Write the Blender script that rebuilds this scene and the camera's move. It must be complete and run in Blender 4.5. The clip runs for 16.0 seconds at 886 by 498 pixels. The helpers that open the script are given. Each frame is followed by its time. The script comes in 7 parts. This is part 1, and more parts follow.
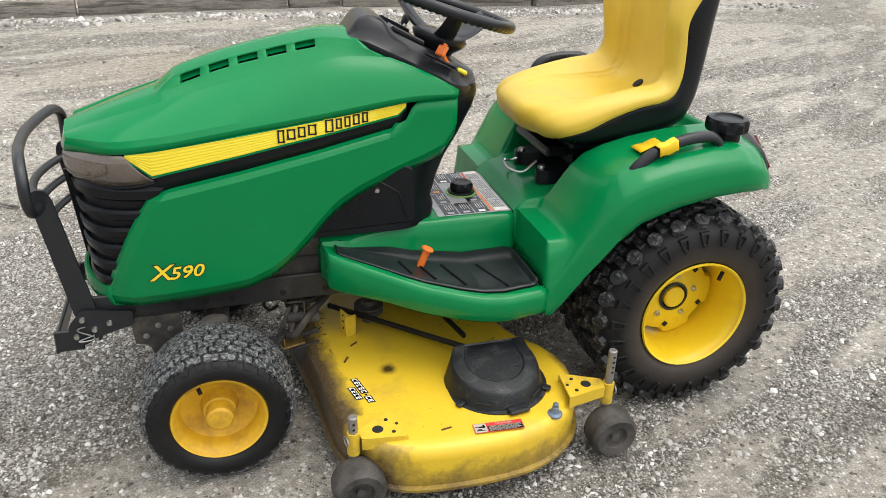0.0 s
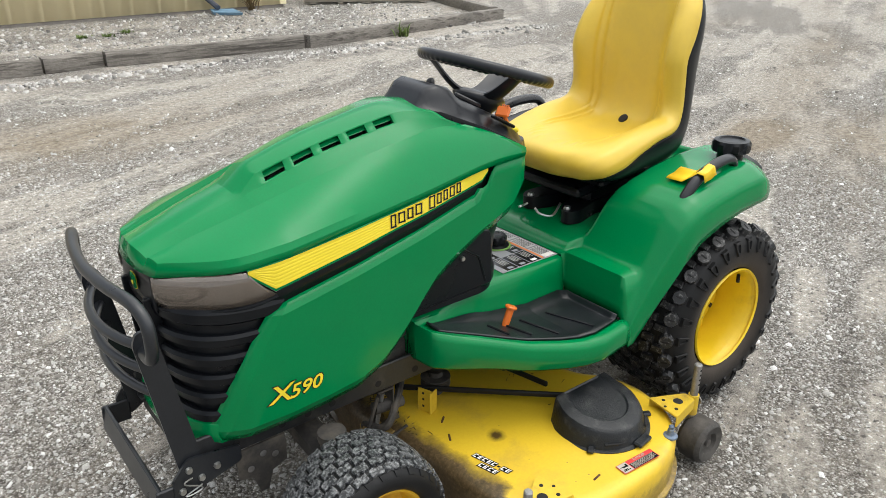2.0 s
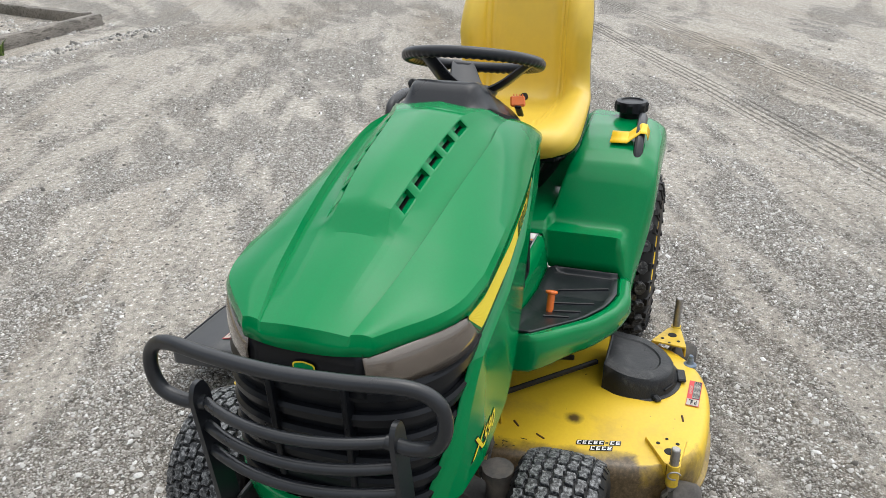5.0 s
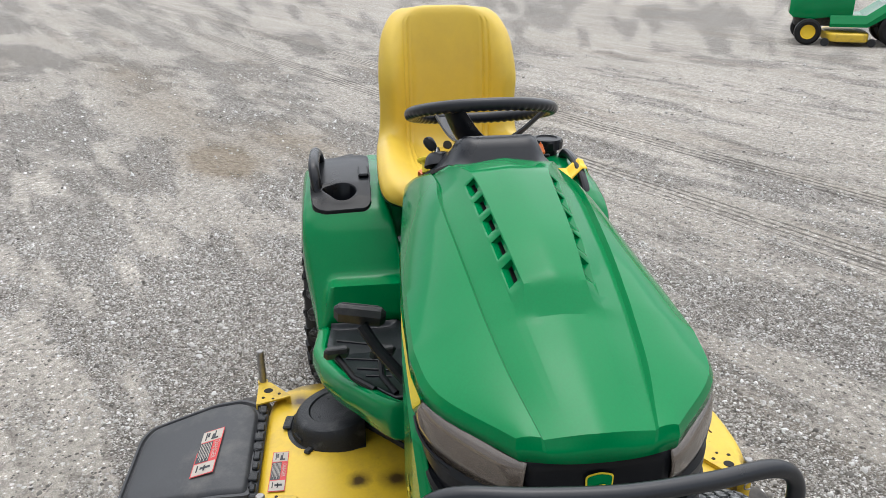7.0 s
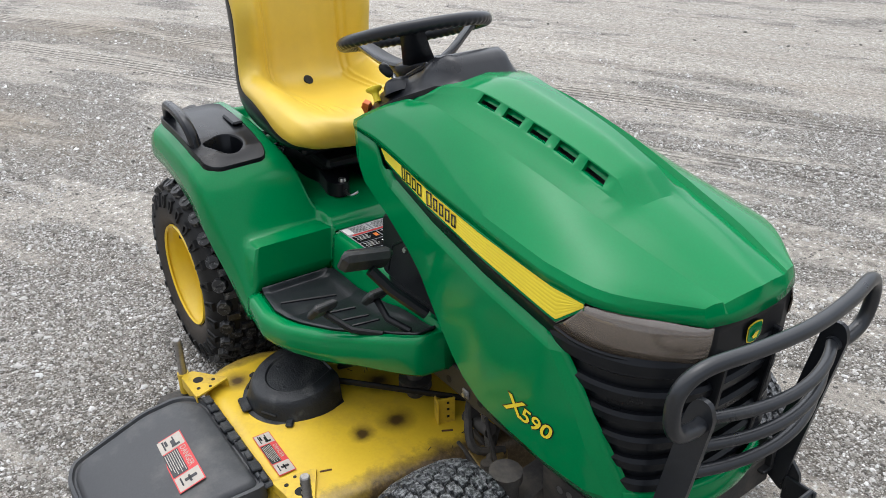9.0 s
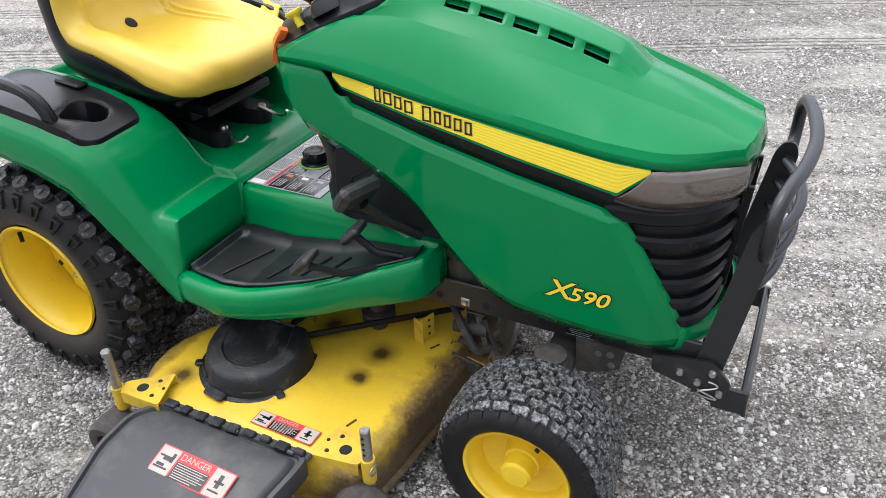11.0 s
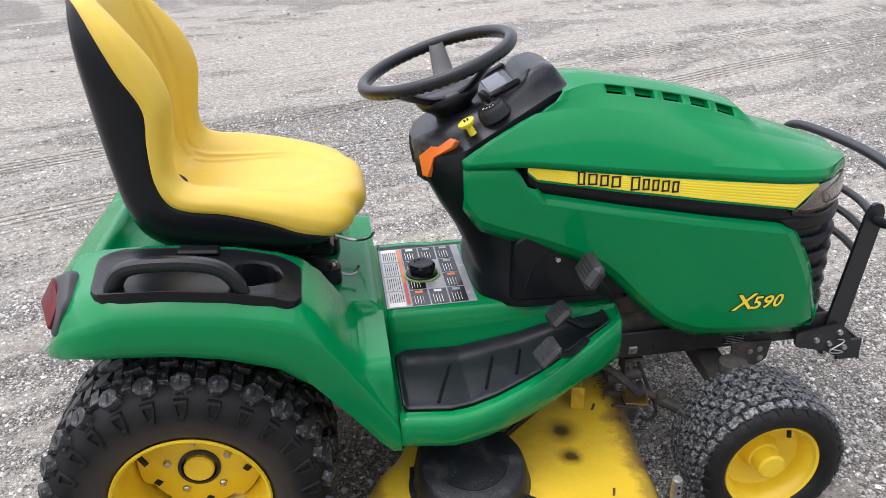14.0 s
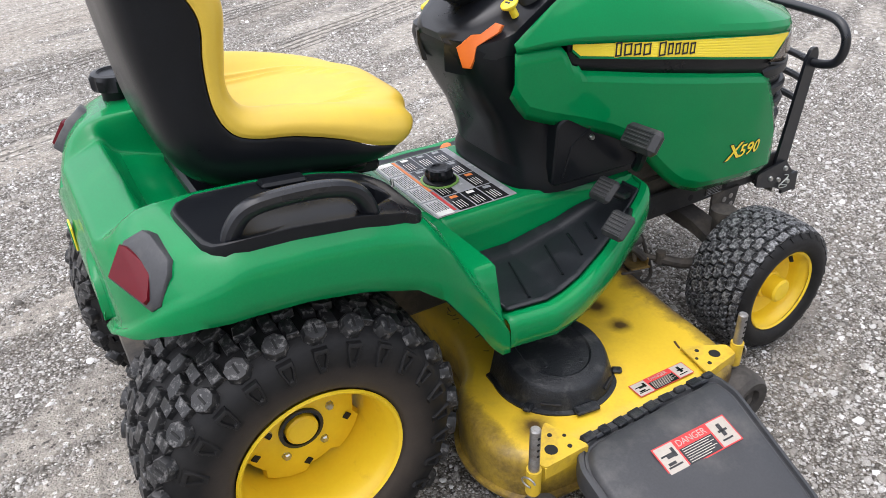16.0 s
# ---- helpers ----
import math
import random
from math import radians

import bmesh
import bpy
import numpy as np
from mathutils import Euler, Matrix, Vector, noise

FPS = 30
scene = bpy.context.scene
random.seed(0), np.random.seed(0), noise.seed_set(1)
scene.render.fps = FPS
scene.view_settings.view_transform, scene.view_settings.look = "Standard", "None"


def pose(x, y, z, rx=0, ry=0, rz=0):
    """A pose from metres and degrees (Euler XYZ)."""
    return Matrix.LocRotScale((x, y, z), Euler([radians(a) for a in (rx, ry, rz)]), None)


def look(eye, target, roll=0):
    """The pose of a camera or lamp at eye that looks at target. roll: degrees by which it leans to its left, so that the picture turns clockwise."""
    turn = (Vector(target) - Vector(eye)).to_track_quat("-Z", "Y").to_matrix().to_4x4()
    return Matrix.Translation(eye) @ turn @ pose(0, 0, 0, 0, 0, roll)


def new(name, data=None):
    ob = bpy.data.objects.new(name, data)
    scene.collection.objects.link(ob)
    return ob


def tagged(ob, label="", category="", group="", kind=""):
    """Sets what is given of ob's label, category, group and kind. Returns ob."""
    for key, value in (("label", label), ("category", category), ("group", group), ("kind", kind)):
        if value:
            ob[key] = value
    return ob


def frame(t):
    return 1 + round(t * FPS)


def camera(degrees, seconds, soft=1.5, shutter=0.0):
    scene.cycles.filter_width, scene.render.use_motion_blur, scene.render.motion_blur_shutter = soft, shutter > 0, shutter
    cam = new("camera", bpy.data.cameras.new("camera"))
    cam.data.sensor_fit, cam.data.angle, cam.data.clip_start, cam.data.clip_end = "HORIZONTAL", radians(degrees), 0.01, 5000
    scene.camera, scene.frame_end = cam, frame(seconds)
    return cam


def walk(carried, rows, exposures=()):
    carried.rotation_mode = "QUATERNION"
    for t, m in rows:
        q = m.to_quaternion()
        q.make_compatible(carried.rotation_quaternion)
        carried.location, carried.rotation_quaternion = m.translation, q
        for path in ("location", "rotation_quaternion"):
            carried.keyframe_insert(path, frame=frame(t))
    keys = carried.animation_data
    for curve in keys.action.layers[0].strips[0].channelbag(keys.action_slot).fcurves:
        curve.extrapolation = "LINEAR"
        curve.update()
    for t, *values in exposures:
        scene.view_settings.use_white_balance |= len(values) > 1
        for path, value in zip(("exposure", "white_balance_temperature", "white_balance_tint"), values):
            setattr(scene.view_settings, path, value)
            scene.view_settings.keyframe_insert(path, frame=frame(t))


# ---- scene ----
cam = camera(60.4, 16.0, soft=0.8)
PATH = [
    (0, (1.228, 2.111, 1.444), (0.713, 0.395, 0.558), 1.6),
    (0.5, (1.429, 2.048, 1.486), (0.741, 0.366, 0.652), 1.5),
    (1, (1.595, 1.892, 1.481), (0.753, 0.249, 0.712), 0.7),
    (1.5, (1.781, 1.736, 1.491), (0.776, 0.184, 0.731), 0.6),
    (2, (2.032, 1.636, 1.506), (0.904, 0.194, 0.7), -0.1),
    (2.5, (2.171, 1.52, 1.47), (0.948, 0.197, 0.601), -0.5),
    (3, (2.258, 1.321, 1.467), (0.939, 0.139, 0.538), -1.4),
    (3.5, (2.341, 1.157, 1.451), (0.909, 0.152, 0.482), -0.4),
    (4, (2.516, 0.984, 1.472), (0.981, 0.127, 0.518), -0.2),
    (4.5, (2.595, 0.847, 1.494), (0.967, 0.091, 0.609), -0.5),
    (5, (2.618, 0.603, 1.502), (0.898, 0.007, 0.674), -0.9),
    (5.2, (2.623, 0.508, 1.511), (0.87, -0.012, 0.699), -0.6),
    (7.3, (2.518, -0.508, 1.511), (0.709, -0.128, 0.747), -0.5),
    (7.5, (2.517, -0.609, 1.517), (0.738, -0.139, 0.733), -0.6),
    (8, (2.471, -0.775, 1.498), (0.767, -0.13, 0.672), -0.6),
    (8.5, (2.338, -0.933, 1.485), (0.733, -0.1, 0.63), -0.6),
    (9, (2.223, -1.079, 1.474), (0.767, -0.039, 0.581), -0.6),
    (9.5, (2.128, -1.261, 1.463), (0.857, -0.041, 0.516), -0.9),
    (9.7, (2.092, -1.298, 1.454), (0.891, -0.028, 0.483), -0.9),
    (11.8, (1.334, -1.647, 1.455), (0.825, -0.057, 0.354), -2.3),
    (12, (1.244, -1.671, 1.445), (0.792, -0.039, 0.382), -2.1),
    (12.5, (1.006, -1.704, 1.471), (0.727, 0.005, 0.469), -1.1),
    (13, (0.776, -1.802, 1.477), (0.705, -0.05, 0.514), -0.5),
    (13.5, (0.57, -1.876, 1.498), (0.669, -0.105, 0.575), -0.9),
    (14, (0.361, -1.796, 1.483), (0.599, -0.008, 0.62), -1.8),
    (14.5, (0.183, -1.733, 1.489), (0.61, 0.027, 0.64), -2.0),
    (15, (-0.021, -1.706, 1.481), (0.604, -0.031, 0.585), -2.2),
    (15.5, (-0.183, -1.661, 1.452), (0.556, -0.073, 0.486), -1.6),
    (16, (-0.326, -1.504, 1.4), (0.529, -0.025, 0.361), -2.1),
]
walk(cam, [(t, look(eye, target, roll)) for t, eye, target, roll in PATH], exposures=[(0.0, 1.16, 6700, 8), (2.5, 1.11, 6520, 7), (5.0, 1.02, 6420, 8), (7.5, 0.98, 6300, 10), (9.0, 1.10, 6250, 10), (12.0, 1.45, 6150, 14), (14.5, 1.25, 6250, 14), (16.0, 1.33, 6300, 14)])

# ---------------------------------------------------------------- world and sun
world = bpy.data.worlds.new("sky")
scene.world = world
world.use_nodes = True
wn, wl = world.node_tree.nodes, world.node_tree.links
sky = wn.new("ShaderNodeTexSky")
sky.sky_type, sky.sun_disc = "NISHITA", False
sky.sun_elevation, sky.sun_rotation = radians(74), radians(290)
sky.air_density, sky.dust_density = 1.0, 3.0
cloud = wn.new("ShaderNodeHueSaturation")
cloud.inputs["Saturation"].default_value = 0.30
wl.new(sky.outputs["Color"], cloud.inputs["Color"])
back = wn["Background"]
back.inputs["Strength"].default_value = 0.115
wl.new(cloud.outputs["Color"], back.inputs["Color"])

sun = new("sun", bpy.data.lights.new("sun", "SUN"))
sun.data.energy, sun.data.angle, sun.data.color = 1.12, radians(115), (1.0, 0.98, 0.955)
sun.matrix_world = look((-0.80, 0.30, 3.0), (0.0, 0.0, 0.0))


# ---------------------------------------------------------------- materials
def add_node(nt, kind, **values):
    n = nt.nodes.new(kind)
    for key, value in values.items():
        n.inputs[key.replace("_", " ")].default_value = value
    return n


def ramp(nt, fac, stops):
    n = nt.nodes.new("ShaderNodeValToRGB")
    while len(n.color_ramp.elements) < len(stops):
        n.color_ramp.elements.new(0.5)
    for e, (at, col) in zip(n.color_ramp.elements, stops):
        e.position, e.color = at, (*col, 1) if len(col) == 3 else col
    nt.links.new(fac, n.inputs["Fac"])
    return n


def mixed(nt, fac, a, b, blend="MIX"):
    n = nt.nodes.new("ShaderNodeMix")
    n.data_type, n.blend_type = "RGBA", blend
    for sock, v in ((n.inputs[0], fac), (n.inputs[6], a), (n.inputs[7], b)):
        if isinstance(v, (float, int)):
            sock.default_value = v
        elif isinstance(v, tuple):
            sock.default_value = (*v, 1)
        else:
            nt.links.new(v, sock)
    return n.outputs[2]


def surface(name, base, rough=0.5, vary=0.12, scale=6.0, fine=90.0, bump=0.1, depth=0.001, metal=0.0, coat=0.0,
            dirt=None, dirt_at=(0.55, 0.75), dirt_scale=5.0, speck=None, speck_at=(0.68, 0.72), speck_scale=60.0, rough_vary=0.1,
            transmission=0.0, ior=1.5, spec=0.5, island=0.0):
    """A painted, moulded or natural surface: two scales of variation, relief, and dirt or specks with a shape of their own."""
    m = bpy.data.materials.new(name)
    m.use_nodes = True
    nt = m.node_tree
    p = nt.nodes["Principled BSDF"]
    where = nt.nodes.new("ShaderNodeTexCoord").outputs["Object"]
    big = add_node(nt, "ShaderNodeTexNoise", Scale=scale, Detail=6.0, Roughness=0.6)
    small = add_node(nt, "ShaderNodeTexNoise", Scale=fine, Detail=4.0, Roughness=0.6)
    nt.links.new(where, big.inputs["Vector"])
    nt.links.new(where, small.inputs["Vector"])
    lo, hi = tuple(c * (1 - vary) for c in base), tuple(min(1, c * (1 + vary)) for c in base)
    col = ramp(nt, big.outputs["Fac"], [(0.3, lo), (0.7, hi)]).outputs["Color"]
    col = mixed(nt, 0.5 * vary, col, ramp(nt, small.outputs["Fac"], [(0.35, (0, 0, 0)), (0.65, (1, 1, 1))]).outputs["Color"], "OVERLAY")
    if island:
        geo = nt.nodes.new("ShaderNodeNewGeometry")
        each = ramp(nt, geo.outputs["Random Per Island"], [(0.0, (1 - island,) * 3), (1.0, (1 + island,) * 3)])
        col = mixed(nt, 1.0, col, each.outputs["Color"], "MULTIPLY")
    if dirt:
        d = add_node(nt, "ShaderNodeTexNoise", Scale=dirt_scale, Detail=8.0, Roughness=0.68)
        nt.links.new(where, d.inputs["Vector"])
        col = mixed(nt, ramp(nt, d.outputs["Fac"], [(dirt_at[0], (0, 0, 0)), (dirt_at[1], (1, 1, 1))]).outputs["Color"], col, dirt)
    if speck:
        d = add_node(nt, "ShaderNodeTexNoise", Scale=speck_scale, Detail=3.0, Roughness=0.5)
        nt.links.new(where, d.inputs["Vector"])
        col = mixed(nt, ramp(nt, d.outputs["Fac"], [(speck_at[0], (0, 0, 0)), (speck_at[1], (1, 1, 1))]).outputs["Color"], col, speck)
    nt.links.new(col, p.inputs["Base Color"])
    rr = nt.nodes.new("ShaderNodeMapRange")
    rr.inputs["To Min"].default_value, rr.inputs["To Max"].default_value = max(0.02, rough - rough_vary), min(1, rough + rough_vary)
    nt.links.new(big.outputs["Fac"], rr.inputs["Value"])
    nt.links.new(rr.outputs["Result"], p.inputs["Roughness"])
    p.inputs["Metallic"].default_value = metal
    p.inputs["Coat Weight"].default_value = coat
    p.inputs["Coat Roughness"].default_value = 0.12
    p.inputs["Transmission Weight"].default_value = transmission
    p.inputs["IOR"].default_value = ior
    p.inputs["Specular IOR Level"].default_value = spec
    if bump:
        b = add_node(nt, "ShaderNodeBump", Strength=bump, Distance=depth)
        nt.links.new(small.outputs["Fac"], b.inputs["Height"])
        nt.links.new(b.outputs["Normal"], p.inputs["Normal"])
    return m


GREEN = surface("green_paint", (0.0006, 0.186, 0.054), 0.13, 0.06, 3, 220, 0.03, 0.0004, spec=0.20,
                dirt=(0.008, 0.21, 0.055), dirt_at=(0.6, 0.95), dirt_scale=7, rough_vary=0.05)
GREEN_DUSTY = surface("green_plastic", (0.0006, 0.186, 0.054), 0.16, 0.07, 3, 240, 0.05, 0.0004, rough_vary=0.06, spec=0.26,
                      dirt=(0.010, 0.20, 0.055), dirt_at=(0.55, 0.9), dirt_scale=6)
YELLOW = surface("yellow_paint", (0.64, 0.43, 0.03), 0.45, 0.08, 4, 120, 0.15, 0.0006,
                 dirt=(0.28, 0.17, 0.05), dirt_at=(0.50, 0.75), dirt_scale=16, speck=(0.30, 0.17, 0.03), speck_at=(0.75, 0.78), speck_scale=55)
DECK = surface("deck_yellow_paint", (0.68, 0.455, 0.026), 0.40, 0.06, 4, 120, 0.12, 0.0006, coat=0.08,
               dirt=(0.40, 0.25, 0.045), dirt_at=(0.52, 0.80), dirt_scale=4, speck=(0.25, 0.14, 0.03), speck_at=(0.75, 0.78), speck_scale=60)


def soiled(m, spots):
    """Adds caked dirt by the mesh's soil values, and rust rings round the holes."""
    nt = m.node_tree
    p = nt.nodes["Principled BSDF"]
    col = p.inputs["Base Color"].links[0].from_socket
    where = nt.nodes.new("ShaderNodeTexCoord").outputs["Object"]
    amount = nt.nodes.new("ShaderNodeAttribute")
    amount.attribute_name = "soil"
    rough = add_node(nt, "ShaderNodeTexNoise", Scale=14.0, Detail=9.0, Roughness=0.72)
    nt.links.new(where, rough.inputs["Vector"])
    total = nt.nodes.new("ShaderNodeMath")
    total.operation = "MULTIPLY_ADD"
    nt.links.new(rough.outputs["Fac"], total.inputs[0])
    total.inputs[1].default_value = 1.15
    nt.links.new(amount.outputs["Fac"], total.inputs[2])
    scaled = nt.nodes.new("ShaderNodeMath")
    scaled.operation = "MULTIPLY"
    scaled.inputs[1].default_value = 0.62
    nt.links.new(total.outputs[0], scaled.inputs[0])
    mask = ramp(nt, scaled.outputs[0], [(0.46, (0, 0, 0)), (0.60, (0.5, 0.5, 0.5)), (0.82, (0.97, 0.97, 0.97))])
    grain = add_node(nt, "ShaderNodeTexNoise", Scale=90.0, Detail=5.0, Roughness=0.7)
    nt.links.new(where, grain.inputs["Vector"])
    mud = ramp(nt, grain.outputs["Fac"], [(0.3, (0.02, 0.014, 0.009)), (0.55, (0.085, 0.055, 0.03)), (0.75, (0.17, 0.12, 0.07))]).outputs["Color"]
    col = mixed(nt, mask.outputs["Color"], col, mud)
    for x, y, r in spots:
        away = nt.nodes.new("ShaderNodeVectorMath")
        away.operation = "DISTANCE"
        away.inputs[1].default_value = (x + 0.007, y + 0.007, 0.205)
        nt.links.new(mixed(nt, 0.036, where, rough.outputs["Color"], "ADD"), away.inputs[0])
        ring = ramp(nt, away.outputs["Value"], [(0.008 + r * 0.10, (0.95, 0.95, 0.95)), (0.012 + r * 0.34, (0.45, 0.45, 0.45)), (0.014 + r * 0.85, (0, 0, 0))])
        col = mixed(nt, ring.outputs["Color"], col, (0.040, 0.019, 0.010))
    nt.links.new(col, p.inputs["Base Color"])
    return m


soiled(DECK, ((0.869, 0.383, 0.020), (0.865, -0.350, 0.030), (0.872, -0.250, 0.055), (0.70, -0.20, 0.06), (0.46, -0.52, 0.05)))
YELLOW_CLEAN = surface("yellow_wheel_paint", (0.80, 0.55, 0.018), 0.36, 0.06, 5, 120, 0.1, 0.0005,
                       dirt=(0.45, 0.25, 0.03), dirt_at=(0.58, 0.85), dirt_scale=7)
YELLOW_RUSTY = surface("yellow_wheel_paint_dirty", (0.72, 0.42, 0.02), 0.5, 0.1, 6, 120, 0.15, 0.0006,
                       dirt=(0.34, 0.16, 0.03), dirt_at=(0.48, 0.75), dirt_scale=9)
VINYL = surface("yellow_vinyl", (0.65, 0.45, 0.047), 0.40, 0.05, 3, 420, 0.3, 0.0007, dirt=(0.56, 0.38, 0.052), dirt_at=(0.42, 0.8), dirt_scale=5)
DECAL_Y = surface("yellow_decal", (0.84, 0.66, 0.035), 0.35, 0.03, 5, 100, 0.02)
BLACK = surface("black_plastic", (0.0065, 0.0075, 0.0095), 0.30, 0.2, 6, 320, 0.2, 0.0006, spec=0.22, dirt=(0.009, 0.0095, 0.011), dirt_at=(0.55, 0.85), dirt_scale=7)
DASH = surface("dark_grey_plastic", (0.011, 0.0122, 0.0155), 0.30, 0.15, 6, 380, 0.22, 0.0005, spec=0.36, dirt=(0.022, 0.023, 0.026), dirt_at=(0.6, 0.9))
RUBBER = surface("tyre_rubber", (0.0065, 0.0065, 0.007), 0.55, 0.25, 8, 140, 0.4, 0.001, spec=0.3, dirt=(0.018, 0.017, 0.016), dirt_at=(0.52, 0.8), dirt_scale=9)
TREAD = surface("tread_rubber", (0.011, 0.0115, 0.0125), 0.45, 0.3, 10, 200, 0.5, 0.001, dirt=(0.20, 0.195, 0.19), dirt_at=(0.52, 0.70), dirt_scale=80)
TURF = surface("turf_tread_rubber", (0.014, 0.0152, 0.0175), 0.5, 0.3, 10, 200, 0.5, 0.001, dirt=(0.24, 0.245, 0.25), dirt_at=(0.46, 0.64), dirt_scale=130)
DUSTY = surface("dusty_hard_rubber", (0.035, 0.032, 0.029), 0.75, 0.25, 8, 120, 0.4, 0.001, dirt=(0.11, 0.10, 0.09), dirt_at=(0.42, 0.75), dirt_scale=14)
SIDEWALL = surface("dusty_tyre_sidewall", (0.016, 0.0138, 0.012), 0.7, 0.2, 5, 160, 0.35, 0.001, spec=0.3, dirt=(0.085, 0.064, 0.046), dirt_at=(0.34, 0.66), dirt_scale=6)


def dusted(m, centre, near, far, colour):
    """Brown dust on the sidewall, thick beside the rim and thinning outwards."""
    nt = m.node_tree
    p = nt.nodes["Principled BSDF"]
    col = p.inputs["Base Color"].links[0].from_socket
    where = nt.nodes.new("ShaderNodeTexCoord").outputs["Object"]
    flat = nt.nodes.new("ShaderNodeVectorMath")
    flat.operation = "MULTIPLY"
    flat.inputs[1].default_value = (1, 0, 1)
    nt.links.new(where, flat.inputs[0])
    away = nt.nodes.new("ShaderNodeVectorMath")
    away.operation = "DISTANCE"
    away.inputs[1].default_value = centre
    nt.links.new(flat.outputs[0], away.inputs[0])
    cloud_ = add_node(nt, "ShaderNodeTexNoise", Scale=12.0, Detail=6.0, Roughness=0.65)
    nt.links.new(where, cloud_.inputs["Vector"])
    add = nt.nodes.new("ShaderNodeMath")
    add.operation = "MULTIPLY_ADD"
    nt.links.new(cloud_.outputs["Fac"], add.inputs[0])
    add.inputs[1].default_value = 0.05
    nt.links.new(away.outputs["Value"], add.inputs[2])
    mask = ramp(nt, add.outputs[0], [(near, (0.9, 0.9, 0.9)), (far, (0, 0, 0))])
    nt.links.new(mixed(nt, mask.outputs["Color"], col, colour), p.inputs["Base Color"])
    return m


REAR_TYRE = dusted(surface("rear_tyre_rubber", (0.0065, 0.0065, 0.007), 0.6, 0.25, 8, 140, 0.4, 0.001, spec=0.3, dirt=(0.018, 0.017, 0.016), dirt_at=(0.52, 0.8), dirt_scale=9), (-0.022, 0, 0.311), 0.190, 0.265, (0.070, 0.055, 0.043))
MAT = surface("rubber_mat", (0.009, 0.0105, 0.0135), 0.36, 0.25, 9, 260, 0.4, 0.001, spec=0.45, dirt=(0.032, 0.034, 0.038), dirt_at=(0.52, 0.8), dirt_scale=14)
STEEL_BLACK = surface("black_painted_steel", (0.012, 0.0135, 0.0165), 0.30, 0.2, 10, 200, 0.12, 0.0005, dirt=(0.06, 0.055, 0.05), dirt_at=(0.6, 0.8), dirt_scale=12)
STEEL = surface("galvanised_steel", (0.32, 0.31, 0.30), 0.45, 0.2, 20, 200, 0.2, 0.0004, metal=0.8, dirt=(0.16, 0.12, 0.08), dirt_at=(0.55, 0.8), dirt_scale=30)
CHROME = surface("zinc_bolt", (0.5, 0.5, 0.48), 0.3, 0.1, 20, 100, 0.1, metal=1.0)
FRAME = surface("dirty_frame_steel", (0.035, 0.032, 0.03), 0.7, 0.3, 9, 120, 0.5, 0.001, dirt=(0.13, 0.11, 0.085), dirt_at=(0.45, 0.75), dirt_scale=10)
RAIL = surface("dusty_black_rail", (0.015, 0.0155, 0.017), 0.5, 0.25, 9, 140, 0.3, 0.001, dirt=(0.075, 0.065, 0.052), dirt_at=(0.56, 0.85), dirt_scale=11)
CHUTE = surface("grey_chute_plastic", (0.035, 0.0365, 0.040), 0.5, 0.18, 5, 200, 0.2, 0.0006, dirt=(0.12, 0.115, 0.105), dirt_at=(0.52, 0.85), dirt_scale=6)
COVER = surface("scuffed_black_plastic", (0.010, 0.0115, 0.0135), 0.4, 0.25, 8, 200, 0.7, 0.002, spec=0.35, dirt=(0.075, 0.074, 0.071), dirt_at=(0.52, 0.78), dirt_scale=20)
ORANGE = surface("orange_plastic", (0.75, 0.16, 0.02), 0.4, 0.06, 10, 200, 0.1)
RED = surface("red_lens", (0.105, 0.004, 0.009), 0.24, 0.08, 20, 300, 0.15, spec=0.22)
LENS = surface("smoked_lens", (0.25, 0.205, 0.165), 0.13, 0.05, 10, 200, 0.02, transmission=0.55, coat=0.6)
REFLECTOR = surface("lamp_reflector", (0.42, 0.385, 0.36), 0.35, 0.1, 30, 100, 0.1, metal=0.4)
STICKER = surface("cream_sticker", (0.40, 0.36, 0.31), 0.5, 0.08, 20, 200, 0.02)
WHITE = surface("white_print", (0.75, 0.74, 0.70), 0.5, 0.05, 20, 200, 0.02)
REDPRINT = surface("red_print", (0.55, 0.03, 0.03), 0.45, 0.05, 20, 200, 0.02)
ORANGEPRINT = surface("orange_print", (0.72, 0.20, 0.04), 0.45, 0.05, 20, 200, 0.02)
BLACKPRINT = surface("black_print", (0.016, 0.016, 0.017), 0.16, 0.1, 20, 200, 0.02)
GREYPRINT = surface("grey_print", (0.29, 0.30, 0.31), 0.25, 0.1, 20, 200, 0.02)
PALEPRINT = surface("pale_print", (0.50, 0.50, 0.49), 0.30, 0.08, 20, 200, 0.02)
GREENPRINT = surface("bright_green_print", (0.16, 0.32, 0.07), 0.4, 0.05, 20, 200, 0.02)
GAUGE = surface("gauge_glass", (0.07, 0.075, 0.08), 0.12, 0.1, 20, 100, 0.0, coat=0.6)
PEDAL = surface("pedal_rubber", (0.014, 0.0148, 0.0165), 0.55, 0.2, 12, 200, 0.4, 0.001, dirt=(0.05, 0.048, 0.046), dirt_at=(0.5, 0.8), dirt_scale=30)
TARNISHED = surface("tarnished_zinc", (0.30, 0.20, 0.065), 0.45, 0.2, 20, 160, 0.2, metal=0.5, dirt=(0.08, 0.055, 0.03), dirt_at=(0.5, 0.75), dirt_scale=30)
PORT = surface("blue_grey_fitting", (0.12, 0.16, 0.22), 0.45, 0.2, 20, 200, 0.2, metal=0.3, dirt=(0.22, 0.22, 0.21), dirt_at=(0.5, 0.7), dirt_scale=40)
# near-black that stands for the shade inside holes, slots and slits
HOLE = surface("hole_shade", (0.006, 0.006, 0.006), 0.8, 0.1, 20, 100, 0.1)
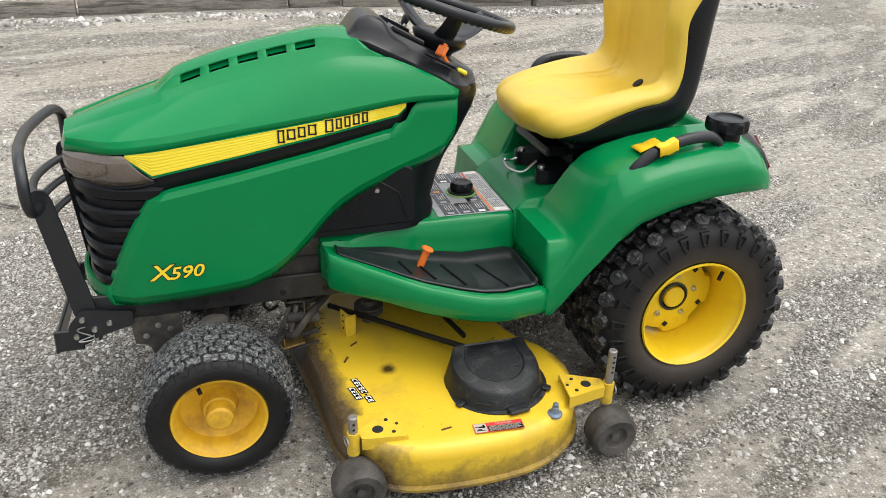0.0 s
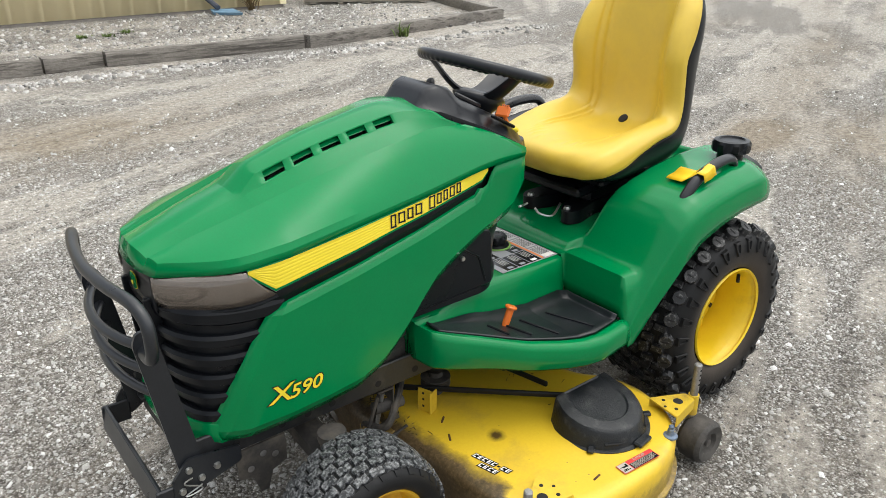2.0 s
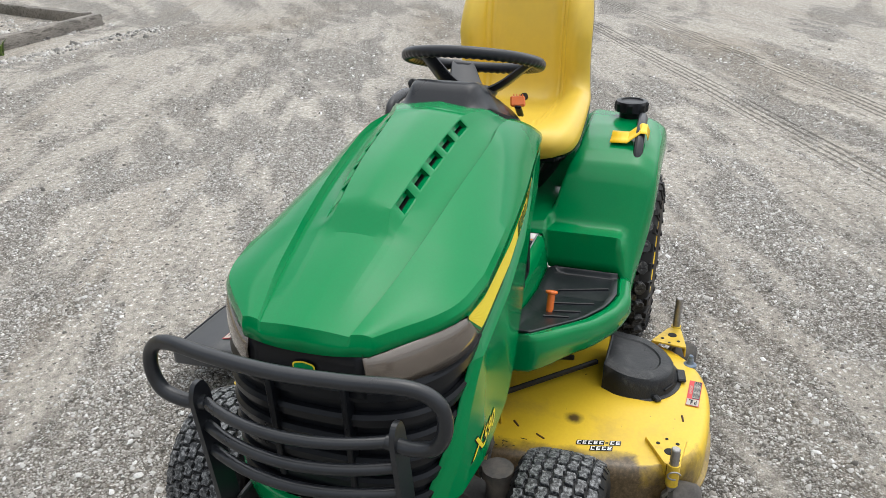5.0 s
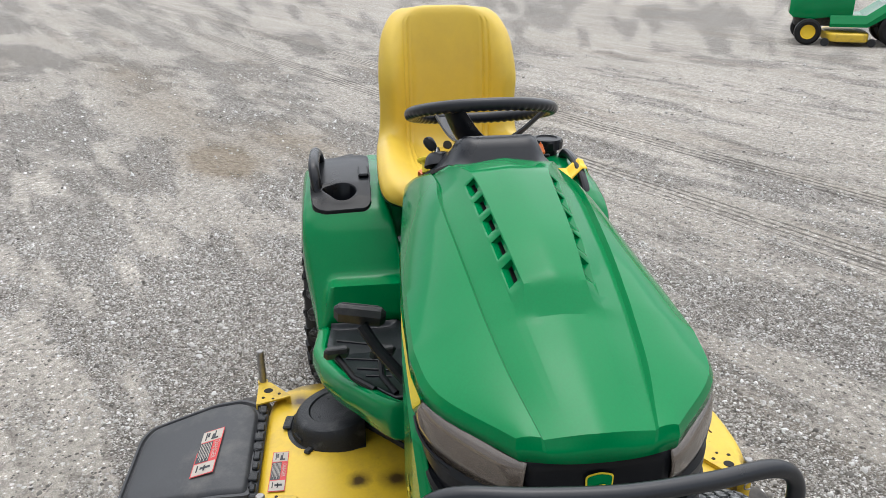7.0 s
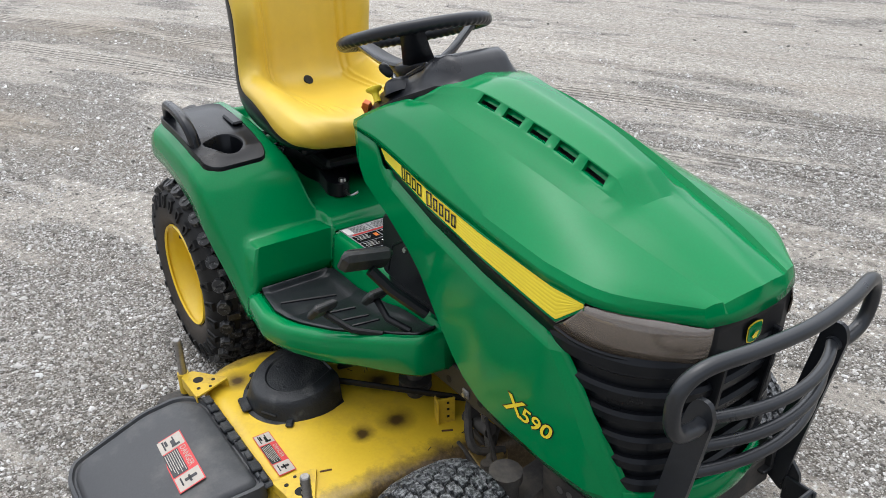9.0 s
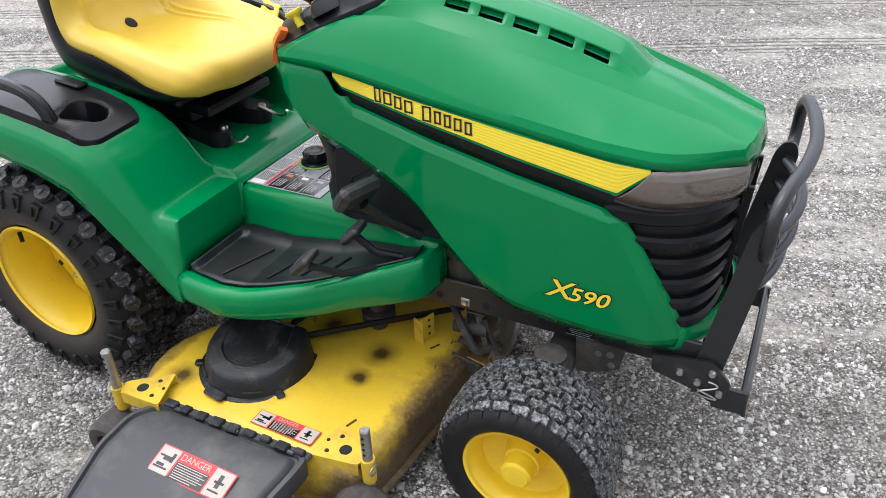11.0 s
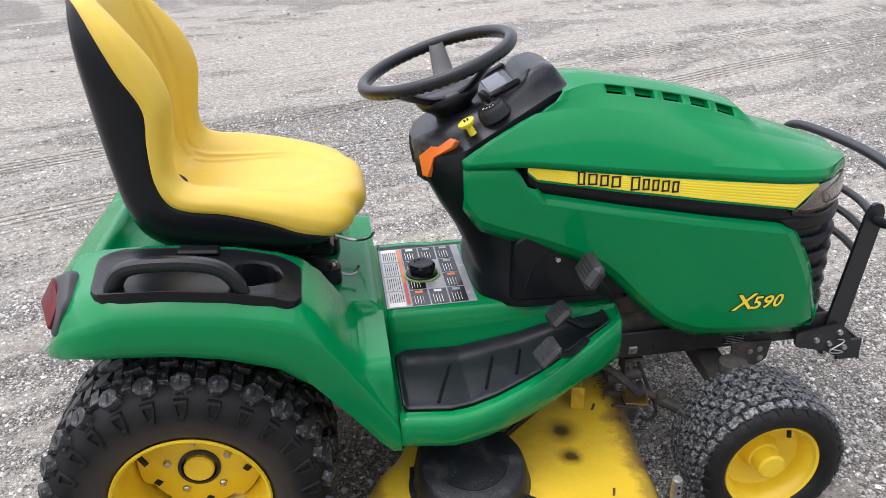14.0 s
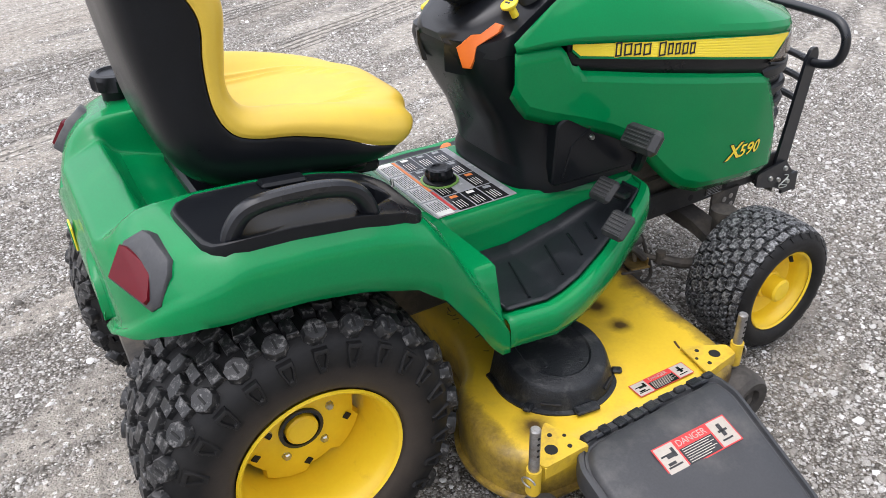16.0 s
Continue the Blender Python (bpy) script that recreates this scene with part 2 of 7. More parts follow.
RUST = surface("rust_patch", (0.075, 0.035, 0.014), 0.85, 0.35, 30, 180, 0.5, 0.001)
DEBRIS = surface("dry_clippings", (0.05, 0.038, 0.022), 0.95, 0.4, 30, 200, 0.5, 0.002, island=0.5)
CLOTH = surface("yellow_plastic_tag", (0.82, 0.52, 0.01), 0.45, 0.06, 12, 160, 0.15)


# ---------------------------------------------------------------- mesh building
class Geo:
    """Points and faces of one mesh, with a material number for each face."""

    def __init__(self):
        self.v, self.f, self.m = [], [], []

    def add(self, verts, faces, mi=0):
        n = len(self.v)
        self.v += [tuple(p) for p in verts]
        self.f += [tuple(i + n for i in f) for f in faces]
        self.m += [mi] * len(faces)
        return self

    def grid(self, rows, wrap_i=False, wrap_j=False, skip=(), mi=0):
        a, b = len(rows), len(rows[0])
        faces = []
        for i in range(a if wrap_i else a - 1):
            for j in range(b if wrap_j else b - 1):
                if (i, j) not in skip:
                    i2, j2 = (i + 1) % a, (j + 1) % b
                    faces.append((i * b + j, i * b + j2, i2 * b + j2, i2 * b + j))
        return self.add([p for r in rows for p in r], faces, mi)

    def loft(self, rings, cap0=True, cap1=True, mi=0):
        n, b = len(self.v), len(rings[0])
        self.grid(rings, wrap_j=True, mi=mi)
        if cap0:
            self.f.append(tuple(n + j for j in range(b)))
            self.m.append(mi)
        if cap1:
            k = n + (len(rings) - 1) * b
            self.f.append(tuple(k + b - 1 - j for j in range(b)))
            self.m.append(mi)
        return self

    def tube(self, path, r, n=10, caps=True, mi=0, flat=1.0):
        path = [Vector(p) for p in path]
        rings, side = [], None
        for i, p in enumerate(path):
            d = (path[min(i + 1, len(path) - 1)] - path[max(i - 1, 0)]).normalized()
            if side is None:
                side = d.orthogonal().normalized()
            side = (side - d * side.dot(d)).normalized()
            up = d.cross(side)
            rr = r[i] if isinstance(r, (list, tuple)) else r
            rings.append([p + rr * (math.cos(a) * side + flat * math.sin(a) * up) for a in (2 * math.pi * k / n for k in range(n))])
        return self.loft(rings, caps, caps, mi)

    def box(self, c, s, rot=None, bev=0.002, mi=0):
        hx, hy, hz = (max(x / 2, 1e-4) for x in s)
        b = min(bev, hx * 0.8, hy * 0.8, hz * 0.8)
        verts, index = [], {}
        for sx in (-1, 1):
            for sy in (-1, 1):
                for sz in (-1, 1):
                    for k in range(3):
                        d = [hx - b, hy - b, hz - b]
                        d[k] += b
                        index[sx, sy, sz, k] = len(verts)
                        verts.append(Vector((sx * d[0], sy * d[1], sz * d[2])))
        faces = []
        sg = (-1, 1)
        for k in range(3):
            o = [i for i in range(3) if i != k]
            for s1 in sg:
                loop = []
                for q in ((-1, -1), (1, -1), (1, 1), (-1, 1)):
                    key = [0, 0, 0]
                    key[k], key[o[0]], key[o[1]] = s1, q[0], q[1]
                    loop.append(index[(*key, k)])
                faces.append(tuple(loop))
            for q0 in sg:
                for q1 in sg:
                    a, c2 = [0, 0, 0], [0, 0, 0]
                    a[o[0]], a[o[1]], c2[o[0]], c2[o[1]] = q0, q1, q0, q1
                    a[k], c2[k] = -1, 1
                    faces.append((index[(*a, o[0])], index[(*c2, o[0])], index[(*c2, o[1])], index[(*a, o[1])]))
        for sx in sg:
            for sy in sg:
                for sz in sg:
                    faces.append(tuple(index[sx, sy, sz, k] for k in range(3)))
        m = Matrix.Translation(Vector(c))
        if rot is not None:
            m = m @ (rot if isinstance(rot, Matrix) else Euler([radians(a) for a in rot]).to_matrix().to_4x4())
        return self.add([m @ p for p in verts], faces, mi)

    def prism(self, poly, z0, z1, bev=0.0, m=None, mi=0, inset=None):
        """An outline in x and y, from z0 up to z1, with a rounded upper edge."""
        rings = [[(x, y, z0) for x, y in poly]]
        if bev > 0:
            for a in (0, 30, 60, 90):
                k = bev * (1 - math.cos(radians(a)))
                off = shrink(poly, k)
                rings.append([(x, y, z1 - bev + bev * math.sin(radians(a))) for x, y in off])
        else:
            rings.append([(x, y, z1) for x, y in poly])
        if m is not None:
            rings = [[m @ Vector(p) for p in r] for r in rings]
        return self.loft(rings, mi=mi)

    def revolve(self, profile, c, n=48, axis="y", mi=0, closed=False, side=1):
        """Rings of (radius, along the axis) about a line through c."""
        rings = []
        for r, h in profile:
            ring = []
            for k in range(n):
                a = 2 * math.pi * k / n
                if axis == "y":
                    ring.append((c[0] + r * math.cos(a), c[1] + side * h, c[2] + r * math.sin(a)))
                elif axis == "z":
                    ring.append((c[0] + r * math.cos(a), c[1] + r * math.sin(a), c[2] + h))
                else:
                    ring.append((c[0] + h, c[1] + r * math.cos(a), c[2] + r * math.sin(a)))
            rings.append(ring)
        return self.grid(rings, wrap_i=closed, wrap_j=True, mi=mi)

    def text(self, words, size, place, mi=0, fat=0.0, lean=0.0, spread=1.0):
        """Letters of the built-in font; place turns (along, up) into a point."""
        cu = bpy.data.curves.new("letters", "FONT")
        cu.body, cu.size, cu.offset, cu.shear, cu.space_character, cu.resolution_u = words, size, fat, lean, spread, 3
        ob = bpy.data.objects.new("letters", cu)
        scene.collection.objects.link(ob)
        bpy.context.view_layer.update()
        me = bpy.data.meshes.new_from_object(ob.evaluated_get(bpy.context.evaluated_depsgraph_get()))
        self.add([place(v.co.x, v.co.y) for v in me.vertices], [tuple(p.vertices) for p in me.polygons], mi)
        bpy.data.objects.remove(ob)
        bpy.data.curves.remove(cu)
        bpy.data.meshes.remove(me)
        return self


def shrink(poly, k):
    """The outline moved inwards by k (it runs counter-clockwise)."""
    out, n = [], len(poly)
    for i in range(n):
        (ax, ay), (bx, by), (cx, cy) = poly[i - 1], poly[i], poly[(i + 1) % n]
        d1, d2 = Vector((bx - ax, by - ay)), Vector((cx - bx, cy - by))
        if d1.length < 1e-9 or d2.length < 1e-9:
            out.append((bx, by))
            continue
        n1, n2 = Vector((-d1.y, d1.x)).normalized(), Vector((-d2.y, d2.x)).normalized()
        q = (n1 + n2)
        q = q / max(0.5, q.length_squared / 2) if q.length > 0.2 else n1
        out.append((bx + q.x * k, by + q.y * k))
    return out


def rounded(poly, r, n=4):
    """The outline with its corners rounded."""
    out, m = [], len(poly)
    for i in range(m):
        a, b, c = (Vector(poly[(i + k) % m]) for k in (-1, 0, 1))
        d1, d2 = a - b, c - b
        q = min(r, d1.length * 0.45, d2.length * 0.45)
        p, s = b + d1.normalized() * q, b + d2.normalized() * q
        for k in range(n + 1):
            t = k / n
            out.append(tuple((1 - t) ** 2 * p + 2 * t * (1 - t) * b + t * t * s))
    return out


def smooth_line(pts, n=6, closed=False):
    """A smooth line through the points."""
    pts = [Vector(p) for p in pts]
    m, out = len(pts), []
    for i in range(m if closed else m - 1):
        p1, p2 = pts[i], pts[(i + 1) % m]
        p0 = pts[i - 1] if closed or i > 0 else p1 + (p1 - p2)
        p3 = pts[(i + 2) % m] if closed or i + 2 < m else p2 + (p2 - p1)
        for k in range(n):
            t = k / n
            out.append(0.5 * (2 * p1 + (p2 - p0) * t + (2 * p0 - 5 * p1 + 4 * p2 - p3) * t * t + (3 * p1 - p0 - 3 * p2 + p3) * t ** 3))
    if not closed:
        out.append(pts[-1])
    return out


def table(xs, ys):
    return lambda x: float(np.interp(x, xs, ys))


def step(a, b, x):
    t = min(1.0, max(0.0, (x - a) / (b - a)))
    return t * t * (3 - 2 * t)


def part(name, geo, mats, parent=None, label="", solid=0.0, sharp=32, category="", kind="", group="", merge=False):
    """Links a Geo as ONE mesh object under a thing or under a part."""
    me = bpy.data.meshes.new(name)
    me.from_pydata([tuple(p) for p in geo.v], [], geo.f)
    mats = mats if isinstance(mats, (list, tuple)) else [mats]
    for m in mats:
        me.materials.append(m)
    me.polygons.foreach_set("material_index", geo.m)
    bm = bmesh.new()
    bm.from_mesh(me)
    if merge:
        bmesh.ops.remove_doubles(bm, verts=bm.verts, dist=0.0003)
    bmesh.ops.recalc_face_normals(bm, faces=bm.faces)
    lim = radians(sharp)
    for f in bm.faces:
        f.smooth = True
    for e in bm.edges:
        if len(e.link_faces) == 2:
            e.smooth = e.calc_face_angle(0.0) < lim
    bm.to_mesh(me)
    bm.free()
    ob = new(name, me)
    if parent is not None:
        ob.parent = parent
    if solid:
        sm = ob.modifiers.new("thickness", "SOLIDIFY")
        sm.thickness, sm.offset = solid, -1
    return tagged(ob, label, category, group, kind)


def thing(name, label, category, group="", at=(0, 0, 0)):
    ob = new(name)
    ob.location = at
    return tagged(ob, label, category, group)


# ---------------------------------------------------------------- ground
def along(nt, where, long, wide):
    """Coordinates stretched along the wheel tracks."""
    turn = nt.nodes.new("ShaderNodeMapping")
    turn.vector_type = "TEXTURE"
    turn.inputs["Rotation"].default_value = (0, 0, radians(24))
    turn.inputs["Scale"].default_value = (long, wide, 1.0)
    nt.links.new(where, turn.inputs["Vector"])
    return turn.outputs["Vector"]


def math_node(nt, op, a, b=0.0, c=None):
    m_ = nt.nodes.new("ShaderNodeMath")
    m_.operation = op
    for k, v in enumerate((a, b) if c is None else (a, b, c)):
        if isinstance(v, (int, float)):
            m_.inputs[k].default_value = v
        else:
            nt.links.new(v, m_.inputs[k])
    return m_.outputs[0]


def gravel_material(name, tan=1.0):
    """Packed, dusty fines with beds of crushed stone, wheel tracks and damp hollows."""
    m = bpy.data.materials.new(name)
    m.use_nodes = True
    nt = m.node_tree
    p = nt.nodes["Principled BSDF"]
    where = nt.nodes.new("ShaderNodeTexCoord").outputs["Object"]

    def speck(scale, detail=4.0, rough=0.6, vec=where):
        n_ = add_node(nt, "ShaderNodeTexNoise", Scale=scale, Detail=detail, Roughness=rough)
        nt.links.new(vec, n_.inputs["Vector"])
        return n_.outputs["Fac"]

    def grey(fac, stops):
        return ramp(nt, fac, [(q, (v, v, v)) for q, v in stops]).outputs["Color"]

    warp = add_node(nt, "ShaderNodeTexNoise", Scale=70.0, Detail=2.0)
    nt.links.new(where, warp.inputs["Vector"])
    pos = mixed(nt, 0.008, where, warp.outputs["Color"], "ADD")
    cells, dist = [], []
    for scale in (80.0, 140.0, 240.0):
        v = add_node(nt, "ShaderNodeTexVoronoi", Scale=scale, Randomness=1.0)
        nt.links.new(pos, v.inputs["Vector"])
        tone = ramp(nt, v.outputs["Color"], [(0.08, (0.085, 0.078, 0.068)), (0.32, (0.225, 0.21, 0.186)), (0.62, (0.42, 0.404, 0.373)), (0.90, (0.80, 0.79, 0.77))]).outputs["Color"]
        # shade between the stones, put into the colour as darker cell rims
        gap = ramp(nt, v.outputs["Distance"], [(0.34, (1, 1, 1)), (0.66, (0.28, 0.255, 0.225))]).outputs["Color"]
        cells.append(mixed(nt, 1.0, tone, gap, "MULTIPLY"))
        dist.append(v.outputs["Distance"])
    pick = speck(16.0, 5.0, 0.7)
    stones = mixed(nt, grey(pick, [(0.38, 0), (0.48, 1)]), cells[0], cells[1])
    stones = mixed(nt, grey(pick, [(0.50, 0), (0.62, 1)]), stones, cells[2])
    # packed fines with single pale and dark chips pressed in
    fine = speck(240.0, 6.0, 0.8)
    dust = ramp(nt, fine, [(0.32, (0.11, 0.098, 0.080)), (0.50, (0.355, 0.326, 0.283)), (0.68, (0.66, 0.625, 0.565))]).outputs["Color"]
    for scale, low in ((48.0, 0.84), (85.0, 0.80)):
        v = add_node(nt, "ShaderNodeTexVoronoi", Scale=scale, Randomness=1.0)
        nt.links.new(pos, v.inputs["Vector"])
        tint = nt.nodes.new("ShaderNodeSeparateColor")
        nt.links.new(v.outputs["Color"], tint.inputs["Color"])
        core = grey(v.outputs["Distance"], [(0.30, 1), (0.42, 0)])
        dust = mixed(nt, math_node(nt, "MULTIPLY", core, math_node(nt, "GREATER_THAN", tint.outputs[0], low)), dust, (0.66, 0.65, 0.62))
        dust = mixed(nt, math_node(nt, "MULTIPLY", core, math_node(nt, "GREATER_THAN", tint.outputs[1], 0.90)), dust, (0.10, 0.092, 0.082))
    stony = nt.nodes.new("ShaderNodeAttribute")
    stony.attribute_name = "stony"
    ragged = speck(1.0, 8.0, 0.72, along(nt, where, 0.42, 0.17))
    bed = math_node(nt, "ADD", stony.outputs["Fac"], math_node(nt, "MULTIPLY_ADD", ragged, 1.5, -0.75))
    col = mixed(nt, grey(bed, [(0.30, 0.06), (0.62, 0.94)]), dust, stones)
    # tan and pale wheel tracks
    track = speck(1.0, 6.0, 0.66, along(nt, where, 5.5, 0.55))
    col = mixed(nt, grey(track, [(0.52, 0), (0.68, 0.34 * tan)]), col, (0.35, 0.30, 0.238))
    col = mixed(nt, 1.0, col, grey(track, [(0.34, 1.12), (0.48, 1.0), (0.7, 0.92)]), "MULTIPLY")
    damp = nt.nodes.new("ShaderNodeAttribute")
    damp.attribute_name = "damp"
    edge = math_node(nt, "MULTIPLY", damp.outputs["Fac"], grey(speck(2.5, 9.0, 0.75), [(0.30, 0.35), (0.62, 1.0)]))
    col = mixed(nt, grey(edge, [(0.05, 0), (0.6, 0.72)]), col, (0.21, 0.168, 0.115))
    # narrow ruts and scuffs
    ruts = speck(1.0, 6.0, 0.72, along(nt, where, 1.3, 0.10))
    col = mixed(nt, 1.0, col, grey(ruts, [(0.34, 0.70), (0.45, 1.0), (0.57, 1.0), (0.68, 1.2)]), "MULTIPLY")
    # the ribbed prints of two tractor tyres
    axes = nt.nodes.new("ShaderNodeSeparateXYZ")
    wavy = mixed(nt, 0.10, where, add_node(nt, "ShaderNodeTexNoise", Scale=0.9).outputs["Color"], "ADD")
    nt.links.new(along(nt, wavy, 1.0, 1.0), axes.inputs["Vector"])
    print_ = None
    for centre, wide in ((3.38, 0.13), (2.44, 0.13)):
        near = math_node(nt, "ABSOLUTE", math_node(nt, "SUBTRACT", axes.outputs[1], centre))
        band = math_node(nt, "LESS_THAN", near, wide)
        print_ = band if print_ is None else math_node(nt, "MAXIMUM", print_, band)
    lines = math_node(nt, "SINE", math_node(nt, "MULTIPLY", axes.outputs[1], 6.283 / 0.062))
    dashes = math_node(nt, "SINE", math_node(nt, "MULTIPLY_ADD", axes.outputs[0], 6.283 / 0.11, math_node(nt, "MULTIPLY", math_node(nt, "FLOOR", math_node(nt, "DIVIDE", axes.outputs[1], 0.062)), 2.4)))
    worn = grey(speck(1.0, 5.0, 0.7, along(nt, where, 0.5, 0.16)), [(0.36, 0), (0.48, 1)])
    ridge = math_node(nt, "MULTIPLY", math_node(nt, "MULTIPLY", math_node(nt, "GREATER_THAN", math_node(nt, "MULTIPLY_ADD", dashes, 0.35, lines), 0.38), print_), worn)
    col = mixed(nt, math_node(nt, "MULTIPLY", ridge, 0.72), col, (0.055, 0.048, 0.039))
    # slow drift of tone and uneven clumps
    col = mixed(nt, 1.0, col, grey(speck(0.16, 3.0, 0.5), [(0.3, 0.9), (0.7, 1.08)]), "MULTIPLY")
    col = mixed(nt, 1.0, col, grey(speck(24.0, 8.0, 0.78), [(0.34, 0.50), (0.5, 1.0), (0.68, 1.46)]), "MULTIPLY")
    nt.links.new(col, p.inputs["Base Color"])
    p.inputs["Roughness"].default_value = 0.92
    p.inputs["Specular IOR Level"].default_value = 0.25
    hgt = mixed(nt, 0.5, grey(dist[1], [(0.0, 1), (0.75, 0)]), fine)
    hgt = mixed(nt, math_node(nt, "MULTIPLY", ridge, 0.8), hgt, (0, 0, 0))
    b = add_node(nt, "ShaderNodeBump", Strength=1.0, Distance=0.010)
    nt.links.new(hgt, b.inputs["Height"])
    nt.links.new(b.outputs["Normal"], p.inputs["Normal"])
    return m


def stone_material(name, stops):
    """Crushed stone: each stone has its own tone."""
    m = bpy.data.materials.new(name)
    m.use_nodes = True
    nt = m.node_tree
    p = nt.nodes["Principled BSDF"]
    each = nt.nodes.new("ShaderNodeNewGeometry").outputs["Random Per Island"]
    col = ramp(nt, each, stops).outputs["Color"]
    where = nt.nodes.new("ShaderNodeTexCoord").outputs["Object"]
    for scale, low, high in ((350.0, 0.72, 1.25), (0.8, 0.85, 1.12)):
        n_ = add_node(nt, "ShaderNodeTexNoise", Scale=scale, Detail=4.0, Roughness=0.65)
        nt.links.new(where, n_.inputs["Vector"])
        col = mixed(nt, 1.0, col, ramp(nt, n_.outputs["Fac"], [(0.3, (low,) * 3), (0.7, (high,) * 3)]).outputs["Color"], "MULTIPLY")
    nt.links.new(col, p.inputs["Base Color"])
    p.inputs["Roughness"].default_value = 0.88
    p.inputs["Specular IOR Level"].default_value = 0.25
    return m


GRAVEL = gravel_material("gravel_ground")
STONE = stone_material("gravel_stone", [(0.0, (0.10, 0.094, 0.085)), (0.15, (0.21, 0.198, 0.178)), (0.4, (0.31, 0.292, 0.262)), (0.6, (0.40, 0.386, 0.36)), (0.88, (0.52, 0.512, 0.492)), (1.0, (0.72, 0.718, 0.705))])
STONE_PALE = stone_material("pale_gravel_stone", [(0.0, (0.10, 0.095, 0.09)), (0.3, (0.30, 0.29, 0.27)), (0.6, (0.40, 0.385, 0.36)), (1.0, (0.60, 0.585, 0.56))])


def lie(x, y):
    """The height of the ground."""
    near = min(1.0, max(0.0, (math.hypot(x - 0.6, y) - 1.2) / 2.0))
    return near * (0.02 * noise.noise((x * 0.35, y * 0.35, 1.7)) + 0.006 * noise.noise((x * 1.7, y * 1.7, 4.1)))


def patches(x, y, scale, seed):
    """Uneven cover from 0 to 1, as sums of waves."""
    r_ = np.random.default_rng(seed)
    out = 0.0
    for k in range(14):
        a, w = r_.uniform(0, 6.28), scale * r_.uniform(0.5, 3.0)
        out = out + np.sin(w * (x * np.cos(a) + y * np.sin(a)) + r_.uniform(0, 6.28)) / (1 + 0.25 * w / scale)
    return 1 / (1 + np.exp(-0.9 * out))


def stoniness(x, y):
    """How thickly loose stone covers the packed yard, from 0 to 1: drifts along the tracks, thin where wheels run."""
    x, y = np.asarray(x, float), np.asarray(y, float)
    u, v = 0.914 * x + 0.407 * y, -0.407 * x + 0.914 * y
    r_ = np.random.default_rng(31)
    field = 0.0
    for k in range(26):
        w = 2.6 * 1.115 ** k
        a = r_.uniform(-1.2, 1.2)
        field = field + 0.62 * w ** -0.08 * np.sin(w * (u * 0.42 * math.sin(a) + v * math.cos(a) * r_.choice((-1, 1))) + r_.uniform(0, 6.28))
    out = 0.75 * field / 1.6
    for at, wide, much in ((3.36, 0.22, 1.2), (2.40, 0.20, 1.1), (1.12, 0.26, 1.0), (0.15, 0.18, 0.7), (4.7, 0.7, 1.2), (-3.1, 0.5, 0.8), (-4.6, 0.35, 0.7), (7.0, 1.4, 1.3)):
        out = out - much * np.exp(-((v - at) / wide) ** 2) * (0.4 + 0.6 * patches(x, y, 1.6, int(at * 10) + 60))
    # thick beds, and places swept smooth
    for cx, cy, ru, rv, much in ((1.9, 0.1, 1.1, 0.9, 1.5), (-3.8, -0.3, 0.9, 0.25, 2.2), (-2.6, -0.9, 0.8, 0.22, 1.8), (-4.9, -1.45, 0.9, 0.3, 1.6), (0.9, 4.0, 1.2, 0.35, 1.5), (0.4, 1.9, 1.2, 0.25, 1.2), (-0.6, -0.9, 1.3, 0.4, 1.0),
                               (0.8, -2.6, 1.6, 0.5, 0.9), (-4.6, -2.0, 1.2, 0.4, -1.8), (-2.2, 4.6, 1.6, 0.6, -1.6), (0.0, 6.5, 5.0, 1.3, -0.9), (-3.2, -1.3, 0.35, 0.2, -1.5)):
        du, dv = 0.914 * (x - cx) + 0.407 * (y - cy), -0.407 * (x - cx) + 0.914 * (y - cy)
        out = out + much * np.exp(-(du / ru) ** 2 - (dv / rv) ** 2)
    return 1 / (1 + np.exp(-2.0 * (out + 0.05)))


def dampness(x, y):
    """Brown, damp hollows of the yard, from 0 to 1."""
    x, y = np.asarray(x, float), np.asarray(y, float)
    out = 0.0
    for cx, cy, rx, ry, much in ((1.0, -4.3, 1.5, 0.65, 0.9), (-0.4, -4.7, 1.1, 0.4, 0.6), (-6.5, -2.6, 2.6, 0.5, 0.7), (-3.4, -0.6, 1.5, 0.35, 0.6), (-5.5, 1.2, 2.5, 0.6, 0.5), (-7.5, -5.5, 3.0, 0.9, 0.5), (-3.25, -1.28, 0.42, 0.20, 1.5)):
        u, w = 0.927 * (x - cx) + 0.375 * (y - cy), -0.375 * (x - cx) + 0.927 * (y - cy)
        if cy < -4:
            u, w = x - cx, y - cy
        out = out + much * np.exp(-(u / rx) ** 2 - (w / ry) ** 2)
    return np.clip(out * (0.3 + 0.9 * patches(x, y, 1.4, 21)), 0, 1)


g = Geo()
rings = []
for r in [0.001] + [0.3 * 1.022 ** k for k in range(162)] + [10.4 * 1.16 ** k for k in range(0, 30)]:
    rings.append([(0.6 + r * math.cos(a), r * math.sin(a), lie(0.6 + r * math.cos(a), r * math.sin(a)) if r < 40 else 0.0)
                  for a in (2 * math.pi * k / 400 for k in range(400))])
g.grid(rings, wrap_j=True)
yard = part("ground", g, GRAVEL, None, "grey and tan crushed gravel yard with packed dusty patches", category="ground", kind="structure")
xy = np.array([v.co[:2] for v in yard.data.vertices])
yard.data.attributes.new("stony", "FLOAT", "POINT").data.foreach_set("value", stoniness(xy[:, 0], xy[:, 1]).astype(np.float32))
yard.data.attributes.new("damp", "FLOAT", "POINT").data.foreach_set("value", dampness(xy[:, 0], xy[:, 1]).astype(np.float32))


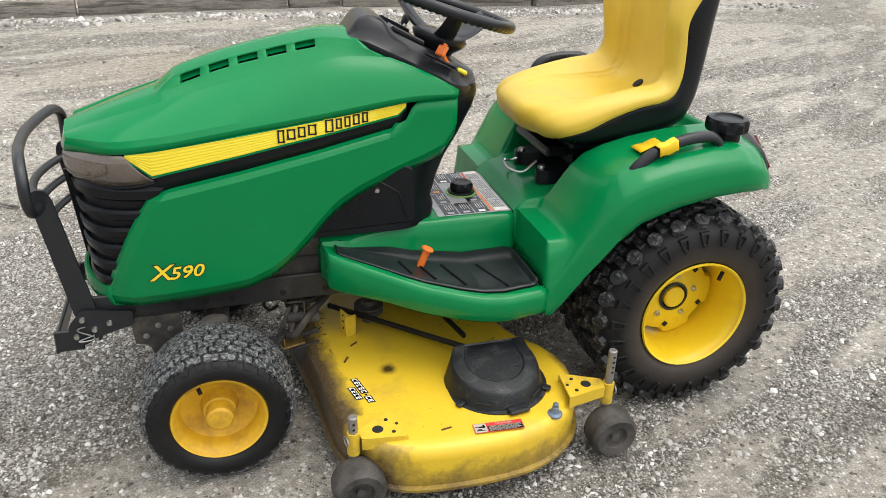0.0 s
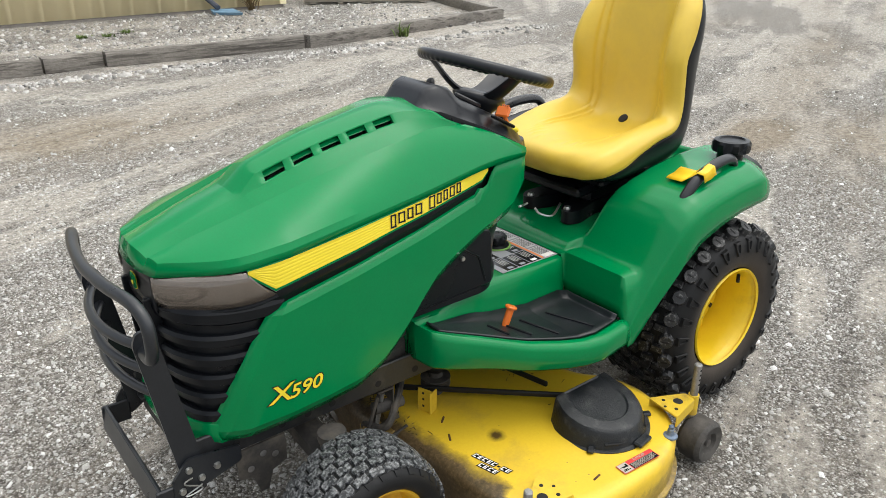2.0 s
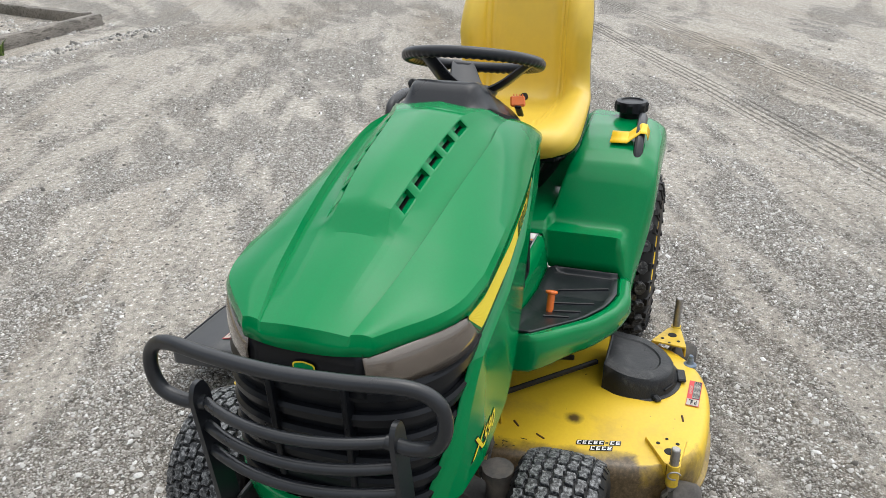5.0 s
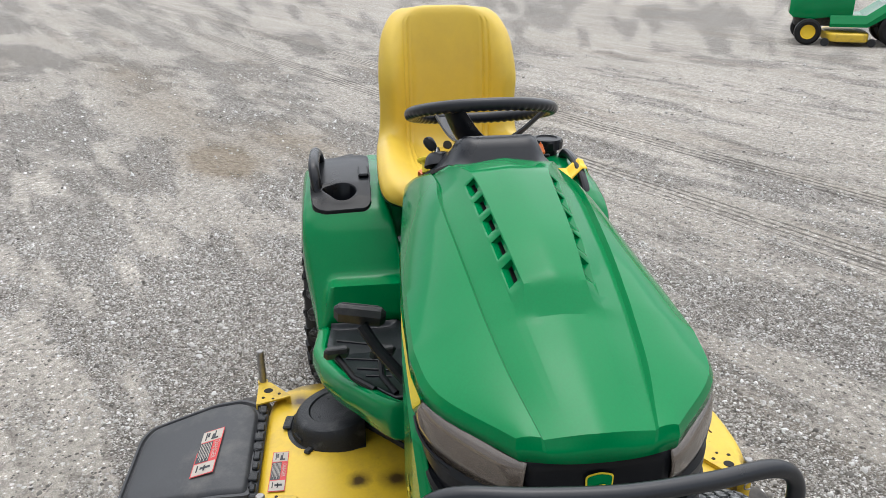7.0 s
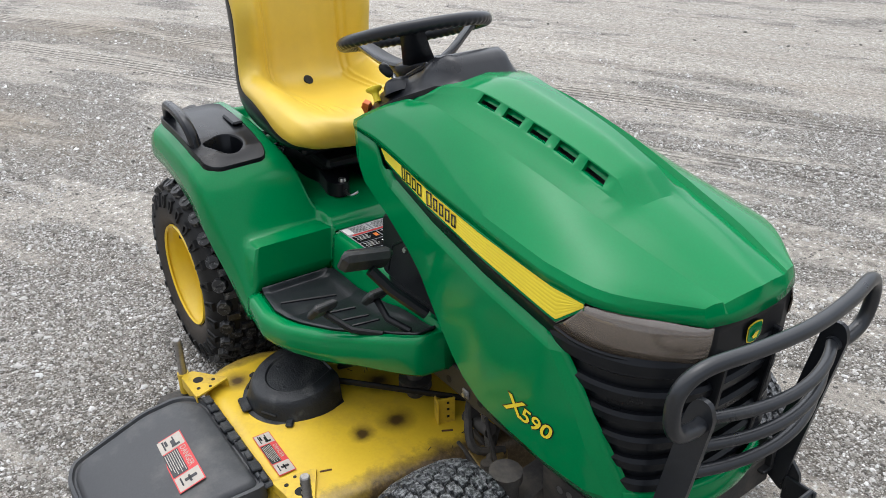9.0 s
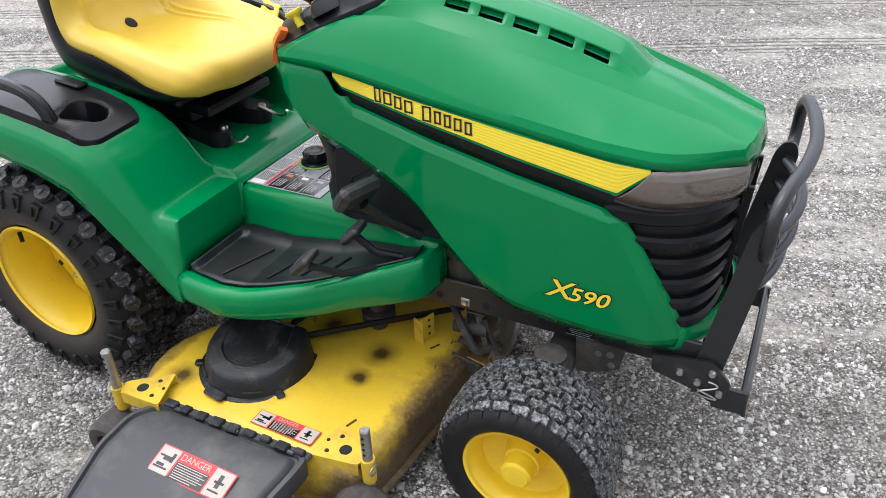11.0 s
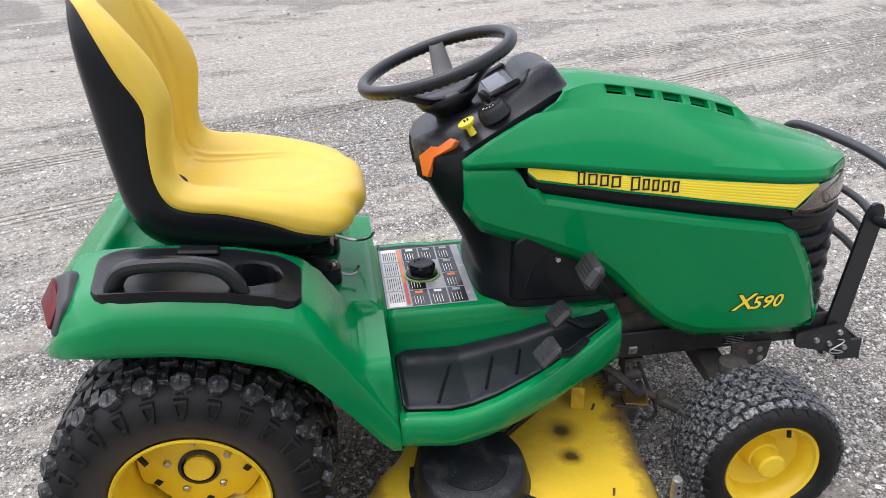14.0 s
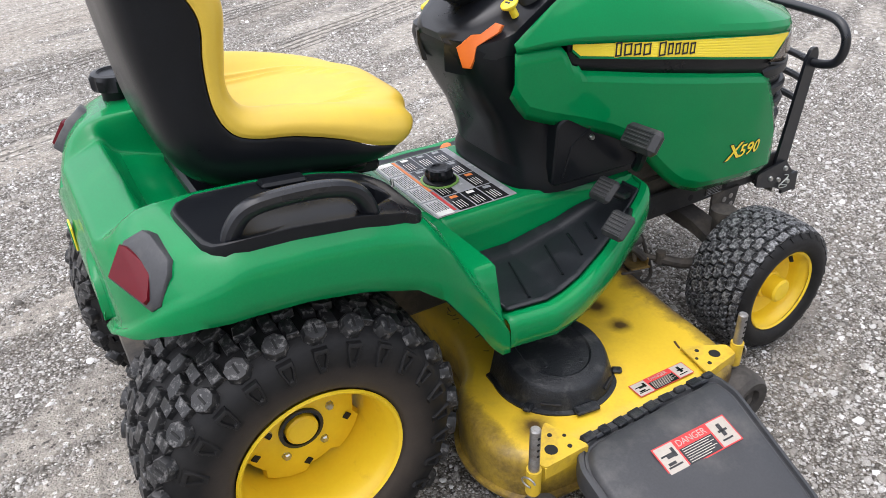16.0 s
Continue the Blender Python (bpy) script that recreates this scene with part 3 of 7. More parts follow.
def fast_mesh(name, verts, faces, mat):
    me = bpy.data.meshes.new(name)
    me.vertices.add(verts.size // 3)
    me.vertices.foreach_set("co", verts.reshape(-1).astype(np.float32))
    me.loops.add(len(faces) * 3)
    me.loops.foreach_set("vertex_index", faces.reshape(-1).astype(np.int32))
    me.polygons.add(len(faces))
    me.polygons.foreach_set("loop_start", np.arange(0, len(faces) * 3, 3, dtype=np.int32))
    me.materials.append(mat)
    me.update(calc_edges=True)
    me.validate()
    return me


def scatter(name, label, spots, sizes, mat, seed, category="gravel", chips=False):
    """Loose stones in one mesh: broken lumps, or flatter chips, each with a four-sided foot and a smaller, slanting top."""
    rng = np.random.default_rng(seed)
    n = len(spots)
    a = np.arange(4) * np.pi / 2
    top, tall = (0.70, 0.30) if chips else (0.66, 0.42)
    shape = np.concatenate([np.stack([np.cos(a), np.sin(a), -0.5 * np.ones(4)], 1), np.stack([top * np.cos(a + 0.35), top * np.sin(a + 0.35), tall * np.ones(4)], 1)])
    tri = np.array([q for k in range(4) for q in ((k, (k + 1) % 4, k + 4), ((k + 1) % 4, (k + 1) % 4 + 4, k + 4))] + [(4, 5, 6), (4, 6, 7)])
    k = len(shape)
    v = shape[None] * rng.uniform(0.62, 1.30, (n, k, 1)) * rng.uniform(0.6, 1.3, (n, 1, 3)) * [1.1, 1.1, 1.0]
    tip = rng.normal(0, 0.28, (n, 2))
    v[..., 2] += v[..., 0] * tip[:, :1] + v[..., 1] * tip[:, 1:]
    a = rng.uniform(0, 2 * np.pi, n)
    c, s = np.cos(a), np.sin(a)
    x = v[..., 0] * c[:, None] - v[..., 1] * s[:, None]
    y = v[..., 0] * s[:, None] + v[..., 1] * c[:, None]
    v = np.stack([x, y, v[..., 2]], -1) * sizes[:, None, None]
    v += spots[:, None, :]
    v[..., 2] += 0.22 * sizes[:, None]
    f = (tri[None] + k * np.arange(n)[:, None, None]).reshape(-1, 3)
    return tagged(new(name, fast_mesh(name, v, f, mat)), label, category, "", "stuff")


def spread(n, inner, reach, seed, bias, low, high, mid, dev, least):
    """Spots round the tractor, thick on the stony drifts, and their sizes."""
    rng = np.random.default_rng(seed)
    rad = inner + (reach - inner) * rng.uniform(0, 1, n) ** bias
    ang = rng.uniform(0, 2 * np.pi, n)
    x, y = 0.7 + rad * np.cos(ang), rad * np.sin(ang)
    drift = stoniness(x, y) + 0.8 * (patches(x, y, 14.0, 3) - 0.5)
    ok = rng.uniform(0, 1, n) < least + (1 - least) * np.clip((drift - 0.36) / 0.36, 0, 1)
    ok &= (y > -6.6) & (rng.uniform(0, 1, n) > np.clip((rad / reach - 0.7) / 0.3, 0, 1) ** 1.3)
    x, y = x[ok], y[ok]
    size = np.clip(rng.lognormal(math.log(mid), dev, len(x)), low, high)
    return np.stack([x, y, np.array([lie(a, b) for a, b in zip(x, y)])], 1), size


spots, size = spread(105000, 0.05, 3.8, 5, 0.60, 0.0034, 0.013, 0.0052, 0.38, 0.04)
scatter("loose_gravel", "loose angular grey gravel stones on the packed yard", spots, size, STONE, 3)
spots, size = spread(140000, 0.05, 4.0, 6, 0.56, 0.0022, 0.007, 0.0038, 0.35, 0.12)
scatter("gravel_chips", "fine crushed grey stone chips on the packed yard", spots, size, STONE, 4, "gravel", True)
spots, size = spread(85000, 2.8, 10.5, 7, 0.75, 0.005, 0.018, 0.0078, 0.38, 0.05)
scatter("far_gravel", "loose pale gravel stones across the open yard", spots, size, STONE, 8)

# ---------------------------------------------------------------- the tractor
tractor = thing("lawn_tractor", "green and yellow garden tractor with brush guard and mower deck", "lawn tractor")

# hood lines, from the rear edge to the nose: shoulder, crease, foot and top of the vent wall, middle, ridge
HOOD = [
    [(0.622, 0.200, 0.927), (0.770, 0.214, 0.934), (1.00, 0.238, 0.908), (1.20, 0.250, 0.885), (1.335, 0.253, 0.867), (1.395, 0.251, 0.860), (1.50, 0.225, 0.848), (1.612, 0.126, 0.836)],
    [(0.735, 0.166, 0.988), (0.86, 0.166, 0.986), (1.00, 0.172, 0.973), (1.20, 0.168, 0.943), (1.335, 0.162, 0.913), (1.395, 0.157, 0.898), (1.50, 0.140, 0.873), (1.616, 0.112, 0.838)],
    [(0.850, 0.140, 1.028), (0.93, 0.115, 1.036), (1.00, 0.104, 1.026), (1.20, 0.092, 0.984), (1.348, 0.080, 0.9350), (1.400, 0.078, 0.9175), (1.50, 0.080, 0.8845), (1.621, 0.074, 0.8408)],
    [(0.872, 0.122, 1.046), (0.93, 0.096, 1.053), (1.00, 0.080, 1.048), (1.20, 0.068, 1.006), (1.345, 0.056, 0.961), (1.394, 0.064, 0.9205), (1.50, 0.066, 0.8865), (1.623, 0.064, 0.8412)],
    [(0.888, 0.000, 1.060), (0.93, 0.000, 1.061), (1.00, 0.000, 1.056), (1.20, 0.000, 1.014), (1.348, 0.000, 0.968), (1.400, 0.000, 0.9240), (1.50, 0.000, 0.8910), (1.630, 0.000, 0.844)],
    [(0.800, 0.153, 1.008), (0.90, 0.150, 1.013), (1.00, 0.156, 1.001), (1.20, 0.144, 0.960), (1.340, 0.132, 0.922), (1.395, 0.126, 0.906), (1.50, 0.112, 0.876), (1.620, 0.088, 0.8385)],
]
LOW = [(0.626, 0.203, 0.905), (0.770, 0.222, 0.905), (1.00, 0.246, 0.879), (1.20, 0.258, 0.855), (1.335, 0.262, 0.838), (1.395, 0.261, 0.831), (1.50, 0.236, 0.820), (1.622, 0.122, 0.803)]


def hood_line(k, s):
    """A point on hood line k at s stations from the rear."""
    pts = [Vector(p) for p in (LOW if k < 0 else HOOD[k])]
    cut = k in (2, 3, 4)
    i = min(6, int(s))
    t = s - i
    lo, hi = (0, 7)
    if cut:
        lo, hi = (0, 4) if i < 4 else (4, 5) if i == 4 else (5, 7)
    p1, p2 = pts[i], pts[i + 1]
    p0 = pts[i - 1] if i - 1 >= lo else p1 + (p1 - p2)
    p3 = pts[i + 2] if i + 2 <= hi else p2 + (p2 - p1)
    return 0.5 * (2 * p1 + (p2 - p0) * t + (2 * p0 - 5 * p1 + 4 * p2 - p3) * t * t + (3 * p1 - p0 - 3 * p2 + p3) * t ** 3)


def station(x):
    """The station of the vent wall's foot at x."""
    lo, hi = 0.0, 4.0
    for _ in range(40):
        mid = (lo + hi) / 2
        lo, hi = (mid, hi) if hood_line(2, mid).x < x else (lo, mid)
    return lo


vents = [(station(0.985 + 0.0735 * k), station(0.985 + 0.0735 * k + 0.051)) for k in range(5)]
marks = sorted(set([k / 5 for k in range(36)] + [q for v in vents for q in v]))
marks = [q for i, q in enumerate(marks) if not any(abs(q - e) < 0.035 and q != e for v in vents for e in v)]


def hood_half(side):
    rows = []
    for s in marks:
        c = [hood_line(k, s) for k in range(6)]
        line = []
        # a nearly flat flank up to a ridge, a short drop inside it, then a shelf to the vent wall
        bulge = Vector((0, 0.004, 0.006)) * (1 - 0.55 * step(4.2, 6.5, s))
        keen = (0.35 + 0.65 * step(0.2, 1.5, s)) * (1 - 0.5 * step(6.0, 7.0, s))
        ridge = c[5] + Vector((0, 0.0045, 0.0035)) * keen
        for q in range(6):
            line.append(c[0].lerp(ridge, q / 5) + bulge * (4 * (q / 5) * (1 - q / 5)))
        line.append(c[5] + Vector((0, -0.0030, -0.0065)) * keen)
        # ahead of the vents the shelf runs on to the middle in one low arch
        plain = step(4.5, 5.2, s)
        arch = 0.0085 * (1 - 0.75 * step(5.8, 7.0, s))
        c[2] = c[2].lerp(line[-1].lerp(c[4], 0.34) + Vector((0, 0, arch * 0.75)), plain)
        c[3] = c[3].lerp(line[-1].lerp(c[4], 0.48) + Vector((0, 0, arch * 0.88)), plain)
        line.append(line[-1].lerp(c[2], 0.5))
        for t in (0.0, 0.16, 0.9):
            line.append(c[2].lerp(c[3], t))
        for q in range(5):
            t = q / 4
            p = c[3].lerp(c[4], t)
            p.z += 0.004 * (1 - (1 - t) ** 2) * (1 if s < 4 else 0.4)
            line.append(p)
        rows.append([(p.x, side * p.y, p.z) for p in line])
    return rows


g = Geo()
for side in (1, -1):
    rows = hood_half(side)
    skip = {(i, 9) for i, s in enumerate(marks[:-1]) for a, b in vents if a - 1e-6 <= s < b - 1e-6}
    g.grid(rows, skip=skip)
    # chamfer below the shoulder and across the nose
    up = [Vector(rows[i][0]) for i in range(len(marks))] + [Vector(p) for p in rows[-1][1:]]
    low = [hood_line(-1, s) for s in marks]
    nose = [hood_line(-1, 7.0).lerp(Vector((1.640, 0.0, 0.801)), (k + 1) / 15) for k in range(15)]
    for k, q in enumerate(nose):
        q.x += 0.006 * math.sin(math.pi * (k + 1) / 15)
    low = [Vector((p.x, side * p.y, p.z)) for p in low + nose][: len(up)]
    g.grid([[u, u.lerp(l, 0.5) + Vector((0, side * 0.003 * min(1.0, abs(u.y) / 0.1), 0)), l] for u, l in zip(up, low)])
hood = part("hood", g, GREEN, tractor, solid=0.004, sharp=17, merge=True)
for side in (1, -1):
    for a, b in vents:
        p = [hood_line(2, a).lerp(hood_line(3, a), 0.16), hood_line(2, b).lerp(hood_line(3, b), 0.16),
             hood_line(2, b).lerp(hood_line(3, b), 0.9), hood_line(2, a).lerp(hood_line(3, a), 0.9)]
        ring = [Vector((q.x, side * q.y, q.z)) for q in p]
        deep = [q + Vector((-0.004, -side * 0.014, -0.004)) for q in ring]
        gv = Geo().loft([ring, deep], cap0=False, cap1=False)
        low = [deep[0].lerp(deep[3], 0.34), deep[1].lerp(deep[2], 0.34)]
        gv.add([low[0], low[1], deep[2], deep[3]], [(0, 1, 2, 3)])
        slit = [deep[0], deep[1], low[1], low[0]]
        inner = [q + Vector((-0.006, -side * 0.02, -0.010)) for q in slit]
        gv.loft([slit, inner], cap0=False, cap1=False, mi=1)
        gv.add(inner, [(0, 1, 2, 3)], 1)
        part("vent", gv, [GREEN, HOLE], hood, "moulded hood vent opening", sharp=10)

# ---- side panels, decals, recess
panel_width = table([0.60, 0.78, 1.0, 1.2, 1.4, 1.5, 1.58, 1.62], [0.198, 0.216, 0.248, 0.262, 0.263, 0.248, 0.200, 0.135])
panel_top = table([0.62, 0.745, 0.772, 1.40], [0.905, 0.904, 0.853, 0.735])
panel_low = table([0.625, 0.66, 0.72, 0.81, 0.90, 0.96, 1.00, 1.05, 1.10, 1.14, 1.21, 1.30, 1.40, 1.60], [0.80, 0.745, 0.720, 0.690, 0.655, 0.622, 0.585, 0.530, 0.482, 0.452, 0.424, 0.414, 0.408, 0.388])


def panel_front(v):
    return 1.40 + 0.195 * v ** 0.75


def panel_point(u, v, side, out=0.0):
    x = 0.625 + (panel_front(v) - 0.625) * u
    zt, zl = panel_top(min(x, 1.40)), panel_low(x)
    z = zt + (zl - zt) * v
    y = panel_width(x)
    if x > 0.79:
        y -= 0.021 * (1 - min(1.0, (zt - z) / TOP_CHAMFER))
    y -= 0.021 * (1 - min(1.0, (z - zl) / LOW_CHAMFER))
    y -= 0.014 * max(0.0, (u - 0.960) / 0.040)
    return Vector((x, side * (y + out), z))


TOP_CHAMFER, LOW_CHAMFER = 0.034, 0.036


def panel_row(u):
    """Heights down the panel at u, with rows on both chamfer edges."""
    out = []
    for from_top, d in [(True, 0.0), (True, TOP_CHAMFER)] + [(None, k / 8) for k in range(1, 8)] + [(False, LOW_CHAMFER), (False, 0.018), (False, 0.0)]:
        v = 0.5
        for _ in range(12):
            x = 0.625 + (panel_front(v) - 0.625) * u
            tall = panel_top(min(x, 1.40)) - panel_low(x)
            a, b = TOP_CHAMFER / tall, 1 - LOW_CHAMFER / tall
            v = d / tall if from_top else a + (b - a) * d if from_top is None else 1 - d / tall
        out.append(v)
    return out


def panel_at(x, z, side, out):
    v = (panel_top(min(x, 1.40)) - z) / (panel_top(min(x, 1.40)) - panel_low(x))
    return panel_point((x - 0.625) / (panel_front(v) - 0.625), v, side, out)


def on_side(x, z, side, out=0.0):
    """The wall between the hood's lower edge and the panel's upper edge."""
    return Vector((x, side * (panel_width(x) - 0.002 + out), z))


low_edge = table([p[0] for p in LOW], [p[2] for p in LOW])
for side in (1, -1):
    g = Geo()
    us = [k / 48 for k in range(47)] + [0.960, 0.980, 1.0]
    g.grid([[panel_point(u, v, side) for v in panel_row(u)] for u in us])
    panel = part("side_panel", g, GREEN, tractor, "green side panel with a moulded chamfer", solid=0.004, sharp=16)
    # model number in yellow with a black edge
    x0, way = (1.455, -1) if side > 0 else (1.288, 1)
    base = 0.482 if side > 0 else 0.502

    def letters(geo, words, size, start, mi, fat, out):
        geo.text(words, size, lambda a, b: panel_at(x0 + way * (start + 1.18 * a), base + b + (0.05 if side > 0 else 0.0) * (start + a), side, out), mi, fat, 0.25)

    gt = Geo()
    for words, size, start in (("X", 0.062, 0.0), ("590", 0.048, 0.047)):
        letters(gt, words, size, start, 1, 0.0028, 0.0012)
        letters(gt, words, size, start, 0, 0.0008, 0.0020)
    part("model_number", gt, [DECAL_Y, BLACKPRINT], panel, "yellow model number with black outline", sharp=180)

    # black recess and yellow stripe
    g = Geo()
    g.grid([[on_side(x, z, side, -0.012) for z in np.linspace(low_edge(x) + 0.004, panel_top(min(x, 1.4)) - 0.012, 5)] for x in np.linspace(0.765, 1.475, 36)])
    part("recess", g, BLACK, hood, "black recess strip below the stripe", solid=0.003)
    stripe_low = table([0.770, 0.792, 1.10, 1.413, 1.470], [0.893, 0.874, 0.824, 0.768, 0.816])
    g = Geo()
    xs = [0.770, 0.775, 0.782, 0.792] + list(np.linspace(0.82, 1.405, 28)) + [1.413, 1.43, 1.45, 1.468]
    lines = 7
    rows = []
    for x in xs:
        top, bot = low_edge(x) - 0.002, stripe_low(x)
        row = []
        for k in range(lines):
            for q in (0.04, 0.80, 0.92, 1.0):
                t = (k + q) / lines
                row.append(on_side(x, top + (bot - top) * t, side, 0.0015 if q in (0.04, 0.80) else 0.0013))
        rows.append(row)
    g.grid(rows)
    g.grid([[on_side(x, low_edge(x) + 0.002, side, -0.004), on_side(x, low_edge(x) - 0.003, side, 0.0006), on_side(x, stripe_low(x) - 0.001, side, 0.0006),
             on_side(x, stripe_low(x) - 0.006, side, 0.0003), on_side(x, stripe_low(x) - 0.007, side, -0.012)] for x in xs], mi=1)
    part("side_stripe", g, [DECAL_Y, GREEN], hood, "yellow ribbed side stripe", sharp=50)
    # the maker's mark as plain outlined shapes
    g = Geo()
    at = 0.0
    for wide, tall in ((0.017, 0.033), (0.021, 0.027), (0.019, 0.027), (0.021, 0.027), (0.010, 0.0), (0.021, 0.033), (0.016, 0.027), (0.016, 0.027), (0.018, 0.027), (0.016, 0.027)):
        if tall:
            x_a = (1.108 - at) if side > 0 else (0.882 + at)
            for mi, grow, out in ((0, 0.0030, 0.0021), (1, 0.0, 0.0027)):
                mid_x = x_a + (-1 if side > 0 else 1) * wide / 2
                zc = (low_edge(mid_x) + stripe_low(mid_x)) / 2
                for dx, dz, w, h in ((0, tall / 2 - 0.0018, wide, 0.0040), (0, -tall / 2 + 0.0018, wide, 0.0040), (-wide / 2 + 0.0022, 0, 0.0046, tall), (wide / 2 - 0.0022, 0, 0.0046, tall)):
                    w2, h2 = w + grow, h + grow
                    quad = [on_side(mid_x + dx + sx * w2 / 2, zc + dz + sz * h2 / 2, side, out) for sx, sz in ((-1, -1), (1, -1), (1, 1), (-1, 1))]
                    g.add(quad, [(0, 1, 2, 3)], mi)
        at += wide + 0.0065
    part("maker_mark", g, [DECAL_Y, BLACKPRINT], hood, "black maker's mark drawn as plain shapes", sharp=180)

# ---- chin, grille, lamps
g = Geo()
rows = []
for k in range(25):
    t = -1 + 2 * k / 24
    y = 0.205 * t
    x = 1.645 - 0.085 * abs(t) ** 2.4
    rows.append([(x - 0.012, y, 0.462 - 0.01 * abs(t)), (x, y, 0.455 - 0.01 * abs(t)), (x + 0.003, y, 0.42), (x - 0.004, y, 0.395), (x - 0.035, y * 0.95, 0.386)])
g.grid(rows)
part("chin", g, GREEN, tractor, "green chin below the grille", solid=0.004)


def grille_line(z, inset=0.0, n=28):
    """Half of the grille's outline in plan at a height: from the panel's edge round to the middle."""
    t = (0.735 - z) / (0.735 - 0.44)
    xs, ys = 1.385 + 0.165 * max(0, t) ** 0.8, 0.252 - 0.050 * max(0, t) ** 1.3
    xc = 1.632 - 0.012 * t
    out = []
    for k in range(n + 1):
        a = k / n * math.pi / 2
        out.append((xs + (xc - xs) * math.sin(a) ** 0.9 - inset * math.sin(a), (ys - inset * 0.8) * math.cos(a) ** 0.75 if k < n else 0.0, z))
    return out


def both(half):
    return [(x, y, z) for x, y, z in half] + [(x, -y, z) for x, y, z in reversed(half[:-1])]


g = Geo()
g.grid([both(grille_line(z, 0.017)) for z in (0.80, 0.74, 0.66, 0.58, 0.50, 0.43)])
grille = part("grille", g, BLACK, tractor, "black moulded front grille with curved slats", solid=0.004)
for z, tall in ((0.716, 0.040), (0.658, 0.030), (0.609, 0.030), (0.560, 0.030), (0.512, 0.030), (0.464, 0.032)):
    g = Geo()
    rings = []
    a, b, c2, d = (both(grille_line(z + dz, ins)) for dz, ins in ((tall / 2, 0.006), (tall / 4, 0.0), (-tall / 3, 0.003), (-tall / 2, 0.012)))
    e, f2 = both(grille_line(z - tall / 2, 0.0165)), both(grille_line(z + tall / 2, 0.0165))
    for k in range(len(a)):
        rings.append([a[k], b[k], c2[k], d[k], e[k], f2[k]])
    g.loft(rings)
    part("slat", g, BLACK, grille, sharp=30)
for y in (-0.075, 0.075):
    g = Geo().box((1.618, y, 0.62), (0.03, 0.012, 0.24), (0, 4, 0))
    part("grille_rib", g, BLACK, grille)
g = Geo()
g.grid([[(1.628 - 0.25 * y * y, y, z) for z in (0.806, 0.78, 0.74, 0.715)] for y in np.linspace(-0.112, 0.112, 13)])
part("nose_bezel", g, BLACK, grille, "glossy black centre bezel", solid=0.004)
shield = rounded([(-0.026, 0.020), (-0.024, -0.018), (0.0, -0.026), (0.024, -0.018), (0.026, 0.020), (0.0, 0.026)], 0.008)
g = Geo()
for k, (q, mi) in enumerate(((1.0, 1), (0.88, 0))):
    g.add([(1.6325 + 0.0012 * k, 0.86 * a * q, 0.756 + 0.86 * b * q) for a, b in shield], [tuple(range(len(shield)))], mi)
g.add([(1.6365, 0.86 * a, 0.756 + 0.86 * b) for a, b in ((-0.012, -0.004), (-0.002, 0.002), (0.010, 0.003), (0.004, -0.012), (-0.008, -0.012))], [(0, 1, 2, 3, 4)], 1)
part("badge", g, [GREEN, DECAL_Y], grille, "green shield badge with a yellow edge")
lamp_low = [(1.408, 0.256, 0.752), (1.45, 0.252, 0.744), (1.50, 0.234, 0.738), (1.56, 0.190, 0.732), (1.60, 0.145, 0.729), (1.618, 0.112, 0.729)]
lamp_top = [(1.470, 0.250, 0.818), (1.49, 0.240, 0.818), (1.52, 0.220, 0.816), (1.57, 0.175, 0.810), (1.61, 0.135, 0.803), (1.627, 0.112, 0.801)]
for side in (1, -1):
    up, down = smooth_line(lamp_top, 5), smooth_line(lamp_low, 5)
    rows = []
    for a, b in zip(up, down):
        rows.append([Vector((p.x, side * p.y, p.z)) for p in (a, a.lerp(b, 0.33) + Vector((0.005, 0.004, 0)), a.lerp(b, 0.66) + Vector((0.006, 0.005, 0)), b)])
    lamp = part("headlight", Geo().grid(rows), LENS, tractor, "smoked grey headlight lens", solid=0.003)
    inner = [[Vector((p.x - 0.022, p.y - side * 0.016, p.z)) for p in r] for r in rows]
    part("reflector", Geo().grid(inner), REFLECTOR, lamp, "dull grey lamp reflector")
    part("lamp_rim", Geo().tube([r[-1] + Vector((0, 0, -0.003)) for r in rows], 0.004, 6), BLACK, lamp)
    g = Geo()
    g.grid([[on_side(x, z, side, -0.002) for x, z in ((1.474 - 0.062 * t, 0.815 - 0.056 * t), (1.455 - 0.062 * t, 0.815 - 0.050 * t))] for t in np.linspace(0, 1, 6)])
    part("lamp_corner", g, REFLECTOR, lamp, "pale clear corner of the lamp", solid=0.003)

# ---- pedestal and dash
g = Geo()
rings = []
for z, rear, front, hw in ((0.535, 0.665, 1.06, 0.205), (0.575, 0.66, 1.06, 0.203), (0.60, 0.668, 1.06, 0.195), (0.66, 0.648, 1.04, 0.178), (0.72, 0.622, 1.0, 0.172),
                           (0.78, 0.585, 0.98, 0.170), (0.83, 0.560, 0.97, 0.171), (0.87, 0.541, 0.96, 0.171), (0.90, 0.533, 0.95, 0.170), (0.922, 0.536, 0.90, 0.164)):
    poly = rounded([(front, -hw * 1.0), (front, hw * 1.0), (rear + 0.09, hw), (rear + 0.012, hw * 0.72), (rear, hw * 0.45), (rear, -hw * 0.45), (rear + 0.012, -hw * 0.72), (rear + 0.09, -hw)], 0.05, 4)
    rings.append([(x, y, z) for x, y in poly])
g.loft(rings)
pedestal = part("pedestal", g, BLACK, tractor, "black plastic steering pedestal")
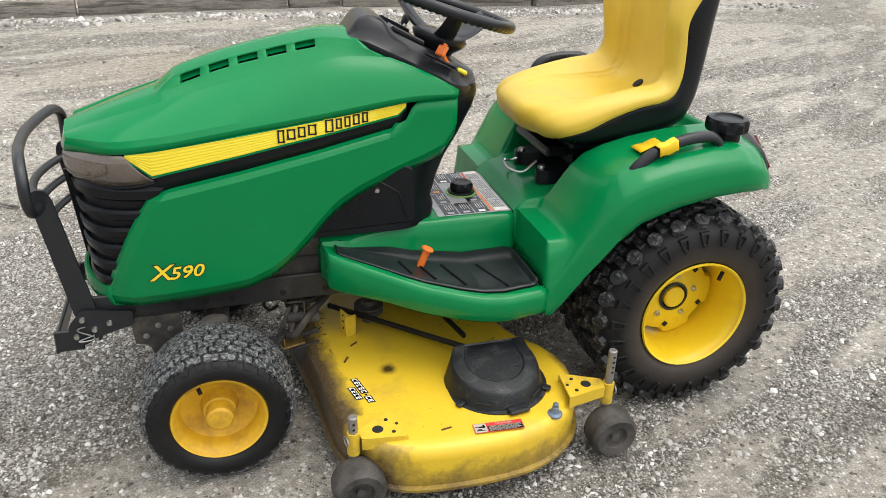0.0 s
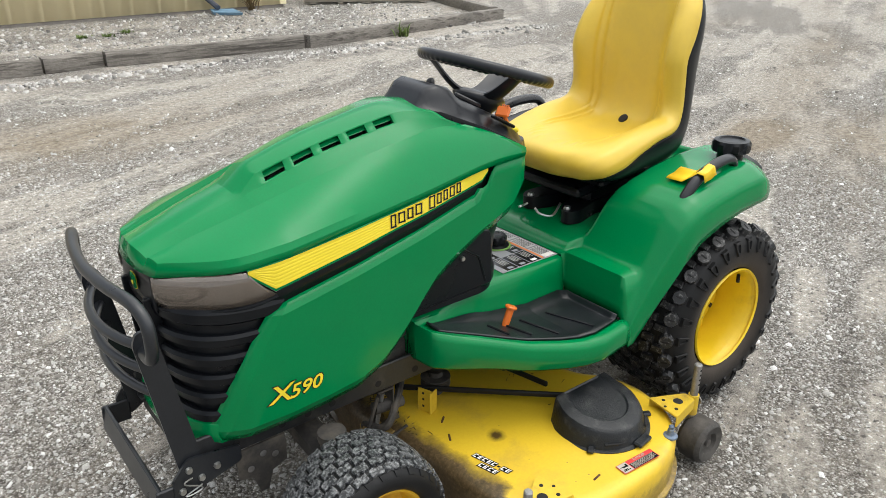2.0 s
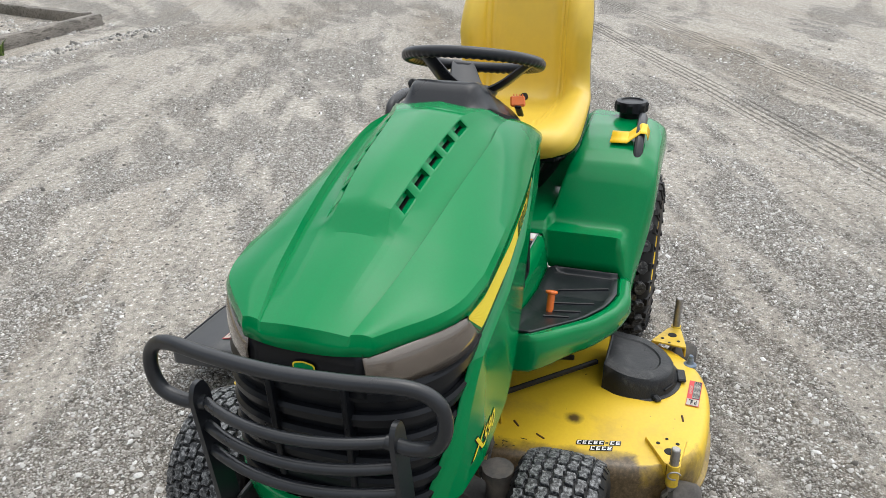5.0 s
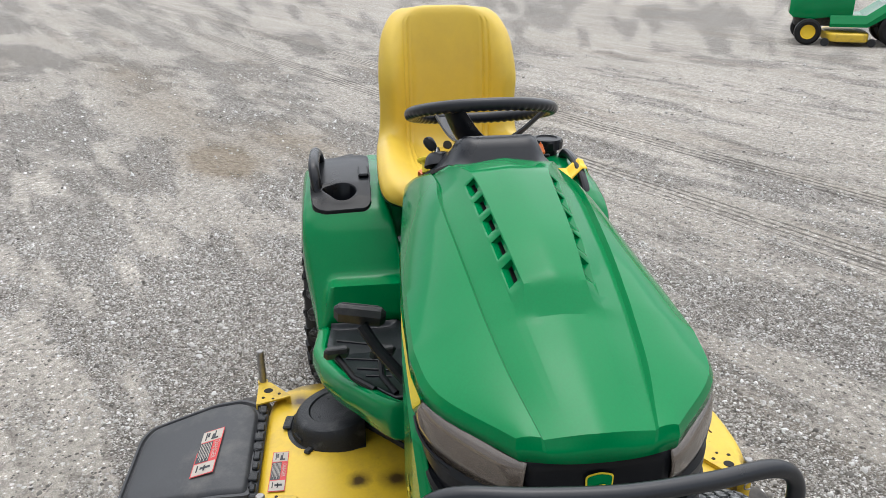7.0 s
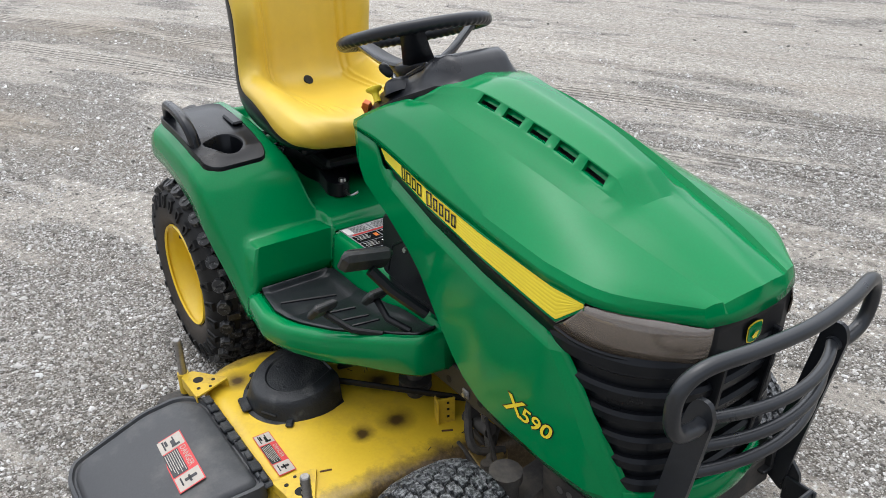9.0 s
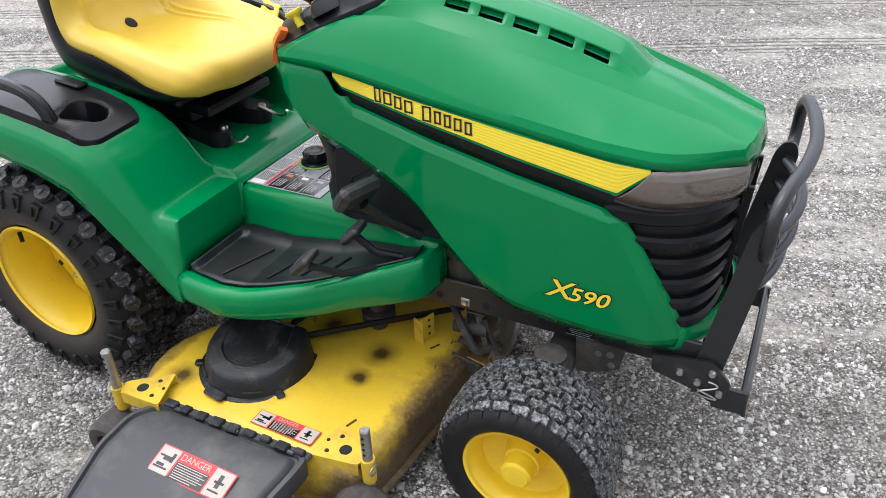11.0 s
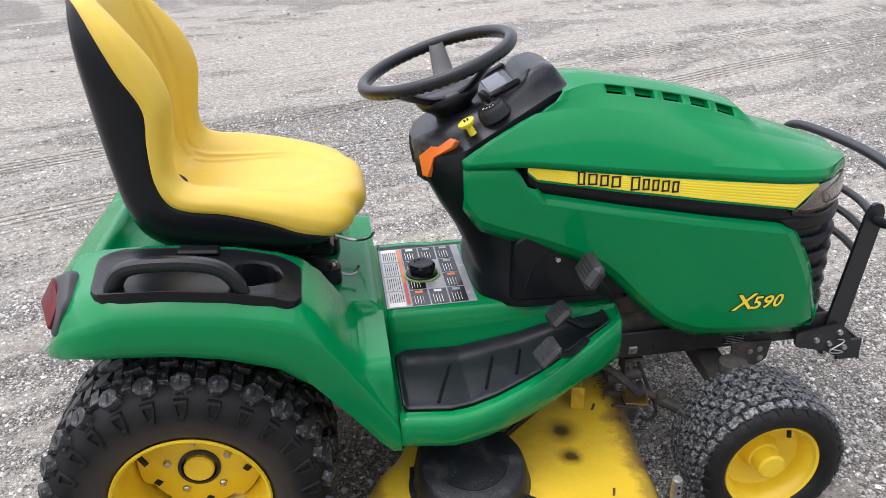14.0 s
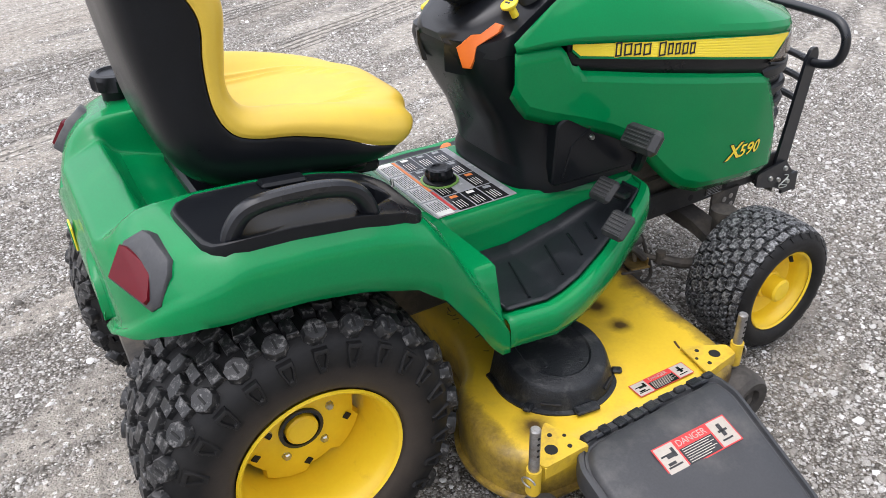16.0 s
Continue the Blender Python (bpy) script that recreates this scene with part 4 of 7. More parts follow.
for side in (1, -1):
    plan = rounded([(0.735, 0.556), (1.07, 0.545), (1.07, 0.640), (0.96, 0.690), (0.80, 0.735), (0.745, 0.720)], 0.02, 3)
    g = Geo().loft([[(x, side * 0.150, z) for x, z in plan], [(x, side * 0.203, z) for x, z in plan], [(x, side * 0.207, z) for x, z in shrink(plan, 0.005)]])
    g.tube([(0.765, side * 0.206, 0.572), (0.790, side * 0.206, 0.650), (0.850, side * 0.206, 0.690)], 0.004, 6)
    part("pedestal_cover", g, BLACK, pedestal, "black side cover below the hood")
    part("cover_bolt", Geo().revolve([(0.0, 0.008), (0.006, 0.008), (0.008, 0.003), (0.008, 0.0)], (0.85, side * 0.206, 0.662), 12, side=side), CHROME, pedestal)
g = Geo()
dash_z = table([0.530, 0.545, 0.60, 0.66, 0.72, 0.775, 0.80, 0.835, 0.865, 0.900], [0.930, 0.948, 0.975, 1.005, 1.035, 1.064, 1.092, 1.104, 1.096, 1.052])
dash_w = table([0.530, 0.536, 0.548, 0.57, 0.60, 0.64, 0.735, 0.85, 0.900], [0.060, 0.082, 0.108, 0.135, 0.158, 0.174, 0.160, 0.118, 0.095])
dash_e = table([0.530, 0.56, 0.622, 0.735, 0.85, 0.900], [0.915, 0.915, 0.932, 0.992, 1.042, 1.052])
rows = []
for x in np.linspace(0.530, 0.900, 31):
    zc, w, ze = dash_z(x), dash_w(x), dash_e(x)
    row = []
    for k in range(21):
        t = -1 + 2 * k / 20
        bump_up = max(0.0, zc - ze)
        q = abs(t)
        z = ze + bump_up * (1 - step(0.62, 1.0, q)) - 0.010 * step(0.0, 0.5, 0.5 - q) * step(0.62, 0.66, x) * (1 - step(0.765, 0.785, x))
        row.append((x, w * t, z))
    row = [(x + 0.006, -w + 0.010, ze - 0.070), (x, -w, ze - 0.030), (x, -w - 0.001, ze - 0.008)] + row + [(x, w + 0.001, ze - 0.008), (x, w, ze - 0.030), (x + 0.006, w - 0.010, ze - 0.070)]
    rows.append(row)
first = rows[0]
rows = [[(x + 0.010, y * 0.9, min(z, 0.90)) for x, y, z in first], [(x + 0.001, y * 0.97, min(z, 0.922)) for x, y, z in first]] + rows
g.grid(rows)
dash = part("dash", g, DASH, tractor, "dark grey dash console with hooded gauge cluster", sharp=40)
g = Geo().box((0.735, 0.0, 1.046), (0.085, 0.16, 0.004), (0, -27, 0), 0.002)
part("gauge_panel", g, BLACKPRINT, dash, "glossy black gauge panel")
part("gauge_window", Geo().box((0.737, 0.0, 1.049), (0.050, 0.12, 0.004), (0, -27, 0), 0.0015), GAUGE, dash, "dark glossy gauge window")
for y in (-0.085, 0.085):
    part("gauge_frame", Geo().box((0.735, y, 1.050), (0.10, 0.012, 0.014), (0, -27, 0), 0.004), DASH, dash)
# ignition with key, yellow knob, orange levers
tilt = pose(0, 0, 0, 0, -27, 0)


def knob_at(geo, profile, c, n=20, lean=-27, mi=0):
    m = pose(*c, 0, lean, 0)
    rings = [[m @ Vector((r * math.cos(2 * math.pi * k / n), r * math.sin(2 * math.pi * k / n), h)) for k in range(n)] for r, h in profile]
    return geo.loft(rings, mi=mi)


g = Geo()
knob_at(g, [(0.041, -0.006), (0.036, 0.014), (0.031, 0.022), (0.029, 0.024)], (0.712, -0.120, 1.006))
ignition = part("ignition_switch", g, DASH, dash, "round grey ignition switch with a black key", sharp=40)
g = Geo()
knob_at(g, [(0.027, 0.0243), (0.0265, 0.0262)], (0.712, -0.120, 1.006))
part("switch_face", g, BLACKPRINT, ignition, "black face with white marks")
dial = pose(0.712, -0.120, 1.006, 0, -27, 0)
for a in (215, 240, 262, 285):
    mark = dial @ pose(0.021 * math.cos(radians(a)), 0.021 * math.sin(radians(a)), 0.0266, 0, 0, a)
    part("switch_mark", Geo().loft([[mark @ Vector((x, y, z)) for x, y in ((-0.003, -0.0016), (0.003, -0.0016), (0.003, 0.0016), (-0.003, 0.0016))] for z in (-0.001, 0.0005)]), WHITE, ignition)
g = Geo()
knob_at(g, [(0.007, 0.0), (0.007, 0.014)], (0.700, -0.126, 1.030), lean=-45)
part("key_shank", g, CHROME, ignition)
key = pose(0.700, -0.130, 1.033, 22, -38, 12)
rings = []
for h, w in ((0.006, 0.007), (0.012, 0.012), (0.024, 0.0145), (0.034, 0.0145), (0.041, 0.011), (0.044, 0.006)):
    rings.append([key @ Vector((0.7 * w * math.cos(a), w * math.sin(a), h)) for a in (2 * math.pi * k / 14 for k in range(14))])
part("key_grip", Geo().loft(rings), BLACK, ignition, "black rubber key grip")
g = Geo()
knob_at(g, [(0.009, -0.004), (0.0085, 0.014), (0.010, 0.018), (0.017, 0.023), (0.0205, 0.027), (0.0205, 0.031), (0.017, 0.033)], (0.656, -0.151, 0.974), lean=-30)
knob = part("pto_knob", g, DECAL_Y, dash, "yellow mushroom pull knob", sharp=50)
cap = pose(0.656, -0.151, 0.974, 0, -30, 0)
for x, y, w in ((0.006, 0.0, 0.008), (-0.002, -0.004, 0.003), (-0.002, 0.005, 0.004)):
    part("knob_mark", Geo().loft([[cap @ Vector((x + dx * 0.0022, y + dy * w, 0.0326 + z)) for dx, dy in ((-1, -1), (1, -1), (1, 1), (-1, 1))] for z in (0.0, 0.0012)]), BLACKPRINT, knob)
# orange park brake lever on the right flank
out = Vector((-0.72, -0.62, 0.30)).normalized()
blade = [Vector(p) for p in ((0.545, -0.094, 0.908), (0.572, -0.112, 0.935), (0.586, -0.128, 0.938), (0.612, -0.147, 0.962), (0.622, -0.160, 0.958), (0.615, -0.160, 0.945), (0.576, -0.128, 0.912), (0.566, -0.130, 0.882), (0.560, -0.126, 0.866), (0.549, -0.112, 0.866))]
mid = sum(blade, Vector()) / len(blade)
g = Geo().loft([[p - out * 0.004 for p in blade], [p + out * 0.011 for p in blade], [p + (mid - p) * 0.08 + out * 0.014 for p in blade]])
part("brake_lever", g, ORANGE, dash, "bright orange park brake lever", sharp=40)
# orange throttle lever and yellow button on the left flank
g = Geo()
g.tube([(0.640, 0.140, 0.985), (0.650, 0.142, 1.003), (0.652, 0.142, 1.018)], [0.006, 0.006, 0.007], 8)
g.box((0.655, 0.140, 1.018), (0.010, 0.040, 0.030), (0, -35, 20), 0.0045)
for k in range(4):
    g.box((0.649, 0.140 - 0.012 + 0.008 * k, 1.026), (0.004, 0.003, 0.022), (0, -35, 20), 0.001)
part("throttle_lever", g, ORANGE, dash, "orange throttle lever")
g = Geo().box((0.660, 0.146, 0.993), (0.10, 0.018, 0.008), (0, -27, 8), 0.003)
part("throttle_quadrant", g, BLACK, dash)
part("indicator_button", Geo().box((0.590, 0.112, 0.954), (0.034, 0.022, 0.014), (0, -25, 0), 0.005), DECAL_Y, dash, "yellow button")

# ---- steering wheel
wheel_m = pose(0.598, 0.0, 1.109, 0, -17, 0)
g = Geo()
g.grid([[wheel_m @ Vector(((0.182 + 0.0155 * math.cos(b)) * math.cos(a), (0.182 + 0.0155 * math.cos(b)) * math.sin(a), 0.0155 * math.sin(b) + 0.0014 * math.sin(60 * a) * (math.sin(b) < -0.2)))
         for b in (2 * math.pi * j / 14 for j in range(14))] for a in (2 * math.pi * i / 240 for i in range(240))], wrap_i=True, wrap_j=True)
steering = part("steering_wheel", g, DASH, tractor, "dark grey three-spoke steering wheel")
for a, wide in ((82, 1.0), (207, 1.75), (325, 1.35)):
    ca, sa = math.cos(radians(a)), math.sin(radians(a))
    path = smooth_line([Vector((r * ca, r * sa, h)) for r, h in ((0.180, -0.003), (0.163, -0.010), (0.135, -0.032), (0.100, -0.060), (0.064, -0.080), (0.02, -0.090))], 3)
    rings = []
    for k, p in enumerate(path):
        q = k / (len(path) - 1)
        w = (0.0165 + 0.016 * max(0.0, 1 - q / 0.10) + 0.016 * q) * wide
        across = Vector((-sa, ca, 0))
        rings.append([wheel_m @ (Vector(p) + across * (w * sx) + Vector((0, 0, 0.008 * sz + 0.010 * sx * sx * wide * (q < 0.98)))) for sx, sz in ((-1, -0.5), (-0.92, 0.4), (-0.5, 0.8), (0.5, 0.8), (0.92, 0.4), (1, -0.5), (0.6, -1), (-0.6, -1))])
    part("spoke", Geo().loft(rings), DASH, steering, sharp=45)
g = Geo()
rings = []
for r, h in ((0.005, -0.066), (0.050, -0.066), (0.066, -0.071), (0.073, -0.082), (0.064, -0.100), (0.047, -0.116), (0.040, -0.13), (0.038, -0.17)):
    rings.append([wheel_m @ Vector((r * math.cos(a) * 1.12, r * math.sin(a), h)) for a in (2 * math.pi * k / 28 for k in range(28))])
g.loft(rings)
part("hub", g, DASH, steering, sharp=65)

# ---- foot platform
foot_out = table([0.43, 0.55, 0.66, 0.80, 0.93, 0.98, 1.00, 1.008], [0.464, 0.477, 0.452, 0.395, 0.328, 0.298, 0.278, 0.220])
foot_z = table([0.43, 0.60, 0.75, 0.90, 1.00, 1.03], [0.430, 0.425, 0.448, 0.488, 0.512, 0.514])
foot_deep = table([0.43, 0.60, 0.85, 1.0], [0.074, 0.075, 0.085, 0.105])
g = Geo()
rows = []
for x in list(np.linspace(0.434, 0.99, 30)) + [0.998, 1.002, 1.005, 1.008]:
    yo, z, dp = foot_out(x), foot_z(x), foot_deep(x)
    zc = 0.545 - 0.02 * step(0.75, 1.0, x)
    half = [(0.0, zc), (0.10, zc), (0.165, zc), (0.180, zc - 0.003), (0.189, zc - 0.014), (0.196, (zc + z) / 2), (0.200, z + 0.006), (0.205, z - 0.004), (0.21, z - 0.006)]
    inner = min(0.21, yo - 0.03)
    half = [(min(y, inner), h) for y, h in half]
    half += [(max(inner, yo - 0.042), z - 0.006), (yo - 0.036, z + 0.002), (yo - 0.016, z + 0.003), (yo - 0.005, z - 0.004), (yo, z - 0.016), (yo + 0.002, z - 0.05), (yo - 0.004, z - dp + 0.008), (yo - 0.012, z - dp)]
    rows.append([(x, -y, h) for y, h in reversed(half)] + [(x, y, h) for y, h in half[1:]])
last = rows[-1]
rows.append([(x + 0.004, y * 0.97, min(h, foot_z(1.0) - 0.01)) for x, y, h in last])
rows.append([(x + 0.004, y * 0.95, foot_z(1.0) - 0.10) for x, y, h in last])
g.grid(rows)
platform = part("foot_platform", g, GREEN_DUSTY, tractor, "green plastic foot platform with a raised tunnel", solid=0.004, sharp=40)
for side in (1, -1):
    g = Geo()
    rows = []
    n_x = 170
    for i in range(n_x + 1):
        x = 0.446 + (0.968 - 0.446) * i / n_x
        y0, y1 = 0.212, max(0.226, foot_out(x) - 0.044)
        if x < 0.47:
            y0 += 0.02 * (1 - (x - 0.446) / 0.024)
        row = []
        for j in range(11):
            t = j / 10
            lip = 0.006 if j == 10 or i == n_x else 0.0
            # the mat climbs a little against the tunnel and the fender
            lip = max(lip, (0.020, 0.003)[j] * (1 - step(0.80, 0.95, x)) if j < 2 else 0.0, 0.018 * (1 - step(0.446, 0.458, x)))
            row.append((x, side * (y0 + (y1 - y0) * t - 0.004 * (j == 0)), foot_z(x) + 0.001 + lip))
        rows.append(row)
    g.grid(rows)
    mat = part("foot_mat", g, MAT, platform, "ribbed black rubber foot mat", solid=0.006, sharp=50)
    for c0 in (0.566, 0.672, 0.741, 0.796):
        end = min(0.440, foot_out(c0) - 0.068)
        strip = [(c0 - 0.33 * (y - 0.28), side * y, foot_z(c0 - 0.33 * (y - 0.28)) + 0.0025) for y in np.linspace(0.262, end, 9)]
        part("mat_rib", Geo().tube(strip, 0.0036, 6), BLACK, mat)

# warning sheet and height dial on the tunnel
zl = 0.5465
sheet = part("warning_sheet", Geo().box((0.548, 0.0, zl), (0.226, 0.334, 0.0016), None, 0.0004), GREYPRINT, platform, "glossy grey, black and red warning sheet with unreadable print")
for i in range(4):
    y = -0.125 + 0.083 * i
    g = Geo().box((0.463, y, zl + 0.001), (0.045, 0.076, 0.0012), None, 0.0003, 0)
    for r in range(7):
        g.box((0.447 + 0.0055 * r, y - 0.002 * (r % 3), zl + 0.0017), (0.0016, 0.066 - 0.01 * (r % 2), 0.0008), None, 0.0002, 1)
    part("text_panel", g, [PALEPRINT, BLACKPRINT], sheet, "pale panel with black print", kind="stuff")
part("red_band", Geo().box((0.491, 0.06, zl + 0.001), (0.008, 0.200, 0.0014), None, 0.0003), ORANGEPRINT, sheet, "orange warning band")
part("red_band", Geo().box((0.491, -0.10, zl + 0.001), (0.008, 0.110, 0.0014), None, 0.0003), REDPRINT, sheet, "red warning band")
for y in (-0.155, 0.152):
    part("pictogram", Geo().box((0.463, y, zl + 0.0022), (0.040, 0.020, 0.0012), None, 0.0003), WHITE, sheet, "white pictogram")
for i in range(3):
    for j in range(4):
        x, y = 0.522 + 0.048 * i, -0.125 + 0.083 * j
        if abs(y) < 0.05 and i == 1:
            continue
        g = Geo().box((x, y, zl + 0.001), (0.044, 0.078, 0.0010), None, 0.0003, 0)
        for r in range(4):
            g.box((x - 0.014 + 0.007 * r, y - 0.012, zl + 0.0016), (0.0014, 0.042 - 0.006 * (r % 2), 0.0008), None, 0.0002, 1)
        g.box((x, y + 0.028, zl + 0.0016), (0.020, 0.012, 0.0008), None, 0.0002, (2, 3, 1, 3, 3, 1, 3)[(2 * i + 3 * j) % 7])
        part("text_panel", g, [BLACKPRINT, WHITE, ORANGEPRINT, GREYPRINT], sheet, "black panel with white print", kind="stuff")
g = Geo()
knob_at(g, [(0.049, 0.0), (0.049, 0.002), (0.046, 0.003)], (0.541, 0.0, 0.548), 32, 0, 1)
knob_at(g, [(0.043, 0.003), (0.042, 0.006), (0.034, 0.010)], (0.541, 0.0, 0.548), 32, 0, 0)
n = 56
rings = []
for r0, h in ((0.030, 0.008), (0.036, 0.014), (0.037, 0.028), (0.031, 0.035), (0.022, 0.036), (0.018, 0.033), (0.004, 0.033)):
    rings.append([(0.541 + r * math.cos(a), r * math.sin(a), 0.548 + h) for a, r in ((2 * math.pi * k / n, r0 * (1 - 0.085 * (1 - math.cos(7 * 2 * math.pi * k / n)) * (0.009 < h < 0.0345))) for k in range(n))])
g.loft(rings)
part("height_dial", g, [BLACK, GREENPRINT], platform, "black knurled cutting height dial with a green ring")

# pedals on the right, tow-style orange lever on the left
for name, c, rot, size, arm, thick in (("drive_pedal", (0.886, -0.338, 0.692), (-13, -56, 4), (0.062, 0.124, 0.032), [(0.90, -0.335, 0.67), (0.93, -0.30, 0.62), (0.98, -0.24, 0.56)], 0.014),
                                       ("brake_pedal", (0.833, -0.286, 0.556), (0, -44, 6), (0.062, 0.064, 0.020), [(0.84, -0.29, 0.552), (0.89, -0.29, 0.52), (0.94, -0.26, 0.50)], 0.009),
                                       ("reverse_pedal", (0.774, -0.402, 0.530), (0, -44, 6), (0.066, 0.066, 0.020), [(0.785, -0.40, 0.522), (0.84, -0.36, 0.49), (0.90, -0.31, 0.49)], 0.009)):
    pedal = part(name, Geo().box(c, size, rot, 0.012), PEDAL, tractor, "ribbed black rubber foot pedal")
    m = pose(*c, *rot)
    for k in range(5):
        part("grip_rib", Geo().box(m @ Vector((-0.3 * size[0] + 0.15 * size[0] * k, 0, size[2] / 2)), (0.005, size[1] * 0.72, 0.004), rot, 0.001), PEDAL, pedal)
    part("pedal_arm", Geo().tube(arm, thick, 8), BLACK, pedal)
g = Geo()
knob_at(g, [(0.0105, 0.0), (0.0108, 0.053), (0.0175, 0.056), (0.0178, 0.060), (0.015, 0.063)], (0.742, 0.268, 0.443), 16, -22)
part("foot_lever", g, ORANGE, tractor, "orange differential lever peg")

# ---- rear fender deck
crown = table([-0.285, -0.279, -0.262, -0.235, -0.205, -0.17, -0.10, 0.0, 0.12, 0.20, 0.25, 0.285, 0.33, 0.38, 0.434], [0.712, 0.728, 0.752, 0.780, 0.797, 0.803, 0.804, 0.799, 0.783, 0.762, 0.735, 0.695, 0.618, 0.530, 0.436])
well = table([-0.285, -0.279, -0.268, -0.200, -0.188, -0.165, -0.05, 0.05, 0.15, 0.30, 0.40, 0.434], [0.705, 0.728, 0.738, 0.770, 0.770, 0.735, 0.700, 0.640, 0.610, 0.598, 0.580, 0.548])
fend_low = table([-0.285, -0.262, -0.225, -0.17, -0.10, 0.0, 0.10, 0.20, 0.26, 0.335, 0.385, 0.414, 0.434], [0.628, 0.638, 0.664, 0.684, 0.688, 0.680, 0.660, 0.625, 0.575, 0.468, 0.388, 0.354, 0.353])


def fend_half(x):
    return 0.490 - 0.030 * step(0.22, 0.43, x) if x > -0.10 else 0.255 + 0.235 * math.sqrt(max(0.0, 1 - ((-0.10 - x) / 0.185) ** 2))


def fend_z(x, y):
    y = abs(y)
    bend = step(0.16, 0.36, x)
    m = step(0.195 - 0.015 * bend, 0.245 - 0.040 * bend, y)
    z = well(x) + (crown(x) - well(x)) * m
    # a ledge above the foot mat and a short upright wall below it
    if x > 0.352:
        ledge = 0.562 - 0.05 * (x - 0.352) - 12.0 * max(0.0, x - 0.424)
        z += max(0.0, ledge - z) * (1 - step(0.418, 0.446, y))
    q = y / fend_half(x)
    fall = max(0.0, (-0.10 - x) / 0.185)
    return z - 0.030 * max(0.0, (q - 0.86) / 0.14) ** 2 - 0.070 * fall * max(0.0, (q - 0.55) / 0.45) ** 1.5


g = Geo()
ks = [0, 0.1, 0.2, 0.27, 0.31] + [0.335 + 0.0115 * k for k in range(19)] + [0.57, 0.63, 0.7, 0.78, 0.84, 0.88, 0.91, 0.94, 0.96, 0.98, 0.99, 1.0]
rows = []
xs = [0.434, 0.431, 0.4275, 0.424, 0.420] + list(np.linspace(0.414, 0.20, 19)) + list(np.linspace(0.185, -0.10, 16))[0:] + [-0.13, -0.155, -0.172, -0.18, -0.19, -0.20, -0.212, -0.225, -0.238, -0.25, -0.260, -0.268, -0.274, -0.279, -0.283, -0.285]
for x in xs:
    w = fend_half(x)
    half = [(x, w * k, fend_z(x, w * k)) for k in ks]
    lowz = min(fend_low(x), half[-1][2] - 0.01)
    zt = half[-1][2]
    fall = 0.0 if x > -0.1 else (-0.10 - x) / 0.185
    for t, out in ((0.10, 0.006), (0.3, 0.011), (0.65, 0.014), (0.97, 0.013), (1.0, 0.006)):
        half.append((x - out * fall, w + out * (1 - 0.4 * fall) * (1 - 0.75 * step(0.25, 0.42, x)), zt + (lowz - zt) * t))
    rows.append([(a, -b, c) for a, b, c in reversed(half)] + [(a, b, c) for a, b, c in half[1:]])
rear = rows[-1]
for out, t in ((0.006, 0.10), (0.012, 0.30), (0.014, 0.75), (0.012, 1.0)):
    rows.append([(x - out, y, min(z, 0.705 + (0.612 + 0.016 * step(0.17, 0.26, abs(y)) - 0.705) * t)) for x, y, z in rear])
cut = set()
for i in range(len(rows) - 1):
    for j in range(len(rows[0]) - 1):
        if i >= len(xs) - 1 and (j < 5 or j >= len(rows[0]) - 6):
            cut.add((i, j))
        q = (Vector(rows[i][j]) + Vector(rows[i + 1][j + 1])) / 2
        if math.hypot(q.x - 0.165, q.y + 0.376) < 0.070 and q.z > 0.70:
            cut.add((i, j))
g.grid(rows, skip=cut)
fender = part("fender", g, GREEN_DUSTY, tractor, "one-piece green rear fender with a seat well", solid=0.004, sharp=70)

# tail lamps, caddy with cup holder, grab handles, filler cap, tag
for side in (1, -1):
    out = Vector((-0.66, side * 0.48, 0.58)).normalized()
    rim = [Vector((x, side * y, z)) for x, y, z in ((-0.236, 0.312, 0.783), (-0.205, 0.325, 0.800), (-0.196, 0.345, 0.800), (-0.187, 0.415, 0.783), (-0.196, 0.432, 0.765), (-0.220, 0.432, 0.716), (-0.234, 0.418, 0.703), (-0.275, 0.318, 0.728))]
    mid = sum(rim, Vector()) / len(rim)
    g = Geo().loft([[p + (mid - p) * k + out * d for p in rim] for d, k in ((-0.03, 0.0), (0.001, 0.0), (0.005, 0.05), (0.0075, 0.25), (0.0085, 0.6))])
    light = part("tail_light", g, CHUTE, fender, "red tail light in a dark grey surround", sharp=40)
    red = [Vector((x, side * y, z)) for x, y, z in ((-0.240, 0.314, 0.779), (-0.232, 0.330, 0.780), (-0.2125, 0.378, 0.762), (-0.212, 0.392, 0.754), (-0.229, 0.413, 0.718), (-0.236, 0.410, 0.712), (-0.271, 0.323, 0.731))]
    mid = sum(red, Vector()) / len(red)
    part("lens", Geo().loft([[p + (mid - p) * k + out * d for p in red] for d, k in ((-0.005, 0.02), (0.007, 0.02), (0.0110, 0.06), (0.0120, 0.3), (0.0125, 0.7))]), RED, light, "dark red lens", sharp=40)
emblem = part("rear_emblem", Geo().box((-0.3005, 0.0, 0.664), (0.004, 0.046, 0.052), None, 0.0012), DECAL_Y, fender, "small green and yellow emblem plate")
part("emblem_field", Geo().box((-0.3030, 0.0, 0.664), (0.003, 0.038, 0.044), None, 0.001), GREEN, emblem)
g = Geo()
poly = rounded([(0.250, -0.292), (0.254, -0.432), (0.232, -0.462), (0.16, -0.470), (-0.110, -0.470), (-0.142, -0.438), (-0.158, -0.300), (-0.130, -0.272), (0.225, -0.278)], 0.022, 4)
cup_c, cup_r = (0.168, -0.368), 0.046


